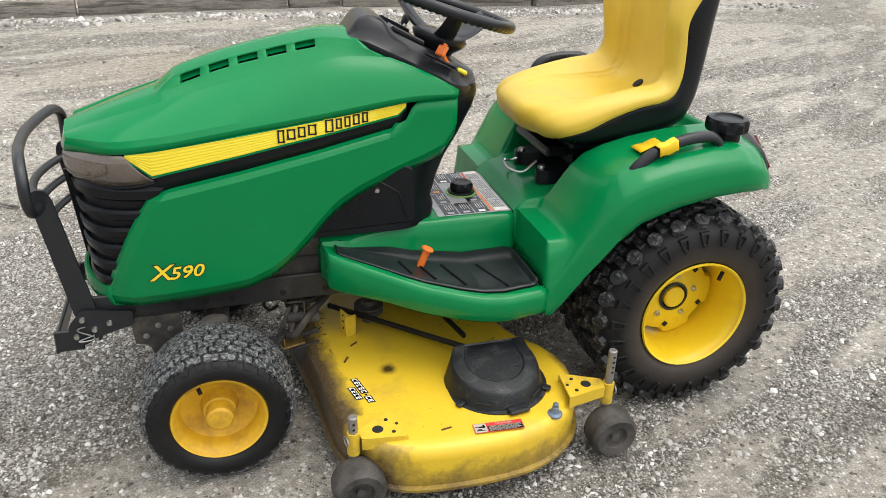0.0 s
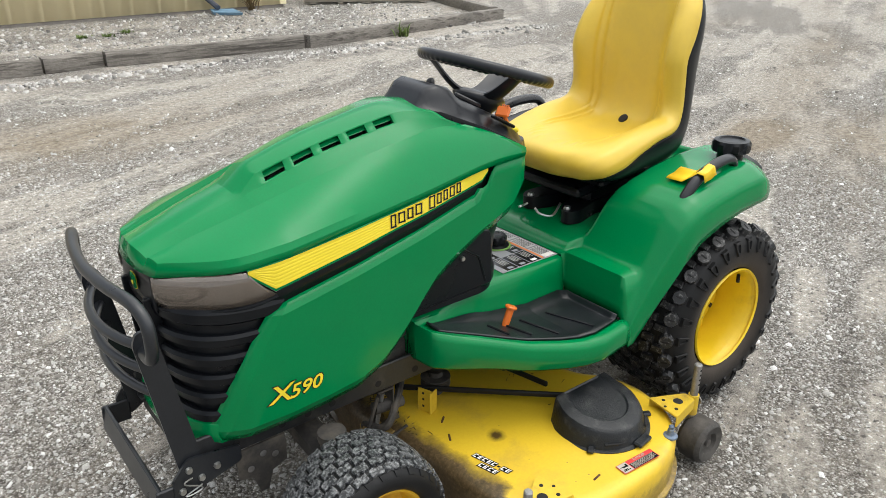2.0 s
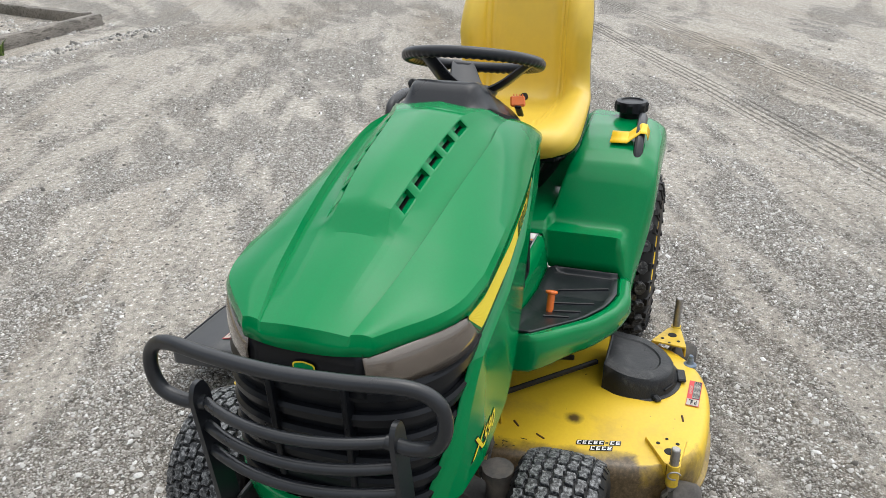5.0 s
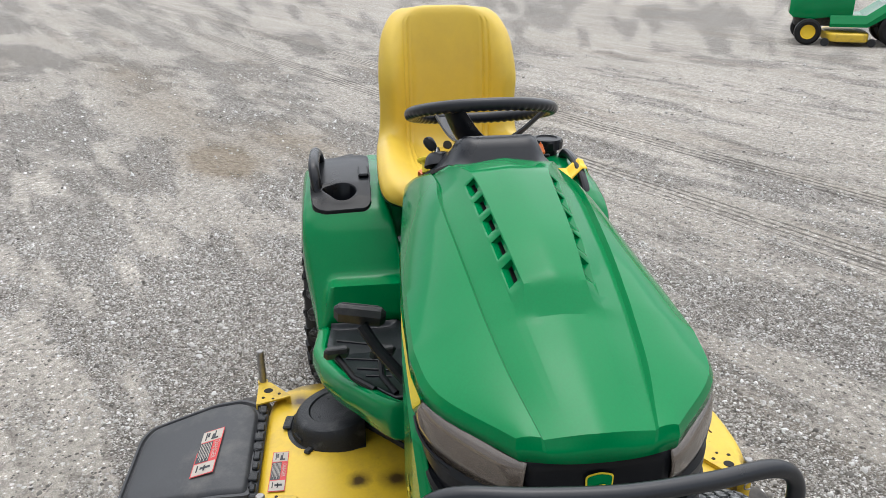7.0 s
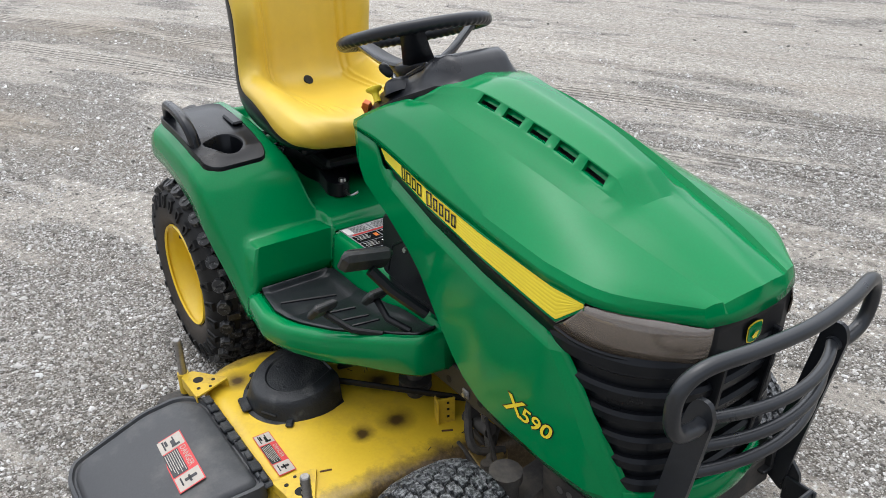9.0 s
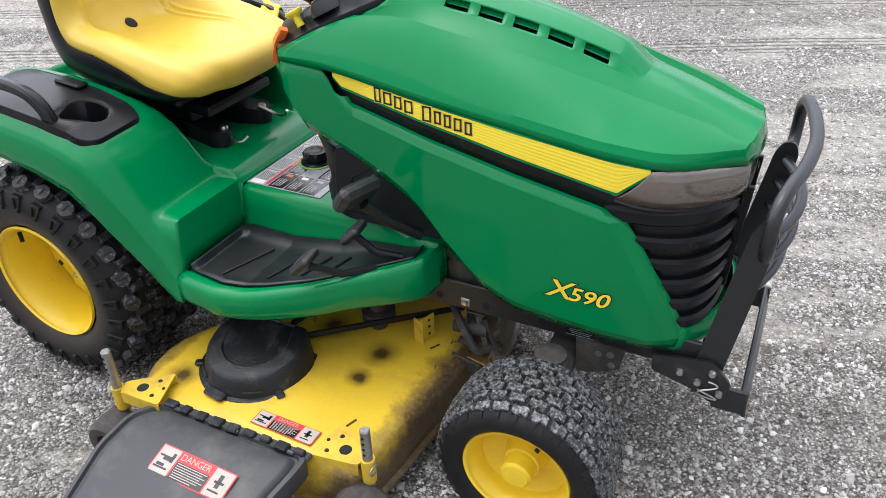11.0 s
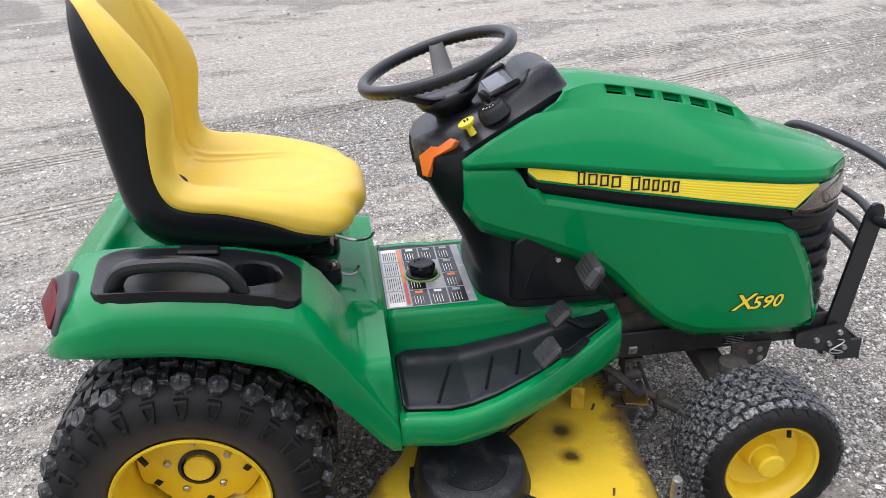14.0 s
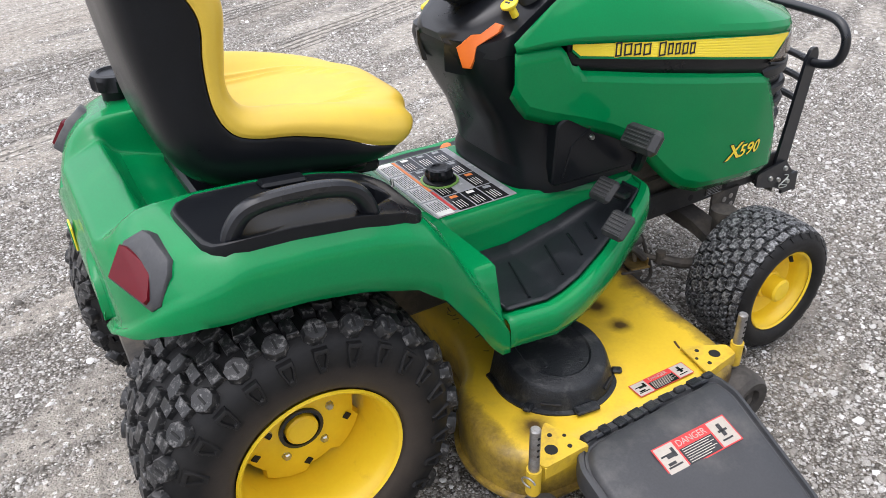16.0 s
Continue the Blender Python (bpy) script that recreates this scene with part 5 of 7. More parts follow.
def edge_from_cup(a):
    """Where a ray from the cup's middle leaves the tray's outline."""
    d = Vector((math.cos(a), math.sin(a)))
    best = 0.05
    for i in range(len(poly)):
        p, q = Vector(poly[i - 1]) - Vector(cup_c), Vector(poly[i]) - Vector(cup_c)
        e = q - p
        den = d.x * e.y - d.y * e.x
        if abs(den) > 1e-9:
            r = (p.x * e.y - p.y * e.x) / den
            t = (p.x * d.y - p.y * d.x) / den
            if r > 0 and -1e-6 <= t <= 1 + 1e-6:
                best = max(best, r)
    return best


turns = [2 * math.pi * k / 96 for k in range(96)]
reach = [edge_from_cup(a) for a in turns]


def cup_edge(a, grow=0.0):
    """A round cup with a small second lobe towards the outside."""
    d = math.remainder(a + math.pi / 2 + 0.25, 2 * math.pi)
    return cup_r + grow + 0.020 * math.exp(-(d / 0.42) ** 2)


def tray_ring(f, lift):
    ring = []
    for a, r in zip(turns, reach):
        inner_r = cup_edge(a) + 0.008
        q = inner_r + max(0.003, r - inner_r) * f
        x, y = cup_c[0] + q * math.cos(a), cup_c[1] + q * math.sin(a)
        y_ = max(y, -0.44)
        ring.append((x, y, fend_z(x, y_) + lift))
    return ring


rim_z = fend_z(*cup_c) + 0.009
cup = lambda grow, z: [(cup_c[0] + cup_edge(a, grow) * math.cos(a), cup_c[1] + cup_edge(a, grow) * math.sin(a), z + (fend_z(cup_c[0] + 0.05 * math.cos(a), cup_c[1] + 0.05 * math.sin(a)) - fend_z(*cup_c)) * (z > rim_z - 0.02)) for a in turns]
rings = [tray_ring(1.0, -0.02), tray_ring(1.0, 0.004), tray_ring(0.99, 0.009), tray_ring(0.97, 0.010), tray_ring(0.955, 0.0085), tray_ring(0.75, 0.008), tray_ring(0.5, 0.008), tray_ring(0.25, 0.009), tray_ring(0.05, 0.010)]
rings += [cup(0.004, rim_z + 0.001), cup(0.0, rim_z), cup(-0.003, rim_z - 0.004), cup(-0.006, rim_z - 0.07)]
g.loft(rings, cap0=False, cap1=True)
caddy = part("cup_holder", g, BLACK, fender, "black plastic tray with a cup holder", sharp=35)
g = Geo().box((0.045, -0.296, fend_z(0.045, 0.296) + 0.013), (0.085, 0.034, 0.012), (0, 5, 0), 0.005)
part("tray_lid", g, BLACK, caddy, "dark hinged tray lid")
for side in (1, -1):
    if side < 0:
        path = [(-0.100, -0.440, 0.785), (-0.088, -0.443, 0.822), (-0.055, -0.450, 0.852), (0.03, -0.455, 0.855), (0.098, -0.456, 0.842), (0.130, -0.452, 0.812), (0.146, -0.446, 0.765)]
    else:
        path = [(-0.055, 0.420, 0.775), (-0.048, 0.420, 0.808), (-0.015, 0.422, 0.826), (0.06, 0.425, 0.822), (0.14, 0.428, 0.797), (0.195, 0.430, 0.755), (0.215, 0.430, 0.718)]
    g = Geo().tube(smooth_line(path, 5), 0.0185 if side < 0 else 0.0165, 12, flat=0.85)
    part("grab_handle", g, DASH, fender, "dark grey plastic grab handle")
g = Geo()
c = (-0.104, 0.372, 0.802)
n = 40
rings = []
for r0, h in ((0.040, -0.03), (0.040, 0.018), (0.044, 0.022), (0.057, 0.024), (0.059, 0.030), (0.059, 0.050), (0.053, 0.058), (0.040, 0.060), (0.036, 0.055), (0.01, 0.055)):
    rings.append([(c[0] + r * math.cos(a), c[1] + r * math.sin(a), c[2] + h) for a, r in ((2 * math.pi * k / n, r0 * (1 - 0.10 * (k % 5 in (2, 3)) * (0.025 < h < 0.055))) for k in range(n))])
g.loft(rings)
part("fuel_cap", g, BLACK, fender, "black plastic fuel filler cap")
g = Geo()
tag_pts = [[(0.165, 0.335, 0.782), (0.165, 0.39, 0.783), (0.15, 0.43, 0.815), (0.145, 0.448, 0.812), (0.145, 0.455, 0.79)], [(0.095, 0.335, 0.802), (0.095, 0.39, 0.802), (0.095, 0.428, 0.834), (0.092, 0.446, 0.830), (0.092, 0.456, 0.806)]]
rows = []
for t in np.linspace(0, 1, 7):
    rows.append([Vector(a).lerp(Vector(b), t) + Vector((0, 0, 0.002 * math.sin(9 * t))) for a, b in zip(*tag_pts)])
g.grid(rows)
part("tag", g, CLOTH, fender, "yellow plastic tag wrapped round the handle", solid=0.0012)

# ---- seat
# stations from under the front lip to the rear of the top: middle (x, z), bolster crest (x, y, z), seam (x, y, z), shell (x, z)
SEAT = [
    ((0.335, 0.750), (0.318, 0.120, 0.752), (0.300, 0.150, 0.758), (0.290, 0.748)),
    ((0.388, 0.772), (0.362, 0.140, 0.774), (0.318, 0.186, 0.768), (0.290, 0.748)),
    ((0.409, 0.812), (0.378, 0.158, 0.812), (0.320, 0.216, 0.778), (0.280, 0.748)),
    ((0.388, 0.846), (0.352, 0.178, 0.843), (0.302, 0.238, 0.790), (0.262, 0.746)),
    ((0.320, 0.857), (0.292, 0.200, 0.864), (0.250, 0.249, 0.807), (0.220, 0.744)),
    ((0.200, 0.857), (0.200, 0.202, 0.888), (0.186, 0.251, 0.836), (0.120, 0.742)),
    ((0.080, 0.851), (0.110, 0.198, 0.906), (0.100, 0.248, 0.862), (0.000, 0.748)),
    ((-0.012, 0.855), (0.040, 0.194, 0.916), (0.030, 0.243, 0.872), (-0.088, 0.788)),
    ((-0.056, 0.890), (0.012, 0.188, 0.934), (-0.012, 0.236, 0.890), (-0.124, 0.860)),
    ((-0.073, 0.952), (0.003, 0.180, 0.970), (-0.034, 0.229, 0.938), (-0.139, 0.950)),
    ((-0.080, 1.022), (0.012, 0.178, 1.030), (-0.036, 0.226, 1.012), (-0.149, 1.025)),
    ((-0.088, 1.105), (0.020, 0.182, 1.100), (-0.030, 0.228, 1.090), (-0.156, 1.095)),
    ((-0.098, 1.185), (0.000, 0.182, 1.172), (-0.064, 0.224, 1.160), (-0.160, 1.165)),
    ((-0.108, 1.252), (-0.045, 0.174, 1.240), (-0.094, 0.212, 1.228), (-0.161, 1.225)),
    ((-0.120, 1.300), (-0.092, 0.150, 1.290), (-0.122, 0.184, 1.282), (-0.161, 1.262)),
    ((-0.138, 1.321), (-0.130, 0.126, 1.314), (-0.143, 0.154, 1.303), (-0.160, 1.280)),
    ((-0.158, 1.312), (-0.152, 0.116, 1.306), (-0.154, 0.140, 1.296), (-0.158, 1.285)),
]
middle = smooth_line([(c[0], 0, c[1]) for c, k, s, b in SEAT], 5)
crest = smooth_line([k for c, k, s, b in SEAT], 5)
seam = smooth_line([s for c, k, s, b in SEAT], 5)
shell = smooth_line([(b[0], 0, b[1]) for c, k, s, b in SEAT], 5)


def stitch(p):
    """The depth of the double stitched line that runs down the back and round the cushion."""
    if p.x > 0.20:
        d = (math.hypot(p.y / 0.122, (p.x - 0.20) / 0.125) - 1) * 0.122
    else:
        d = abs(p.y) - 0.122
    return 0.0042 * (math.exp(-(d / 0.0036) ** 2) + math.exp(-((d - 0.016) / 0.0036) ** 2))


rows = []
for c, k, s in zip(middle, crest, seam):
    half = []
    rise = k - Vector((c.x, k.y, c.z))
    line = [Vector((0, 0, 0)), Vector((0.25, 0.0, 0)), Vector((0.48, 0.05, 0)), Vector((0.66, 0.28, 0)), Vector((0.84, 0.76, 0)), Vector((1.0, 1.0, 0))]
    pts = [c + Vector((0, k.y * q.x, 0)) + rise * q.y for q in line]
    out = s - k
    pts += [k + Vector((0.10 * out.x, 0.55 * out.y, 0.10 * out.z)), k + Vector((0.45 * out.x, 0.97 * out.y, 0.45 * out.z)), k + Vector((0.8 * out.x, 1.06 * out.y, 0.8 * out.z)), s]
    half = smooth_line(pts, 13)
    rows.append([Vector((p.x, -p.y, p.z)) for p in reversed(half)] + half[1:])
for i, row in enumerate(rows):
    before, after = rows[max(0, i - 1)], rows[min(len(rows) - 1, i + 1)]
    moved = []
    for j, p in enumerate(row):
        deep = stitch(p)
        if deep > 0.0002 and 12 < i < len(rows) - 12:
            nrm = (after[j] - before[j]).cross(row[min(j + 1, len(row) - 1)] - row[max(0, j - 1)]).normalized()
            p = p + nrm * deep * (1 if nrm.x - nrm.z < 0 and nrm.z < 0 or nrm.x < -0.3 else -1)
        moved.append(p)
    rows[i] = moved
g = Geo().grid(rows)
seat = part("seat", g, VINYL, tractor, "smooth yellow vinyl seat with high backrest", sharp=60)
rows = []
for s, b in zip(seam, shell):
    pts = []
    for q, along_b in ((0.995, 0.02), (1.0, 0.10), (0.985, 0.35), (0.90, 0.72), (0.70, 0.94), (0.35, 1.0), (0.0, 1.0)):
        pts.append(Vector((s.x + (b.x - s.x) * along_b, s.y * q, s.z + (b.z - s.z) * along_b)))
    half = smooth_line(pts, 3)
    rows.append([Vector((p.x, -p.y, p.z)) for p in half] + [p for p in reversed(half[:-1])])
part("seat_shell", Geo().grid(rows), BLACK, seat, "black moulded seat back shell", sharp=60)
p, nrm = Vector((-0.030, 0, 0.8655)), Vector((0.58, 0, 0.81)).normalized()
g = Geo()
m = Matrix.Translation(p) @ nrm.to_track_quat("Z", "Y").to_matrix().to_4x4()
g.loft([[m @ Vector((r * math.cos(a), r * 1.2 * math.sin(a), h)) for a in (2 * math.pi * k / 20 for k in range(20))] for r, h in ((0.015, -0.010), (0.015, 0.003), (0.012, 0.0045), (0.004, 0.0045))])
part("drain_hole", g, HOLE, seat, "black drain grommet")
# seat carrier
for side in (1, -1):
    g = Geo()
    poly = rounded([(0.325, side * 0.065), (0.335, side * 0.10), (0.30, side * 0.125), (0.20, side * 0.105), (-0.02, side * 0.165), (-0.03, side * 0.03), (0.25, side * 0.03)][::side], 0.02)
    rings = [[(x, y, z0 + 0.10 * (0.32 - x) * up) for x, y in poly] for z0, up in ((0.598, 0.3), (0.630, 1.0), (0.640, 1.0))]
    g.loft(rings)
    part("seat_bracket", g, BLACK, seat, "black cast seat bracket")
g = Geo().box((0.12, 0, 0.715), (0.40, 0.26, 0.03), (0, 4, 0), 0.008)
g.box((0.12, 0, 0.745), (0.30, 0.36, 0.03), (0, 3, 0), 0.01)
g.box((0.08, 0, 0.675), (0.30, 0.20, 0.06), None, 0.01)
part("seat_slide", g, BLACK, seat, "black steel seat slide")
for side in (1, -1):
    for px in (0.312,):
        c = Geo().revolve([(0.0, 0.010), (0.010, 0.010), (0.012, 0.004), (0.012, 0.0)], (px, side * 0.083, 0.640), 12, "z")
        part("bracket_bolt", c, CHROME, seat)
    g = Geo().tube([(0.020 + 0.018 * math.cos(a), side * 0.150 + 0.018 * math.sin(a), 0.665 + 0.0105 * a / math.pi * 2 * 0.9) for a in np.linspace(0, 9 * math.pi, 90)], 0.0035, 6)
    part("seat_spring", g, STEEL_BLACK, seat, "black coil spring under the seat")
    g = Geo().revolve([(0.0, 0.006), (0.008, 0.006), (0.014, 0.003), (0.016, 0.0)], (0.115, side * 0.235, fend_z(0.115, 0.235) + 0.0), 14, "z")
    part("fender_bolt", g, CHROME, fender)
g = Geo().tube(smooth_line([(0.30, -0.07, 0.630), (0.34, -0.085, 0.612), (0.365, -0.082, 0.612), (0.375, -0.065, 0.622)], 5), 0.004, 8)
part("slide_lever", g, CHROME, seat, "thin bent wire seat lever")
g = Geo().tube(smooth_line([(0.32, 0.06, 0.655), (0.37, 0.075, 0.63), (0.41, 0.06, 0.640), (0.425, 0.05, 0.66)], 5), 0.004, 8)
part("tilt_lever", g, CHROME, seat, "thin bent wire seat lever")


# ---- wheels
def lug(geo, c, side, phi, h, r, tilt, poly, deep, taper=0.85, mi=0, hollow=False):
    """A rubber block standing on the tread: poly in (round the tyre, across)."""
    er = Vector((math.cos(phi), 0, math.sin(phi)))
    et = Vector((-math.sin(phi), 0, math.cos(phi)))
    ea = Vector((0, side, 0))
    sg = 1 if h >= 0 else -1
    nrm = er * math.cos(tilt) + ea * (sg * math.sin(tilt))
    ax = ea * math.cos(tilt) - er * (sg * math.sin(tilt))
    o = Vector(c) + er * r + ea * h
    rings = [[o + et * a * k + ax * b * k + nrm * d for a, b in poly] for d, k in ((-0.006, 1.06), (deep * 0.9, 1 - (1 - taper) * 0.5), (deep, taper)) + (((deep, 0.62), (0.001, 0.5)) if hollow else ())]
    geo.loft(rings, cap0=False, mi=mi)


def rear_wheel(side):
    c = (-0.022, side * 0.352, 0.311)
    wheel = part("rear_wheel", Geo().revolve([(0.160, 0.148), (0.166, 0.153), (0.169, 0.147), (0.162, 0.138), (0.152, 0.120), (0.149, 0.100), (0.144, 0.088), (0.144, 0.02), (0.140, -0.06), (0.145, -0.12), (0.160, -0.140)], c, 64, side=side),
                 YELLOW_CLEAN, tractor, "rear wheel with deep yellow rim and knobbly tyre", sharp=40)
    prof = [(0.158, -0.135), (0.185, -0.152), (0.228, -0.162), (0.265, -0.155), (0.288, -0.129), (0.296, -0.085), (0.299, 0.0), (0.296, 0.085), (0.288, 0.129), (0.265, 0.155), (0.228, 0.162), (0.195, 0.157), (0.178, 0.150), (0.168, 0.140)]
    g = Geo().revolve(prof, c, 72, side=side)
    g.m = [1 if 9 <= k // 72 or k // 72 < 3 else 0 for k in range(len(g.f))]
    part("tyre", g, [REAR_TYRE, REAR_TYRE], wheel, "dusty black knobbly tyre", sharp=50)
    t_ = g = Geo()
    octo = [(0.0235 * math.cos(a), 0.0225 * math.sin(a)) for a in (math.pi / 8 + k * math.pi / 4 for k in range(8))]
    chev = [(-0.022, -0.014), (-0.004, -0.019), (0.018, -0.014), (0.024, 0.012), (0.004, 0.018), (-0.016, 0.013)]
    chev2 = [(-a, b) for a, b in reversed(chev)]
    bar = [(-0.010, -0.022), (0.012, -0.017), (0.012, 0.020), (-0.012, 0.022)]
    count = 26
    for k in range(count):
        a = 2 * math.pi * (k + 0.15) / count
        half = math.pi / count
        for sg in (1, -1):
            b = a + (0 if sg > 0 else half)
            lug(g, c, side, b, sg * 0.126, 0.290, 0.50, octo, 0.016, 0.88, 2)
            lug(g, c, side, b + half, sg * 0.102, 0.293, 0.22, bar, 0.013, 0.85, 2)
            lug(g, c, side, b + half * 0.8, sg * 0.057, 0.298, 0.06, chev, 0.013, 0.86, 2)
            lug(g, c, side, b - half * 0.25, sg * 0.066, 0.297, 0.08, bar, 0.012, 0.82, 2)
            lug(g, c, side, b + half * 0.25, sg * 0.017, 0.299, 0.0, chev2, 0.013, 0.86, 2)
            # wedge on the sidewall
            drop = [(-0.0135, -0.022 * sg), (0.0135, -0.022 * sg), (0.0145, -0.012 * sg), (0.0060, 0.023 * sg), (-0.0060, 0.023 * sg), (-0.0145, -0.012 * sg)]
            lug(g, c, side, b, sg * 0.1570, 0.251, 1.34, drop[::sg], 0.0060, 0.92, 0, True)
            slit = [(-0.0022, -0.010), (0.0022, -0.010), (0.0022, 0.010), (-0.0022, 0.010)]
            lug(g, c, side, b, sg * 0.1336, 0.3043, 0.50, slit, 0.0006, 1.0, 3)
    part("tread", t_, [RUBBER, SIDEWALL, TREAD, HOLE], wheel, "black tread blocks and lugs", sharp=35, kind="stuff")
    # wheel disc with cut corners, hub ring and bolts
    g = Geo()
    outline = []
    for k in range(60):
        a = 2 * math.pi * k / 60
        r = 0.145 if math.cos(5 * a) < 0.35 else 0.128
        outline.append((r, a))
    rings = []
    for scale, h in ((1.0, 0.000), (0.94, 0.016), (0.72, 0.024), (0.40, 0.030), (0.31, 0.030)):
        rings.append([(c[0] + r * scale * math.cos(a), c[1] + side * h, c[2] + r * scale * math.sin(a)) for r, a in outline])
    g.grid(rings, wrap_j=True)
    part("wheel_disc", g, YELLOW_CLEAN, wheel, sharp=30)
    part("hub_ring", Geo().revolve([(0.047, 0.028), (0.047, 0.036), (0.040, 0.037), (0.038, 0.020), (0.0, 0.020)], c, 32, side=side), [STEEL_BLACK], wheel, "black hub opening")
    part("hub_end", Geo().revolve([(0.034, 0.010), (0.034, 0.040), (0.030, 0.044), (0.0, 0.044)], c, 28, side=side), YELLOW_CLEAN, wheel)
    for k in range(5):
        a = 2 * math.pi * (k + 0.3) / 5
        cc = (c[0] + 0.070 * math.cos(a), c[1] + side * 0.026, c[2] + 0.070 * math.sin(a))
        part("wheel_bolt", Geo().revolve([(0.0, 0.012), (0.006, 0.012), (0.009, 0.009), (0.009, 0.003), (0.012, 0.0)], cc, 6, side=side), CHROME, wheel)
        a2 = a + math.pi / 5
        m = pose(c[0] + 0.105 * math.cos(a2), c[1] + side * 0.0245, c[2] + 0.102 * math.sin(a2), 0, 45, 0)
        part("rim_slot", Geo().box(m.translation, (0.015, 0.004, 0.015), (0, 45, 0), 0.001), HOLE, wheel)
    a = 2.3
    part("valve", Geo().tube([(c[0] + 0.147 * math.cos(a), c[1] + side * 0.108, c[2] + 0.147 * math.sin(a)), (c[0] + 0.122 * math.cos(a), c[1] + side * 0.118, c[2] + 0.122 * math.sin(a))], 0.006, 8), RUBBER, wheel)


def front_wheel(side, rim_mat, label):
    c = (1.317, side * 0.410, 0.194)
    wheel = part("front_wheel", Geo().revolve([(0.112, 0.084), (0.118, 0.088), (0.121, 0.084), (0.115, 0.076), (0.104, 0.064), (0.100, 0.048), (0.096, 0.032), (0.064, 0.016), (0.049, 0.013), (0.045, 0.020), (0.040, 0.046), (0.034, 0.048),
                                            (0.033, 0.074), (0.030, 0.080), (0.0, 0.082)], c, 56, side=side), rim_mat, tractor, label, sharp=40)
    prof = [(0.110, -0.082), (0.124, -0.093), (0.146, -0.101), (0.163, -0.097), (0.175, -0.084), (0.1835, -0.05), (0.186, 0.0), (0.1835, 0.05), (0.175, 0.084), (0.163, 0.097), (0.146, 0.101), (0.130, 0.097), (0.122, 0.089), (0.1175, 0.080)]
    g = Geo().revolve(prof, c, 72, side=side)
    g.m = [1 if 9 <= k // 72 or k // 72 < 3 else 0 for k in range(len(g.f))]
    part("tyre", g, [RUBBER, RUBBER], wheel, "black turf tyre", sharp=35)
    g = Geo()
    count = 28
    for row in range(-3, 4):
        h = row * 0.0250
        r = float(np.interp(abs(h), [0, 0.05, 0.084], [0.186, 0.1835, 0.175]))
        tilt = float(np.interp(abs(h), [0, 0.05, 0.08], [0, 0.10, 0.36]))
        for k in range(count):
            a = 2 * math.pi * (k + 0.5 * (row % 2) + 0.14 * row) / count
            lng, w = 0.0180, 0.0108
            poly = [(-lng, -w + 0.003), (-lng + 0.004, -w), (-0.002, -w - 0.002), (0.003, -w + 0.003), (lng, -w), (lng, w - 0.003), (lng - 0.004, w), (0.002, w + 0.002), (-0.003, w - 0.003), (-lng, w)]
            lug(g, c, side, a, h, r, tilt, poly, 0.0080, 0.88, 2)
    for k in range(count):
        a = 2 * math.pi * (k + 0.2) / count
        for sg in (1, -1):
            lug(g, c, side, a, sg * 0.0920, 0.1675, 0.85, [(-0.0125, -0.010), (0.0125, -0.010), (0.009, 0.006), (-0.009, 0.006)], 0.0028, 0.80, 0)
    part("tread", g, [RUBBER, RUBBER, TURF], wheel, "small worn turf tread blocks", sharp=35, kind="stuff")
    a = 1.1
    part("valve", Geo().tube([(c[0] + 0.104 * math.cos(a), c[1] + side * 0.052, c[2] + 0.104 * math.sin(a)), (c[0] + 0.084 * math.cos(a), c[1] + side * 0.071, c[2] + 0.084 * math.sin(a))], 0.0055, 8), RUBBER, wheel)
    part("axle_cap", Geo().revolve([(0.034, 0.066), (0.034, 0.082), (0.028, 0.087), (0.0, 0.088)], c, 24, side=side), rim_mat, wheel)


for side in (1, -1):
    rear_wheel(side)
front_wheel(1, YELLOW_RUSTY, "front wheel with dirty yellow rim and turf tyre")
front_wheel(-1, YELLOW_CLEAN, "front wheel with clean yellow rim and turf tyre")

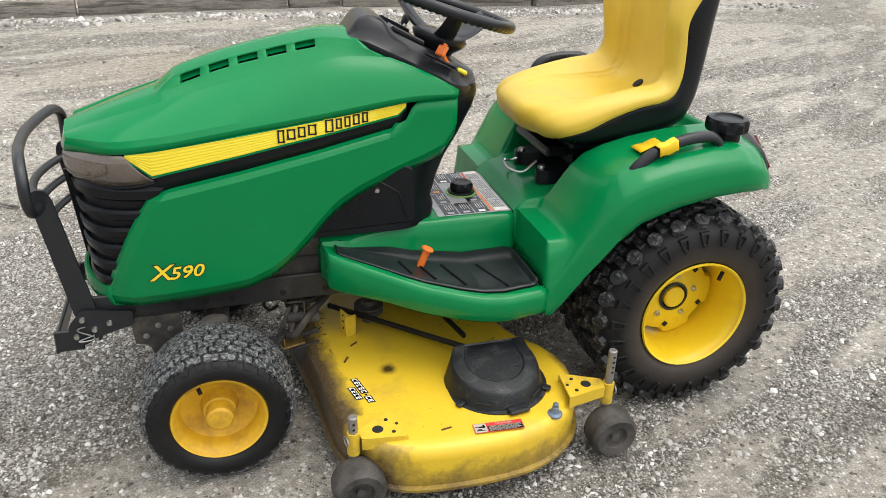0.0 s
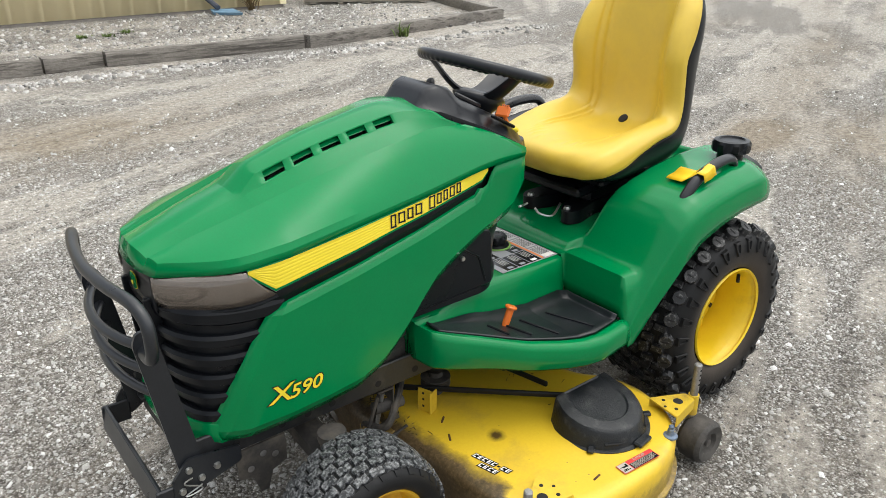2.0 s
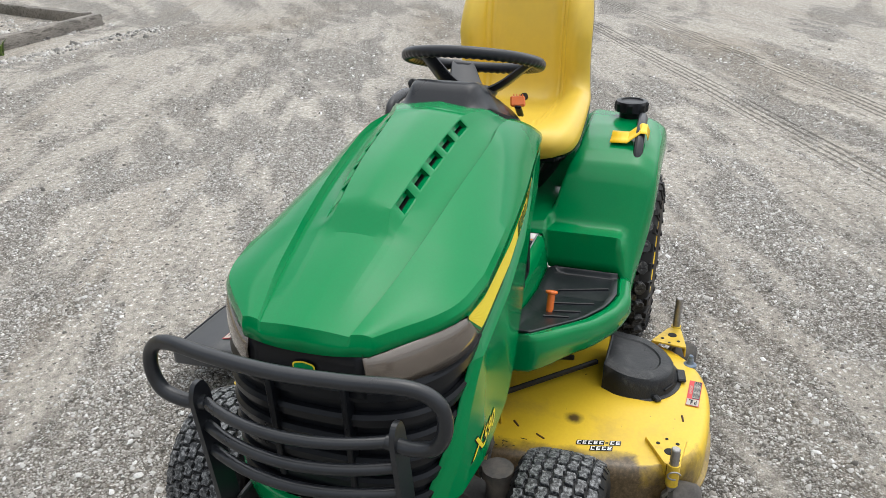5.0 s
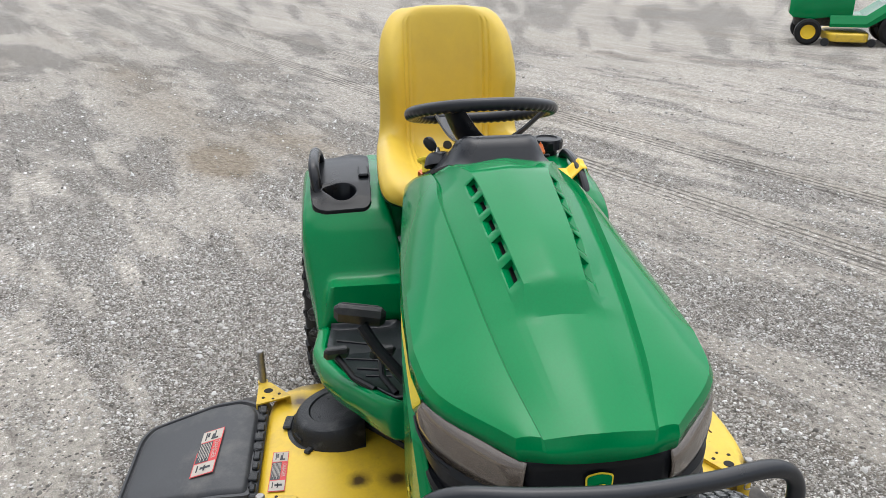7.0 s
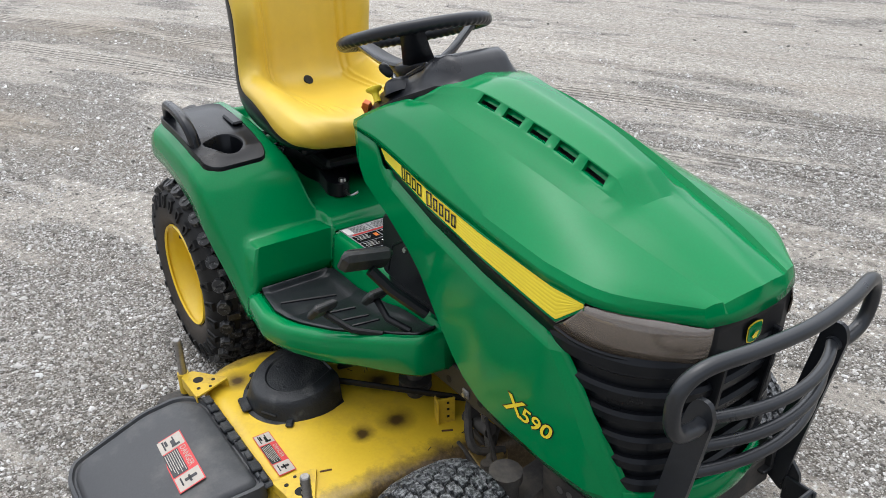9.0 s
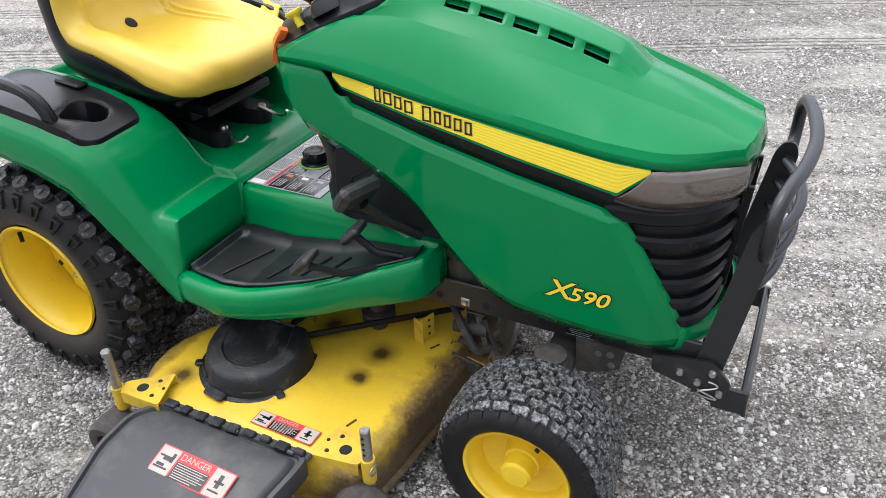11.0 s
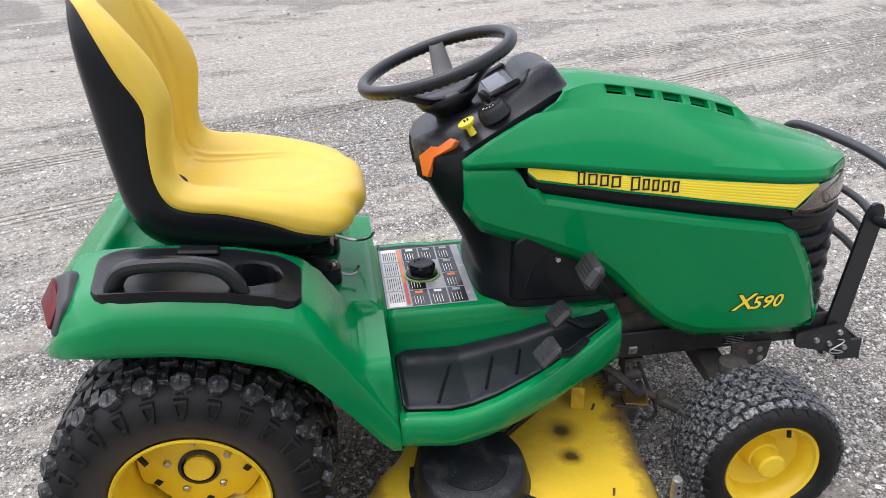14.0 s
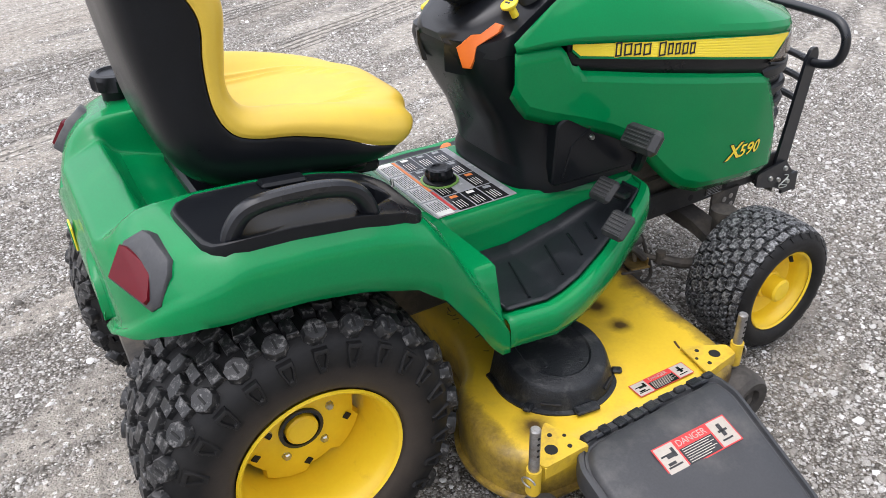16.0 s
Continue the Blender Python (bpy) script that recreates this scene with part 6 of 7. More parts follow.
# ---- frame, front axle, steering links, hitch
for side in (1, -1):
    g = Geo().box((1.20, side * 0.185, 0.380), (0.86, 0.012, 0.075), (0, 0, 0), 0.003)
    g.box((1.20, side * 0.172, 0.346), (0.86, 0.035, 0.008), None, 0.002)
    rail = part("frame_rail", g, RAIL, tractor, "dusty black steel frame rail")
    for x in (0.88, 1.0, 1.12, 1.26, 1.33, 1.40, 1.52):
        part("rail_hole", Geo().revolve([(0.0, 0.0072), (0.007 + 0.003 * (x in (1.0, 1.33)), 0.0072), (0.010, 0.0066)], (x, side * 0.185, 0.368), 12, side=side), HOLE, rail)
    g = Geo()
    poly = [(1.40, 0.345), (1.53, 0.345), (1.525, 0.265), (1.49, 0.255), (1.475, 0.205), (1.455, 0.205), (1.44, 0.255), (1.40, 0.27)]
    poly = poly if side > 0 else [(1.345, 0.355), (1.458, 0.355), (1.448, 0.298), (1.43, 0.285), (1.375, 0.262), (1.35, 0.262)]
    g.loft([[(x, side * 0.192, z) for x, z in poly], [(x, side * 0.199, z) for x, z in poly]])
    bracket = part("axle_bracket", g, FRAME, tractor, "grey steel bracket plate with holes", sharp=60)
    for x, z in ((1.43, 0.30), (1.46, 0.315), (1.495, 0.285)) if side > 0 else ((1.398, 0.325), (1.425, 0.330), (1.43, 0.302)):
        part("bracket_hole", Geo().revolve([(0.0, 0.0078), (0.007, 0.0078), (0.009, 0.0072)], (x, side * 0.193, z), 12, side=side), STEEL, bracket)
    g = Geo()
    g.tube([(1.317, side * 0.29, 0.194), (1.317, side * 0.40, 0.194)], 0.022, 14)
    g.tube([(1.315, side * 0.282, 0.155), (1.310, side * 0.275, 0.335)], 0.032, 14)
    g.tube([(1.31, side * 0.272, 0.33), (1.31, side * 0.272, 0.352)], 0.036, 14)
    g.tube(smooth_line([(1.31, side * 0.27, 0.20), (1.22, side * 0.25, 0.19), (1.16, side * 0.20, 0.20)], 4), 0.016, 10)
    part("steering_knuckle", g, FRAME, tractor, "dusty cast steering knuckle")
    g = Geo().tube([(1.16, side * 0.20, 0.20), (1.02, side * 0.04, 0.215)], 0.009, 8)
    g.tube([(1.16, side * 0.20, 0.188), (1.16, side * 0.20, 0.225)], 0.015, 10)
    part("tie_rod", g, FRAME, tractor, "dusty steel tie rod")
g = Geo()
rings = []
for y, z, h in ((-0.275, 0.245, 0.04), (-0.2, 0.27, 0.05), (-0.08, 0.285, 0.06), (0.08, 0.285, 0.06), (0.2, 0.27, 0.05), (0.275, 0.245, 0.04)):
    rings.append([(1.31 + a * 0.035, y, z + b * h / 2) for a, b in ((-1, -0.7), (-0.7, -1), (0.7, -1), (1, -0.7), (1, 0.7), (0.7, 1), (-0.7, 1), (-1, 0.7))])
g.loft(rings)
part("front_axle", g, FRAME, tractor, "dusty cast front axle")
g = Geo().box((1.10, 0, 0.42), (0.80, 0.33, 0.10), None, 0.02)
g.box((1.15, 0, 0.55), (0.55, 0.34, 0.22), None, 0.03)
part("engine_block", g, FRAME, tractor, "dark engine under the hood")
g = Geo().box((0.40, 0, 0.33), (0.72, 0.24, 0.16), None, 0.02)
g.tube([(-0.02, -0.25, 0.318), (-0.02, 0.25, 0.318)], 0.045, 16)
g.box((-0.05, 0, 0.37), (0.26, 0.26, 0.24), None, 0.03)
part("transaxle", g, FRAME, tractor, "dirty dark transaxle housing")
g = Geo()
poly = [(-0.10, 0.60), (-0.185, 0.595), (-0.205, 0.50), (-0.265, 0.40), (-0.27, 0.36), (-0.245, 0.345), (-0.18, 0.36), (-0.12, 0.42)]
for side in (1, -1):
    g = Geo().loft([[(x, side * 0.150, z) for x, z in poly], [(x, side * 0.158, z) for x, z in poly]])
    part("hitch_plate", g, STEEL_BLACK, tractor, "grey steel rear plate", sharp=60)
g = Geo().box((-0.225, 0, 0.365), (0.10, 0.31, 0.010), None, 0.003)
part("drawbar", g, FRAME, tractor, "grey steel drawbar plate")
for side in (1, -1):
    g = Geo()
    g.tube(smooth_line([(0.98, side * 0.10, 0.30), (1.05, side * 0.17, 0.27), (1.10, side * 0.19, 0.22), (1.13, side * 0.12, 0.20)], 5), 0.011, 8)
    part("lift_arm", g, FRAME, tractor, "dirty steel deck lift arms")
# hangers between the frame and the front of the deck
for side in (1, -1):
    link = part("draft_link", Geo().tube([(1.082, side * 0.150, 0.300), (1.109, side * 0.150, 0.186)], 0.0065, 10), STEEL, tractor, "dirty steel front hanger of the mower deck")
    g = Geo().box((1.104, side * 0.150, 0.181), (0.066, 0.075, 0.006), (0, 6, side * 8), 0.001)
    g.box((1.132, side * 0.150, 0.192), (0.005, 0.070, 0.026), (0, 0, side * 8), 0.001)
    part("link_plate", g, TARNISHED, link, "yellowed zinc plate")
    g = Geo().box((1.085, side * 0.150, 0.322), (0.050, 0.050, 0.005), None, 0.001)
    g.box((1.062, side * 0.150, 0.300), (0.004, 0.050, 0.045), None, 0.001)
    part("link_bracket", g, FRAME, link)
    g = Geo().box((1.060, side * 0.135, 0.165), (0.090, 0.012, 0.055), (0, 18, 0), 0.002)
    g.box((1.060, side * 0.185, 0.160), (0.080, 0.010, 0.045), (0, 14, 0), 0.002)
    part("link_ear", g, FRAME, link)
    g = Geo().tube(smooth_line([(1.103, side * 0.158, 0.300), (1.128, side * 0.160, 0.240), (1.160, side * 0.162, 0.160), (1.165, side * 0.165, 0.125), (1.145, side * 0.166, 0.108), (1.120, side * 0.166, 0.122)], 5), 0.0055, 8)
    part("lift_hook", g, FRAME, link, "bent steel rod with a hook")
    g = Geo().revolve([(0.0, 0.016), (0.009, 0.016), (0.011, 0.012), (0.011, 0.006), (0.016, 0.005), (0.016, 0.0)], (1.165, side * 0.195, 0.187), 6, side=side)
    part("link_nut", g, CHROME, link)
    g = Geo().tube([(1.02, side * 0.150, 0.252), (1.112, side * 0.150, 0.262)], 0.018, 12)
    part("link_roller", g, DUSTY, link)
nut = part("frame_bolt", Geo().box((1.069, -0.193, 0.366), (0.024, 0.006, 0.022), None, 0.002), STEEL, tractor, "square zinc plate with a bolt")
part("bolt_head", Geo().revolve([(0.0, 0.006), (0.006, 0.006), (0.008, 0.0)], (1.069, -0.196, 0.366), 6, side=-1), CHROME, nut)
plate = part("data_plate", Geo().box((1.352, -0.1925, 0.366), (0.066, 0.0018, 0.022), None, 0.0005), BLACKPRINT, tractor, "small black data plate with worn print")
for z, w in ((0.3765, 0.064), (0.3555, 0.064), (0.371, 0.050), (0.366, 0.054), (0.361, 0.044)):
    part("plate_line", Geo().box((1.352, -0.1937, z), (w, 0.0008, 0.0011), None, 0.0002), GREYPRINT, plate)
g = Geo()
g.tube([(1.06, 0.06, 0.37), (1.06, 0.06, 0.30)], 0.05, 20)
g.tube([(1.06, 0.06, 0.30), (1.06, 0.06, 0.285)], 0.07, 24)
part("clutch_pulley", g, FRAME, tractor, "dark drive pulley")

# ---- brush guard
guard = part("brush_guard", Geo().tube(smooth_line([(1.700, 0.180, 0.700), (1.702, 0.225, 0.697), (1.704, 0.270, 0.712), (1.706, 0.289, 0.752), (1.708, 0.281, 0.800), (1.718, 0.235, 0.828), (1.738, 0.13, 0.832),
                                              (1.748, 0.0, 0.832), (1.738, -0.13, 0.832), (1.718, -0.235, 0.828), (1.708, -0.281, 0.800), (1.706, -0.289, 0.752), (1.704, -0.270, 0.712), (1.702, -0.225, 0.697), (1.700, -0.180, 0.700)], 6), 0.0135, 14),
             STEEL_BLACK, tractor, "black tubular steel brush guard")
for z, x, bow in ((0.700, 1.694, 0.050), (0.640, 1.688, 0.050), (0.578, 1.680, 0.046)):
    pts = [(x + bow * (1 - (y / 0.195) ** 2), y, z) for y in np.linspace(-0.195, 0.195, 17)]
    part("guard_bar", Geo().tube(pts, 0.0110, 12), STEEL_BLACK, guard)
for side in (1, -1):
    poly = rounded([(1.602, 0.352), (1.654, 0.322), (1.722, 0.715), (1.712, 0.742), (1.688, 0.742), (1.672, 0.715)], 0.015)
    g = Geo().loft([[(x, side * 0.193, z) for x, z in poly], [(x, side * 0.203, z) for x, z in poly]])
    plate = part("guard_plate", g, STEEL_BLACK, guard, "flat black guard upright", sharp=50)
    poly = rounded([(1.52, 0.378), (1.645, 0.396), (1.682, 0.350), (1.682, 0.294), (1.645, 0.288), (1.61, 0.310), (1.52, 0.335)], 0.01)
    g = Geo().loft([[(x, side * 0.205, z) for x, z in poly], [(x, side * 0.213, z) for x, z in poly]])
    part("guard_bracket", g, STEEL_BLACK, guard, "black steel mounting bracket", sharp=50)
    for x, z in ((1.645, 0.368), (1.618, 0.335), (1.664, 0.318), (1.580, 0.350)):
        part("guard_bolt", Geo().revolve([(0.0, 0.007), (0.007, 0.007), (0.009, 0.0)], (x, side * 0.213, z), 8, side=side), CHROME, guard)
    g = Geo().tube([(1.640 + 0.020 * math.sin(2 * a), side * 0.219, 0.332 + 0.016 * math.cos(a) - 0.004 * a) for a in np.linspace(0, 5.5, 26)], 0.0018, 6)
    part("hitch_pin_clip", g, CHROME, guard, "thin wire clip")
part("guard_crossbar", Geo().box((1.714, 0, 0.302), (0.010, 0.42, 0.070), (0, -8, 0), 0.003), STEEL_BLACK, guard, "flat black front cross plate")
for side in (1, -1):
    part("guard_foot", Geo().box((1.686, side * 0.205, 0.304), (0.070, 0.010, 0.064), (0, 0, 0), 0.003), STEEL_BLACK, guard)
    g = Geo().box((1.61, side * 0.105, 0.330), (0.010, 0.20, 0.075), None, 0.003)
    part("front_plate", g, FRAME, tractor, "dark steel front plate")

# the hoop leans back and in a little
bpy.context.view_layer.update()
for ob in [guard] + list(guard.children):
    for v in ob.data.vertices:
        h = min(1.25, max(0.0, (v.co.z - 0.30) / 0.41))
        v.co.x += (-0.015 + 0.006 * v.co.y) * h
        v.co.y *= 1 - 0.025 * h
        v.co.z -= 0.012 * h

# ---- mower deck
outline = [(1.098, 0.0), (1.075, 0.16), (1.050, 0.33), (1.040, 0.47), (1.018, 0.58), (0.955, 0.675), (0.86, 0.722), (0.70, 0.735), (0.56, 0.722), (0.455, 0.675), (0.385, 0.600), (0.352, 0.50), (0.352, 0.42), (0.385, 0.34),
           (0.43, 0.28), (0.47, 0.16), (0.47, 0.0), (0.47, -0.16), (0.43, -0.27), (0.38, -0.33), (0.338, -0.41), (0.332, -0.50), (0.360, -0.575), (0.42, -0.620), (0.60, -0.635), (0.90, -0.632), (1.00, -0.61), (1.03, -0.50), (1.045, -0.35), (1.075, -0.16)]
poly = [(p.x, p.y) for p in smooth_line([(x, y, 0) for x, y in outline], 4, True)]


def deck_top(x, y):
    z = 0.186
    for cx, cy in ((0.68, 0.47), (0.72, 0.0), (0.70, -0.42)):
        z += 0.010 * math.exp(-(((x - cx) / 0.13) ** 2 + ((y - cy) / 0.13) ** 2) * 1.2)
    return z


g = Geo()
rings = []
for k, z in ((-0.012, 0.062), (-0.012, 0.070), (0.0, 0.073), (0.0, 0.150)):
    rings.append([(x, y, z) for x, y in shrink(poly, k)])
for a in (20, 45, 70, 90):
    k = 0.026 * (1 - math.cos(radians(a)))
    rings.append([(x, y, 0.150 + 0.034 * math.sin(radians(a))) for x, y in shrink(poly, k)])
inner = shrink(poly, 0.026)
for t in (0.04, 0.08, 0.12, 0.2, 0.3, 0.4, 0.6, 0.8, 0.95):
    rings.append([((1 - t) * x + t * 0.70, (1 - t) * y + t * (0.02 + 0.55 * y), deck_top((1 - t) * x + t * 0.70, (1 - t) * y + t * (0.02 + 0.55 * y)) ) for x, y in inner])
g.loft(rings, cap0=False)
deck = part("mower_deck", g, DECK, tractor, "worn yellow steel mower deck with dirty edges", sharp=40)
# how heavily each spot of the deck is soiled: caked front edge and corners, scuffed skirt
soil = deck.data.attributes.new("soil", "FLOAT", "POINT")
levels = []
for v in deck.data.vertices:
    x, y, z = v.co
    edge = 1 - step(0.005, 0.115, 1.10 - 0.055 * (abs(y) / 0.47) ** 1.1 - x) if abs(y) < 0.56 else 0.0
    low = 1 - step(0.075, 0.175, z)
    front = step(0.80, 1.0, x)
    levels.append(min(1.0, max(0.95 * edge * (1 - 0.35 * step(0.25, 0.5, -y)), front * (0.55 + 0.6 * low) * (z < 0.183), 0.55 * low, 0.55 * (1 - step(0.0, 0.05, x - 0.36)) * (z > 0.1))))
soil.data.foreach_set("value", levels)
# belt covers: a flat plate that slopes down from a straight inner edge, a round outer wall and a rim with tabs
for side in (1, -1):
    cx, cy, rad = (0.590, 0.500, 0.138) if side > 0 else (0.598, -0.412, 0.142)
    arc = [radians(a) for a in np.linspace(-16, 196, 25)]
    straight = -0.075

    def ring_at(r, z_in, z_out, pull=0.0):
        ring = []
        for a in arc:
            x, d = r * math.cos(a), max(straight + pull, r * math.sin(a))
            t = (d - straight) / (rad - straight)
            ring.append((cx + x, cy + side * d, z_in + (z_out - z_in) * t))
        for q in (-0.97, -0.45, 0.0, 0.45, 0.82):
            ring.append((cx + r * 0.97 * q, cy + side * (straight + pull), z_in))
        return ring

    g = Geo()
    g.loft([ring_at(rad + 0.010, 0.184, 0.184), ring_at(rad + 0.010, 0.192, 0.190), ring_at(rad - 0.001, 0.194, 0.192), ring_at(rad - 0.004, 0.205, 0.200), ring_at(rad - 0.010, 0.232, 0.213),
            ring_at(rad - 0.016, 0.258, 0.226), ring_at(rad - 0.021, 0.267, 0.231), ring_at(rad - 0.030, 0.271, 0.234, 0.002), ring_at(rad - 0.055, 0.272, 0.236, 0.004), ring_at(rad - 0.060, 0.268, 0.232, 0.008), ring_at(rad - 0.090, 0.266, 0.231, 0.03)], cap0=False)
    cover = part("belt_cover", g, COVER, deck, "scuffed black plastic belt cover with a sloping top", sharp=28)
    for a, wide in ((98, 0.060), (35, 0.020), (150, 0.020)):
        c_, s_ = math.cos(radians(a)), math.sin(radians(a))
        g = Geo().box((cx + (rad + 0.008) * c_, cy + side * (rad + 0.008) * s_, 0.196), (0.026, wide, 0.012), (0, 0, side * a), 0.004)
        part("cover_tab", g, COVER, cover)
    for a in (60, 130):
        c_, s_ = math.cos(radians(a)), math.sin(radians(a))
        part("cover_slot", Geo().box((cx + (rad - 0.005) * c_, cy + side * (rad - 0.005) * s_, 0.206), (0.006, 0.048, 0.007), (0, 0, side * a), 0.002), HOLE, cover)
    for q, d in ((-0.05, 0.03), (0.035, 0.055), (0.0, 0.085)):
        z = 0.2655 - 0.034 * (d - straight) / (rad - straight) - 0.003
        part("cover_screw", Geo().revolve([(0.0, 0.004), (0.005, 0.004), (0.008, 0.002), (0.012, 0.0015), (0.013, 0.0)], (cx + q, cy + side * d, z), 12, "z"), COVER, cover)
# belt and idler pulleys
g = Geo()
for a, b in (((0.98, 0.06), (0.62, 0.40)), ((1.00, -0.05), (0.64, -0.36)), ((0.62, 0.33), (0.70, -0.02)), ((0.62, -0.30), (0.70, 0.02))):
    d = Vector((b[0] - a[0], b[1] - a[1], 0))
    g.box(((a[0] + b[0]) / 2, (a[1] + b[1]) / 2, 0.232), (d.length, 0.012, 0.016), (0, 0, math.degrees(math.atan2(d.y, d.x))), 0.003)
part("drive_belt", g, RUBBER, deck, "black rubber drive belt")
for cx, cy, r in ((0.72, 0.0, 0.075), (0.86, 0.10, 0.045), (0.80, -0.16, 0.045)):
    part("pulley", Geo().revolve([(0.0, 0.075), (0.02, 0.075), (0.022, 0.06), (r, 0.058), (r, 0.052), (r * 0.9, 0.045), (r, 0.038), (r, 0.032), (r * 0.5, 0.030), (r * 0.5, 0.0)], (cx, cy, 0.185), 28, "z"), FRAME, deck, "dirty steel pulley")
# hanger tabs
for side in (1, -1):
    g = Geo().box((0.945, side * 0.160, 0.222), (0.006, 0.045, 0.078), (0, 0, side * 20), 0.0015)
    g.box((0.930, side * 0.180, 0.222), (0.035, 0.005, 0.070), (0, 0, side * 20), 0.0015)
    part("hanger_tab", g, YELLOW, deck, "yellow bracket tab with holes")
    for z in (0.205, 0.228, 0.248):
        part("tab_hole", Geo().box((0.949, side * 0.158, z), (0.002, 0.007, 0.007), (0, 0, side * 20), 0.0005), HOLE, deck)
# corner brackets with height pins and gauge wheels
for cx, cy, px, py, zt, top in ((0.880, 0.622, 1.005, 0.648, 0.194, 0.262), (0.420, 0.598, 0.298, 0.614, 0.208, 0.318), (0.895, -0.572, 1.022, -0.596, 0.194, 0.300), (0.488, -0.606, 0.360, -0.652, 0.210, 0.325)):
    d = Vector((px - cx, py - cy, 0)).normalized()
    e = Vector((-d.y, d.x, 0))
    tip, root = Vector((px, py, 0)) - d * 0.016, Vector((px, py, 0)) - d * 0.125
    tri_pts = [tip - e * 0.018, tip + e * 0.018, root + e * 0.055, root - e * 0.055]
    g = Geo()
    pl = rounded([(q.x, q.y) for q in tri_pts], 0.008, 2)
    area = sum(pl[i - 1][0] * pl[i][1] - pl[i][0] * pl[i - 1][1] for i in range(len(pl)))
    pl = pl if area > 0 else pl[::-1]
    g.loft([[(x, y, z) for x, y in pl] for z in (zt, zt + 0.005)])
    for s in (1, -1):
        a, b = tip + e * 0.016 * s, root + e * 0.053 * s
        mid, dd = (a + b) / 2, b - a
        g.box((mid.x, mid.y, zt - 0.014), (dd.length, 0.004, 0.032), (0, 0, math.degrees(math.atan2(dd.y, dd.x))), 0.001)
    bracket = part("pin_bracket", g, YELLOW, deck, "yellow folded steel corner bracket", sharp=40)
    for q, s, r in ((0.45, 0, 0.013), (0.75, 0.5, 0.005), (0.75, -0.5, 0.005), (0.92, 0.0, 0.004)):
        h = tip.lerp(root, q) + e * 0.05 * s
        part("bracket_hole", Geo().revolve([(0.0, 0.0062), (r, 0.0062), (r * 1.15, 0.0045)], (h.x, h.y, zt), 14, "z"), HOLE, deck)
    g = Geo().tube([(px, py, 0.13), (px, py, top - 0.003), (px, py, top)], [0.0115, 0.0115, 0.009], 14)
    part("height_pin", g, STEEL, deck, "grey steel height pin with holes")
    for k in range(4):
        part("pin_hole", Geo().tube([(px, py - 0.0119, top - 0.018 - 0.016 * k), (px, py + 0.0119, top - 0.018 - 0.016 * k)], 0.0035, 8), HOLE, deck)
    g = Geo().tube([(px, py, 0.150), (px, py, 0.214)], 0.016, 14)
    part("pin_sleeve", g, YELLOW, deck, "dirty yellow sleeve")
    g = Geo().tube([(px + d.x * 0.018 + 0.016 * math.cos(a) * e.x, py + d.y * 0.018 + 0.016 * math.cos(a) * e.y, 0.190 + 0.012 * math.sin(a)) for a in np.linspace(0.3, 5.0, 16)], 0.0022, 6)
    part("pin_clip", g, STEEL, deck, "bent wire retaining clip")
    out = 1 if cy > 0 else -1
    wx, wy = px - 0.005, py + out * 0.035
    rr = 0.066
    part("gauge_wheel", Geo().revolve([(0.0, -0.030), (0.030, -0.034), (rr - 0.010, -0.040), (rr, -0.028), (rr + 0.002, 0.0), (rr, 0.028), (rr - 0.010, 0.040), (0.034, 0.036), (0.030, 0.022), (0.012, 0.022), (0.011, 0.034), (0.0, 0.034)], (wx, wy, 0.076), 36, side=out), DUSTY, deck, "dusty black gauge wheel")
    g = Geo().tube([(px, py, 0.175), (px, py, 0.130), (wx - 0.0, wy - out * 0.046, 0.110), (wx, wy - out * 0.046, 0.076)], 0.011, 8)
    part("wheel_fork", g, STEEL, deck, "dirty steel wheel arm")
# wash port, bolts, slots
g = Geo().revolve([(0.020, 0.0), (0.020, 0.005), (0.016, 0.008), (0.013, 0.009), (0.010, 0.014), (0.009, 0.024), (0.007, 0.026), (0.0075, 0.034), (0.005, 0.037), (0.0, 0.037)], (0.477, 0.668, 0.180), 18, "z")
part("wash_port", g, PORT, deck, "grey blue hose fitting")
for x, y, a in ((0.66, 0.60, 20), (0.965, 0.30, 60), (0.93, 0.225, 40), (0.92, -0.50, 70), (0.975, -0.18, 60), (0.77, 0.66, 10)):
    part("deck_slot", Geo().box((x, y, 0.186), (0.030, 0.006, 0.006), (0, 0, a), 0.002), RUST, deck)


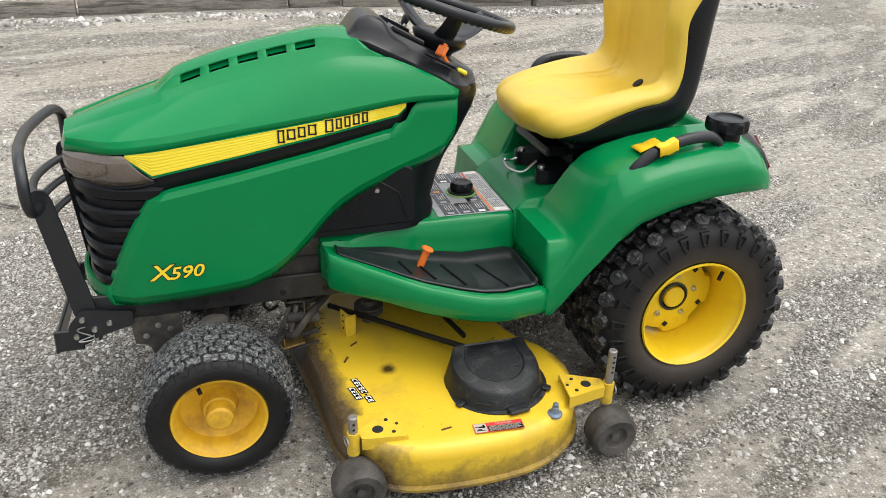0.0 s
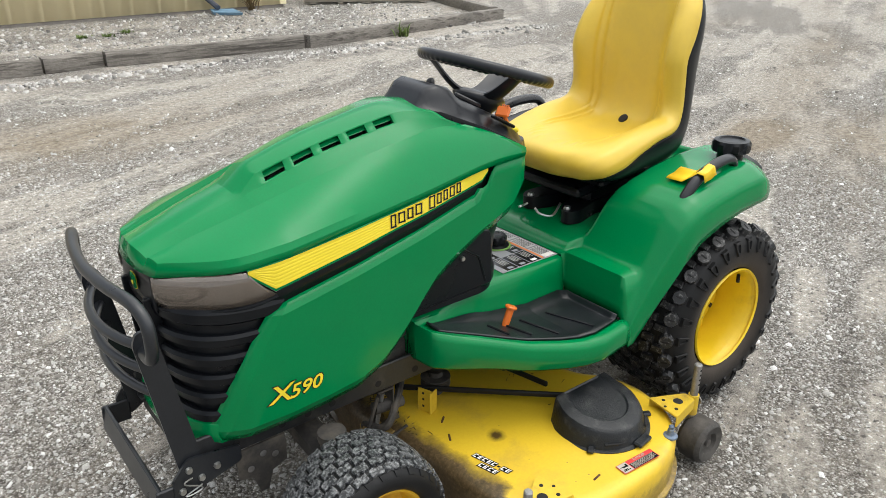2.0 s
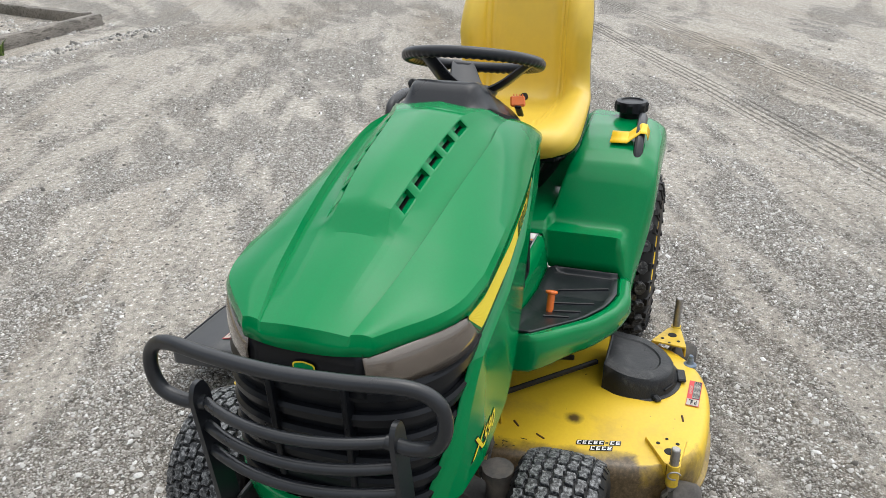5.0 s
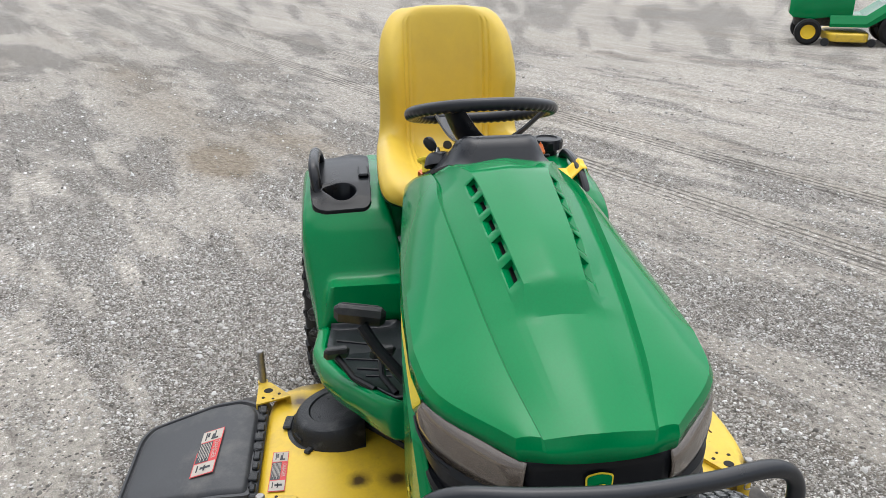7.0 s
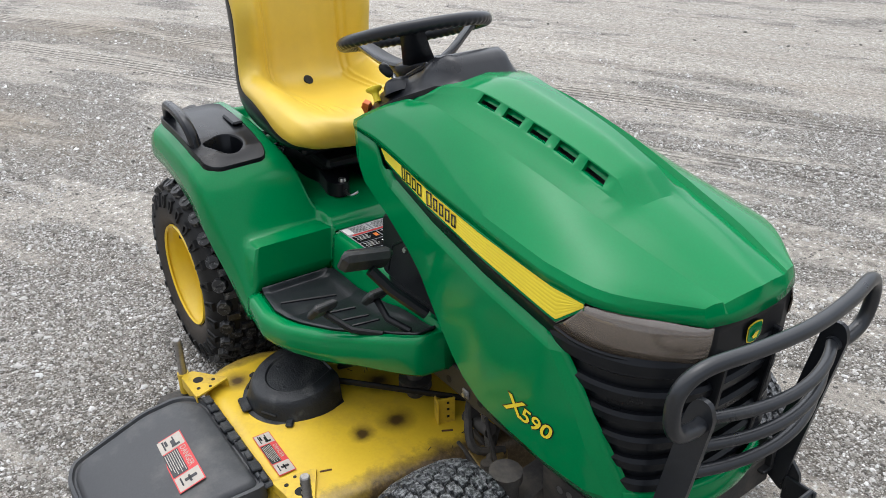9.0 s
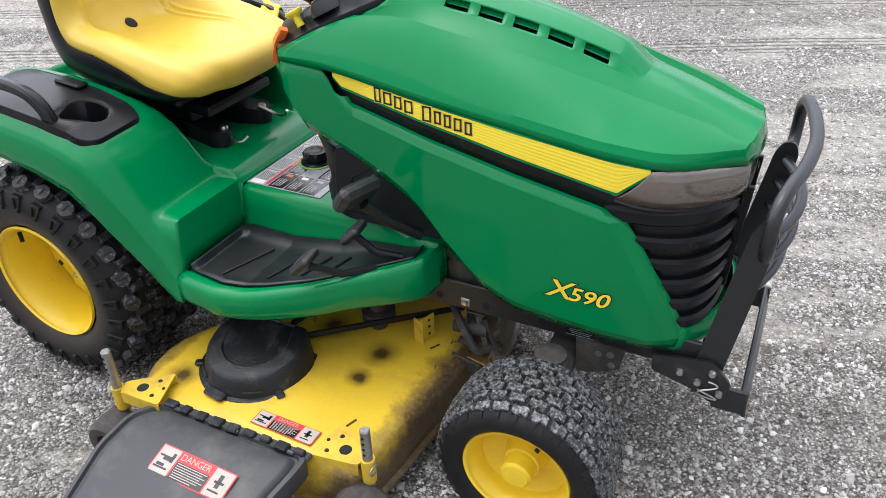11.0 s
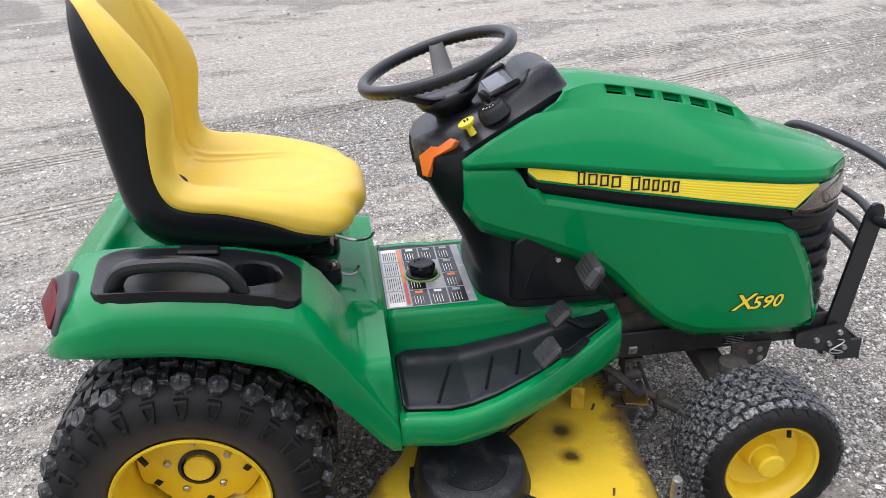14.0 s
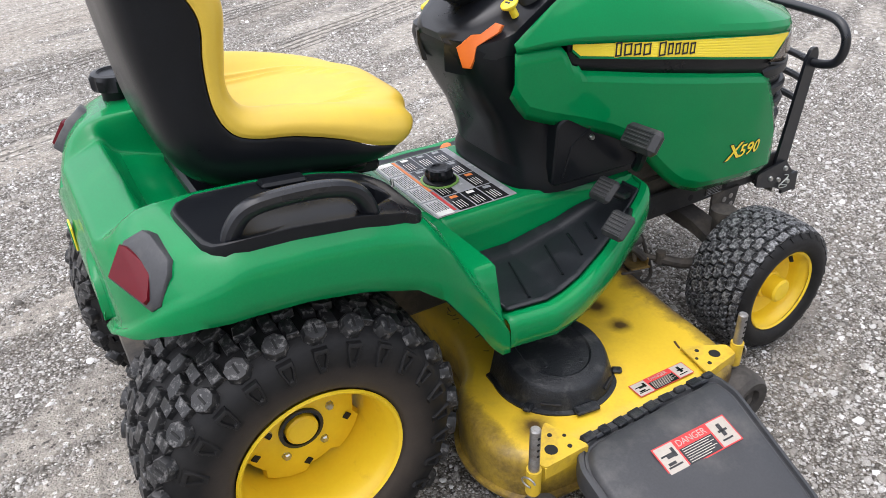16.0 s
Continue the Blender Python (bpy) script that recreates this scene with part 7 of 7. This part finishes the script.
def danger_label(base, ink, c, along_v, up_v, nrm, w, h, both_ends=True):
    """A red, black and white warning sticker."""
    c, a, u, n_ = Vector(c), Vector(along_v).normalized(), Vector(up_v).normalized(), Vector(nrm).normalized()

    def quad(x0, y0, x1, y1, mi, lift):
        (base if lift < 0.001 else ink).add([c + a * (x * w) + u * (y * h) + n_ * lift for x, y in ((x0, y0), (x1, y0), (x1, y1), (x0, y1))], [(0, 1, 2, 3)], mi)

    right = 0.22 if both_ends else 0.48
    quad(-0.5, -0.5, 0.5, 0.5, 0, 0.0008)
    quad(-0.485, -0.46, -0.24, 0.46, 2, 0.0013)
    if both_ends:
        quad(0.24, -0.46, 0.485, 0.46, 2, 0.0013)
    quad(-0.22, -0.46, right, 0.12, 1, 0.0013)
    for r in range(7):
        y = 0.07 - 0.078 * r
        quad(-0.20, y - 0.013, right - 0.02 - 0.05 * (r % 2) - 0.12 * (r == 6), y + 0.013, 2, 0.0018)
    for x0, y0, x1, y1 in ((-0.46, 0.10, -0.28, 0.16), (-0.40, 0.0, -0.30, 0.10), (-0.46, -0.30, -0.28, -0.24), (-0.44, -0.22, -0.34, -0.12), (-0.31, -0.02, -0.27, 0.3)) + (((0.28, -0.3, 0.42, -0.24), (0.30, 0.0, 0.42, 0.08), (0.33, -0.15, 0.38, 0.3)) if both_ends else ()):
        quad(x0, y0, x1, y1, 1, 0.0018)
    size = 0.32 * h
    mid = (right - 0.22) / 2 * w
    ink.text("DANGER", size, lambda x, y: c + a * (x + mid - 2.05 * size) + u * (0.20 * h + y) + n_ * 0.0018, 2, 0.0, 0.0, 0.95)


g, ink = Geo(), Geo()
danger_label(g, ink, (0.640, 0.686, 0.1880), (-1, 0.06, 0), (-0.06, -1, 0), (0, 0, 1), 0.130, 0.036, False)
sticker = part("danger_sticker", g, REDPRINT, deck, "red and white danger sticker", sharp=180)
part("sticker_print", ink, [REDPRINT, BLACKPRINT, STICKER], sticker, "white and black warning print", sharp=180, kind="stuff")
g, ink = Geo(), Geo()
danger_label(g, ink, (0.792, -0.576, 0.1895), (1, -0.02, 0), (0.02, 1, 0), (0, 0, 1), 0.168, 0.044)
sticker = part("danger_sticker", g, REDPRINT, deck, "red and white danger sticker", sharp=180)
part("sticker_print", ink, [REDPRINT, BLACKPRINT, STICKER], sticker, "white and black warning print", sharp=180, kind="stuff")
# deck maker's print as plain slanting bars
g = Geo()
along, down = Vector((-0.03, 0.116, 0)).normalized(), Vector((0.116, 0.03, 0)).normalized()
for start, count, skip in (((0.960, 0.398), 8, 5), ((0.974, 0.436), 4, 9)):
    for k in range(count):
        o = Vector((*start, 0.1864)) + along * (0.0146 * k + 0.006)

        def bar(x0, y0, x1, y1, mi, lift):
            g.add([o + along * (x - 0.25 * y) + down * y + Vector((0, 0, lift)) for x, y in ((x0, y0), (x0, y1), (x1, y1), (x1, y0))], [(0, 1, 2, 3)], mi)

        if k == skip:
            bar(-0.004, -0.003, 0.004, 0.003, 0, 0.0008)
            continue
        bar(-0.0078, -0.0098, 0.0078, 0.0098, 0, 0.0008)
        bar(-0.0050, -0.0070, -0.0018, 0.0070, 1, 0.0014)
        bar(-0.0012, -0.0070, 0.0052, -0.0040, 1, 0.0014)
        bar(-0.0012, 0.0040, 0.0052, 0.0070, 1, 0.0014)
        if k % 2:
            bar(-0.0012, -0.0016, 0.0040, 0.0016, 1, 0.0014)
part("deck_print", g, [BLACKPRINT, WHITE], deck, "white print with black edges, drawn as plain bars", sharp=180)
# discharge chute
g = Geo()
corner = rounded([(0.475, -0.655), (0.445, -0.700), (0.436, -0.79), (0.470, -0.985), (0.52, -1.005), (0.79, -1.005), (0.835, -0.985), (0.895, -0.70), (0.895, -0.640), (0.52, -0.640)], 0.02, 3)


def chute_z(x, y):
    return 0.206 - 0.30 * max(0.0, -0.70 - y) ** 1.25


area = sum(corner[i - 1][0] * corner[i][1] - corner[i][0] * corner[i - 1][1] for i in range(len(corner)))
corner = corner if area > 0 else corner[::-1]
rings = []
for k, dz in ((1.0, -0.055), (1.02, -0.050), (1.02, -0.010), (1.01, -0.003), (0.97, -0.002), (0.955, -0.010), (0.93, -0.010), (0.90, 0.0), (0.86, 0.003), (0.6, 0.005), (0.3, 0.006), (0.05, 0.006)):
    ring = [(0.675 + (x - 0.675) * k, -0.810 + (y + 0.810) * k) for x, y in corner]
    rings.append([(x, y, chute_z(x, y) + dz) for x, y in ring])
g.loft(rings, cap0=False)
chute = part("discharge_chute", g, CHUTE, deck, "scuffed dark grey plastic discharge chute", sharp=40)
g, ink = Geo(), Geo()
danger_label(g, ink, (0.695, -0.775, chute_z(0.7, -0.775) + 0.0075), (1, -0.03, 0), (0.03, 1, 0.28), (0, -0.28, 1), 0.205, 0.066)
sticker = part("danger_sticker", g, REDPRINT, deck, "large red and cream danger sticker", sharp=180)
part("sticker_print", ink, [REDPRINT, BLACKPRINT, STICKER], sticker, "white and black warning print", sharp=180, kind="stuff")
for x in (0.545, 0.70, 0.85):
    part("chute_hinge", Geo().tube([(x - 0.014, -0.642, 0.200), (x + 0.014, -0.642, 0.200)], 0.007, 10), STEEL_BLACK, deck, "black chute hinge")
g = Geo().box((0.70, -0.634, 0.196), (0.40, 0.022, 0.012), None, 0.004)
part("hinge_strip", g, CHUTE, deck)
rng = random.Random(17)
for k in range(9):
    deep = rng.uniform(0.016, 0.027)
    g = Geo().box((0.515 + 0.045 * k, -0.632 - 0.25 * deep, 0.203 + rng.uniform(-0.002, 0.003)), (rng.uniform(0.022, 0.034), deep, 0.014), (rng.uniform(-6, 6), 0, rng.uniform(-5, 5)), 0.003)
    part("chute_knuckle", g, COVER, chute)
# dry clippings lying on the deck and frame
g = Geo()
r3 = random.Random(12)
for _ in range(260):
    band = r3.random()
    x, y = (r3.uniform(0.50, 0.66), r3.gauss(0, 0.12)) if band < 0.75 else (r3.uniform(1.0, 1.06), r3.gauss(0, 0.13))
    g.box((x, y, 0.192 + abs(r3.gauss(0, 0.004))), (r3.uniform(0.006, 0.020), r3.uniform(0.001, 0.0025), r3.uniform(0.001, 0.002)), (r3.uniform(-20, 20), r3.uniform(-20, 20), r3.uniform(0, 180)), 0.0003)
part("grass_debris", g, DEBRIS, deck, "dry brown grass clippings", kind="stuff")

# ---------------------------------------------------------------- the yard's edge
TIMBER = surface("weathered_timber", (0.20, 0.182, 0.16), 0.85, 0.3, 3, 70, 0.7, 0.005)


def grained(m, across, dark):
    """Long dark checks and grain along the wood."""
    nt = m.node_tree
    p = nt.nodes["Principled BSDF"]
    col = p.inputs["Base Color"].links[0].from_socket
    where = nt.nodes.new("ShaderNodeTexCoord").outputs["Object"]
    for scale, lo, hi, much in (((1.2, across, across), 0.50, 0.62, 0.85), ((4.0, across * 3, across * 3), 0.48, 0.66, 0.6)):
        stretch = nt.nodes.new("ShaderNodeMapping")
        stretch.inputs["Scale"].default_value = scale
        nt.links.new(where, stretch.inputs["Vector"])
        n_ = add_node(nt, "ShaderNodeTexNoise", Scale=1.0, Detail=6.0, Roughness=0.65)
        nt.links.new(stretch.outputs["Vector"], n_.inputs["Vector"])
        col = mixed(nt, ramp(nt, n_.outputs["Fac"], [(lo, (0, 0, 0)), (hi, (much,) * 3)]).outputs["Color"], col, dark)
    nt.links.new(col, p.inputs["Base Color"])
    return m


grained(TIMBER, 28.0, (0.055, 0.047, 0.040))
WEED_DRY = surface("dry_weed_stem", (0.16, 0.11, 0.05), 0.85, 0.3, 20, 100, 0.2, island=0.4)
CREAM = surface("cream_metal_siding", (0.88, 0.77, 0.50), 0.4, 0.04, 1.2, 40, 0.05, dirt=(0.66, 0.56, 0.36), dirt_at=(0.6, 0.9), dirt_scale=2)
DOWNPIPE = surface("slate_blue_metal", (0.055, 0.065, 0.09), 0.45, 0.1, 5, 60, 0.1)
BLUE = surface("blue_plastic", (0.17, 0.30, 0.42), 0.5, 0.15, 8, 60, 0.2)
PALLET = surface("grey_pallet_wood", (0.27, 0.24, 0.20), 0.85, 0.2, 5, 60, 0.5, 0.003)
WEED = surface("weed_leaf", (0.10, 0.15, 0.03), 0.7, 0.3, 20, 100, 0.2, island=0.4)
DARKGREEN = surface("implement_green", (0.010, 0.16, 0.05), 0.4, 0.1, 4, 60, 0.1, dirt=(0.05, 0.10, 0.05), dirt_at=(0.5, 0.8))
ROOF = surface("grey_roof_metal", (0.25, 0.25, 0.26), 0.5, 0.1, 3, 40, 0.1)


def timber(a, b, seed, tall=0.155, wide=0.15):
    """A landscape timber laid from a to b, with worn edges and checks."""
    a, b = Vector((*a, 0)), Vector((*b, 0))
    d = (b - a).normalized()
    e = Vector((-d.y, d.x, 0))
    rings = []
    n = 40
    for k in range(n + 1):
        p = a.lerp(b, k / n)
        z0 = lie(p.x, p.y) - 0.02
        ring = []
        for s, h in ((-1, 0), (-1, 0.45), (-1, 0.88), (-0.85, 1), (-0.3, 1.0), (0.3, 1.0), (0.85, 1), (1, 0.88), (1, 0.45), (1, 0)):
            j = 0.007 * noise.noise((p.x * 5 + s * 3, p.y * 5 + h * 4, seed)) + 0.004 * noise.noise((p.x * 19, h * 9 + s, seed))
            ring.append(p + e * (s * wide / 2 + j * s) + Vector((0, 0, z0 + h * (tall + 0.02) + j)))
        rings.append(ring)
    g = Geo().loft(rings)
    return part("landscape_timber", g, TIMBER, None, "weathered grey landscape timber edging the gravel", category="timber", group="timbers along the yard edge", sharp=50)


for k, (a, b) in enumerate((((5.1, -6.72), (2.62, -6.90)), ((2.60, -6.95), (0.42, -7.13)), ((0.39, -7.16), (-0.20, -7.19)), ((-0.23, -7.15), (-2.55, -7.05)), ((-2.58, -6.98), (-6.35, -7.62)), ((-6.42, -7.85), (-7.55, -11.5)))):
    timber(a, b, k * 3.7)

# pale gravel along the timbers and up to the building
r5 = np.random.default_rng(9)
n = 9000
bx = r5.uniform(-6.5, 5.0, n)
by = -6.75 + np.abs(r5.normal(0, 0.22, n)) - 0.1 - 0.0 * bx
by2 = r5.uniform(-11.0, -7.3, n)
pick = r5.uniform(0, 1, n) < 0.42
yy = np.where(pick, by, by2)
ok = ~((yy < -6.7) & (yy > -7.3))
bx, yy = bx[ok], yy[ok]
siz = np.clip(r5.lognormal(math.log(0.016), 0.42, len(bx)), 0.006, 0.045)
scatter("border_gravel", "coarse pale gravel between the timbers and the building", np.array([(x, y, lie(x, y)) for x, y in zip(bx, yy)]), siz, STONE_PALE, 8)

# cream metal building
g = Geo()
rib = 0.435
base_y, left, right = -11.25, -4.45, 9.0
prof = []
x = left
while x < right:
    for dx, out in ((0.0, 0.0), (0.018, 0.016), (0.042, 0.016), (0.06, 0.0), (0.20, 0.0), (0.21, 0.002), (0.24, 0.002), (0.25, 0.0)):
        prof.append((x + dx, base_y + out))
    x += rib
prof.append((right, base_y))
g.grid([[(x, y, z) for z in (0.05, 3.6)] for x, y in prof])
g.grid([[(left, base_y - 8.0 * k / 20 - (0.02 if k % 2 else 0), z) for z in (0.05, 3.6)] for k in range(21)])
building = thing("metal_building", "cream ribbed metal building beside the gravel yard", "building", at=(0, 0, 0))
part("wall", g, CREAM, building, "cream ribbed metal siding", solid=0.03, sharp=20)
g = Geo().box(((left + right) / 2, base_y - 0.06, 0.02), (right - left, 0.16, 0.12), None, 0.01)
part("foundation", g, surface("concrete_footing", (0.22, 0.20, 0.18), 0.9, 0.2, 4, 60, 0.4), building, "grey concrete footing")
g = Geo().box((left + 0.02, base_y + 0.03, 1.8), (0.12, 0.05, 3.5), None, 0.006)
part("corner_trim", g, CREAM, building, "cream corner trim")
g = Geo().add([(left - 0.4, base_y + 0.5, 3.55), (right, base_y + 0.5, 3.55), (right, base_y - 8.4, 4.6), (left - 0.4, base_y - 8.4, 4.6)], [(0, 1, 2, 3)])
part("roof", g, ROOF, building, "grey metal roof", solid=0.08)
g = Geo().tube([(-3.02, base_y + 0.09, 3.5), (-3.02, base_y + 0.09, 0.30), (-3.03, base_y + 0.12, 0.22), (-3.10, base_y + 0.34, 0.10)], 0.055, 8, flat=0.8)
part("downspout", g, DOWNPIPE, building, "slate blue metal downspout")
g = Geo()
g.loft([[(-3.34, -10.92, 0.01), (-3.02, -11.0, 0.01), (-2.95, -10.72, 0.01), (-3.30, -10.45, 0.01)], [(-3.36, -10.92, 0.07), (-3.00, -11.02, 0.08), (-2.93, -10.70, 0.06), (-3.31, -10.42, 0.05)],
        [(-3.31, -10.88, 0.05), (-3.04, -10.96, 0.06), (-2.98, -10.72, 0.04), (-3.28, -10.48, 0.03)]])
part("splash_block", g, BLUE, None, "cracked blue plastic splash block under the downspout", category="splash block")


def weed(name, label, at, tall, n, seed, cat="weed", mat=None):
    rr = random.Random(seed)
    g = Geo()
    for _ in range(n):
        a, lean = rr.uniform(0, 6.28), rr.uniform(0.1, 0.9)
        h = tall * rr.uniform(0.5, 1)
        b = Vector((at[0] + rr.gauss(0, 0.04), at[1] + rr.gauss(0, 0.04), lie(*at) - 0.005))
        d = Vector((math.cos(a) * lean, math.sin(a) * lean, 1)).normalized()
        s = Vector((-math.sin(a), math.cos(a), 0)) * 0.008
        mid, tip = b + d * h * 0.6, b + d * h + Vector((math.cos(a), math.sin(a), -0.4)) * h * 0.25
        g.add([b - s, b + s, mid + s * 1.2, mid - s * 1.2, tip], [(0, 1, 2, 3), (3, 2, 4)])
    return part(name, g, mat or WEED, None, label, category=cat, solid=0.001, kind="stuff")


weed("weed", "dry brown weed against the building corner", (-3.75, -11.05), 0.42, 34, 1, mat=WEED_DRY)
weed("weed", "small green weed beside the timber", (-4.05, -7.02), 0.26, 26, 2)
for k, (x, y) in enumerate(((-0.9, -9.4), (-0.6, -9.5), (1.3, -9.8), (-1.2, -9.6))):
    weed("grass_tuft", "low green grass tuft in the gravel", (x, y), 0.07, 40, 20 + k, "grass")

# pallet with a green implement
pal = thing("pallet", "grey weathered wooden pallet on the gravel", "pallet", at=(-6.2, -11.25, 0.0))
pal.rotation_euler = (0, 0, radians(-30))
for k in range(3):
    part("stringer", Geo().box((0, -0.55 + 0.55 * k, 0.075), (2.3, 0.05, 0.09), None, 0.006), PALLET, pal)
for k in range(13):
    part("deck_board", Geo().box((-1.06 + 0.177 * k, 0, 0.132), (0.11, 1.25, 0.022), (0, 0, 1.5 * math.sin(k * 2.1)), 0.004), PALLET, pal)
for k in range(5):
    part("bottom_board", Geo().box((-1.0 + 0.5 * k, 0, 0.018), (0.10, 1.25, 0.022), None, 0.004), PALLET, pal)
imp = thing("loader_bucket", "green steel loader implement resting on a pallet", "implement", at=(-6.25, -11.3, 0.145))
imp.rotation_euler = (0, 0, radians(-30))
prof = [(-0.45, 0.0), (0.30, 0.0), (0.44, 0.10), (0.48, 0.35), (0.40, 0.75), (0.36, 0.75), (0.43, 0.36), (0.40, 0.13), (0.28, 0.04), (-0.45, 0.03)]
part("bucket_shell", Geo().loft([[(x, y, z) for y, z in prof] for x in (-0.85, 0.85)]), DARKGREEN, imp, "dull green steel shell", sharp=50)
for x in (-0.85, 0.85):
    part("side_plate", Geo().loft([[(x + d, y, z) for y, z in ((-0.45, 0.0), (0.44, 0.02), (0.47, 0.4), (0.38, 0.76), (0.1, 0.7))] for d in (-0.01, 0.01)]), DARKGREEN, imp)
for x in (-0.35, 0.35):
    part("lift_arm", Geo().tube(smooth_line([(x, 0.46, 0.12), (x - 0.05, 0.62, 0.05), (x - 0.1, 0.60, 0.45), (x, 0.48, 0.62)], 4), 0.03, 10), DARKGREEN, imp)

# a second riding mower far across the yard
mower = thing("riding_mower", "far green and yellow riding mower parked on gravel", "lawn tractor", at=(0, 0, 0))


def far_part(name, geo, mat, label=""):
    return part(name, geo, mat, mower, label)


m_far = Matrix.Translation((-8.90, 8.32, 0.0)) @ pose(0, 0, 0, 0, 0, -117)
for x, y, r, w in ((1.25, 0.42, 0.20, 0.17), (1.25, -0.42, 0.20, 0.17), (0.0, 0.42, 0.27, 0.24), (0.0, -0.42, 0.27, 0.24)):
    sg = 1 if y > 0 else -1
    wh = far_part("wheel", Geo().revolve([(r * 0.55, w * 0.42), (r * 0.5, w * 0.30), (r * 0.2, w * 0.2), (0.0, w * 0.22)], (x, y, r), 28, side=sg), YELLOW_CLEAN, "yellow wheel rim")
    part("tyre", Geo().revolve([(r * 0.55, -w * 0.4), (r * 0.8, -w * 0.5), (r * 0.97, -w * 0.4), (r, 0.0), (r * 0.97, w * 0.4), (r * 0.8, w * 0.5), (r * 0.55, w * 0.42)], (x, y, r), 32, side=sg), RUBBER, wh, "black tyre")
pl = [(p.x, p.y) for p in smooth_line([(1.0, 0.0, 0), (0.97, 0.45, 0), (0.85, 0.62, 0), (0.6, 0.64, 0), (0.40, 0.55, 0), (0.36, 0.0, 0), (0.40, -0.5, 0), (0.6, -0.62, 0), (0.9, -0.6, 0), (0.97, -0.4, 0)], 4, True)]
far_part("mower_deck", Geo().prism(pl, 0.08, 0.20, 0.03), YELLOW, "yellow mower deck")
for x, y in ((1.0, 0.60), (0.34, 0.56), (1.0, -0.60), (0.34, -0.56)):
    far_part("gauge_wheel", Geo().revolve([(0.0, -0.03), (0.06, -0.03), (0.065, 0.0), (0.06, 0.03), (0.0, 0.03)], (x, y, 0.066), 20), MAT, "black gauge wheel")
far_part("chassis", Geo().box((0.7, 0, 0.34), (1.5, 0.34, 0.14), None, 0.02), FRAME, "dark steel chassis")
far_part("axle", Geo().tube([(1.25, -0.36, 0.21), (1.25, 0.36, 0.21)], 0.03, 10), FRAME)
rings = []
for x, w, z0, z1 in ((0.62, 0.22, 0.42, 0.92), (0.9, 0.25, 0.42, 0.94), (1.2, 0.26, 0.38, 0.86), (1.48, 0.2, 0.40, 0.76), (1.54, 0.14, 0.46, 0.7)):
    rings.append([(x, y * w, z0 + (z1 - z0) * h) for y, h in ((-1, 0), (-1.05, 0.6), (-0.75, 0.92), (0, 1.0), (0.75, 0.92), (1.05, 0.6), (1, 0))])
far_part("hood", Geo().loft(rings), GREEN, "green hood")
rings = []
for y, z0 in ((-0.52, 0.50), (-0.42, 0.62), (0.0, 0.60), (0.42, 0.62), (0.52, 0.50)):
    rings.append([(-0.25, y, z0), (-0.2, y, z0 + 0.05), (0.2, y, z0 + 0.03), (0.45, y, z0 - 0.16), (0.95, y * 0.85, z0 - 0.17), (0.95, y * 0.85, z0 - 0.22), (0.42, y, z0 - 0.21), (0.15, y, z0 - 0.03)])
far_part("fender", Geo().loft(rings), GREEN, "green rear fender")
far_part("seat", Geo().box((0.1, 0, 0.78), (0.42, 0.46, 0.12), None, 0.05).box((-0.13, 0, 1.02), (0.12, 0.44, 0.48), (0, -8, 0), 0.05), VINYL, "yellow seat")
mower.matrix_world = m_far

# a rusty stain and a dry stick on the yard
g = Geo().tube(smooth_line([(2.42, -1.62, 0.012), (2.30, -1.60, 0.014), (2.18, -1.52, 0.012)], 4), [0.008] * 8 + [0.005], 6)
part("stick", g, TIMBER, None, "dry grey stick lying on the gravel", category="stick")
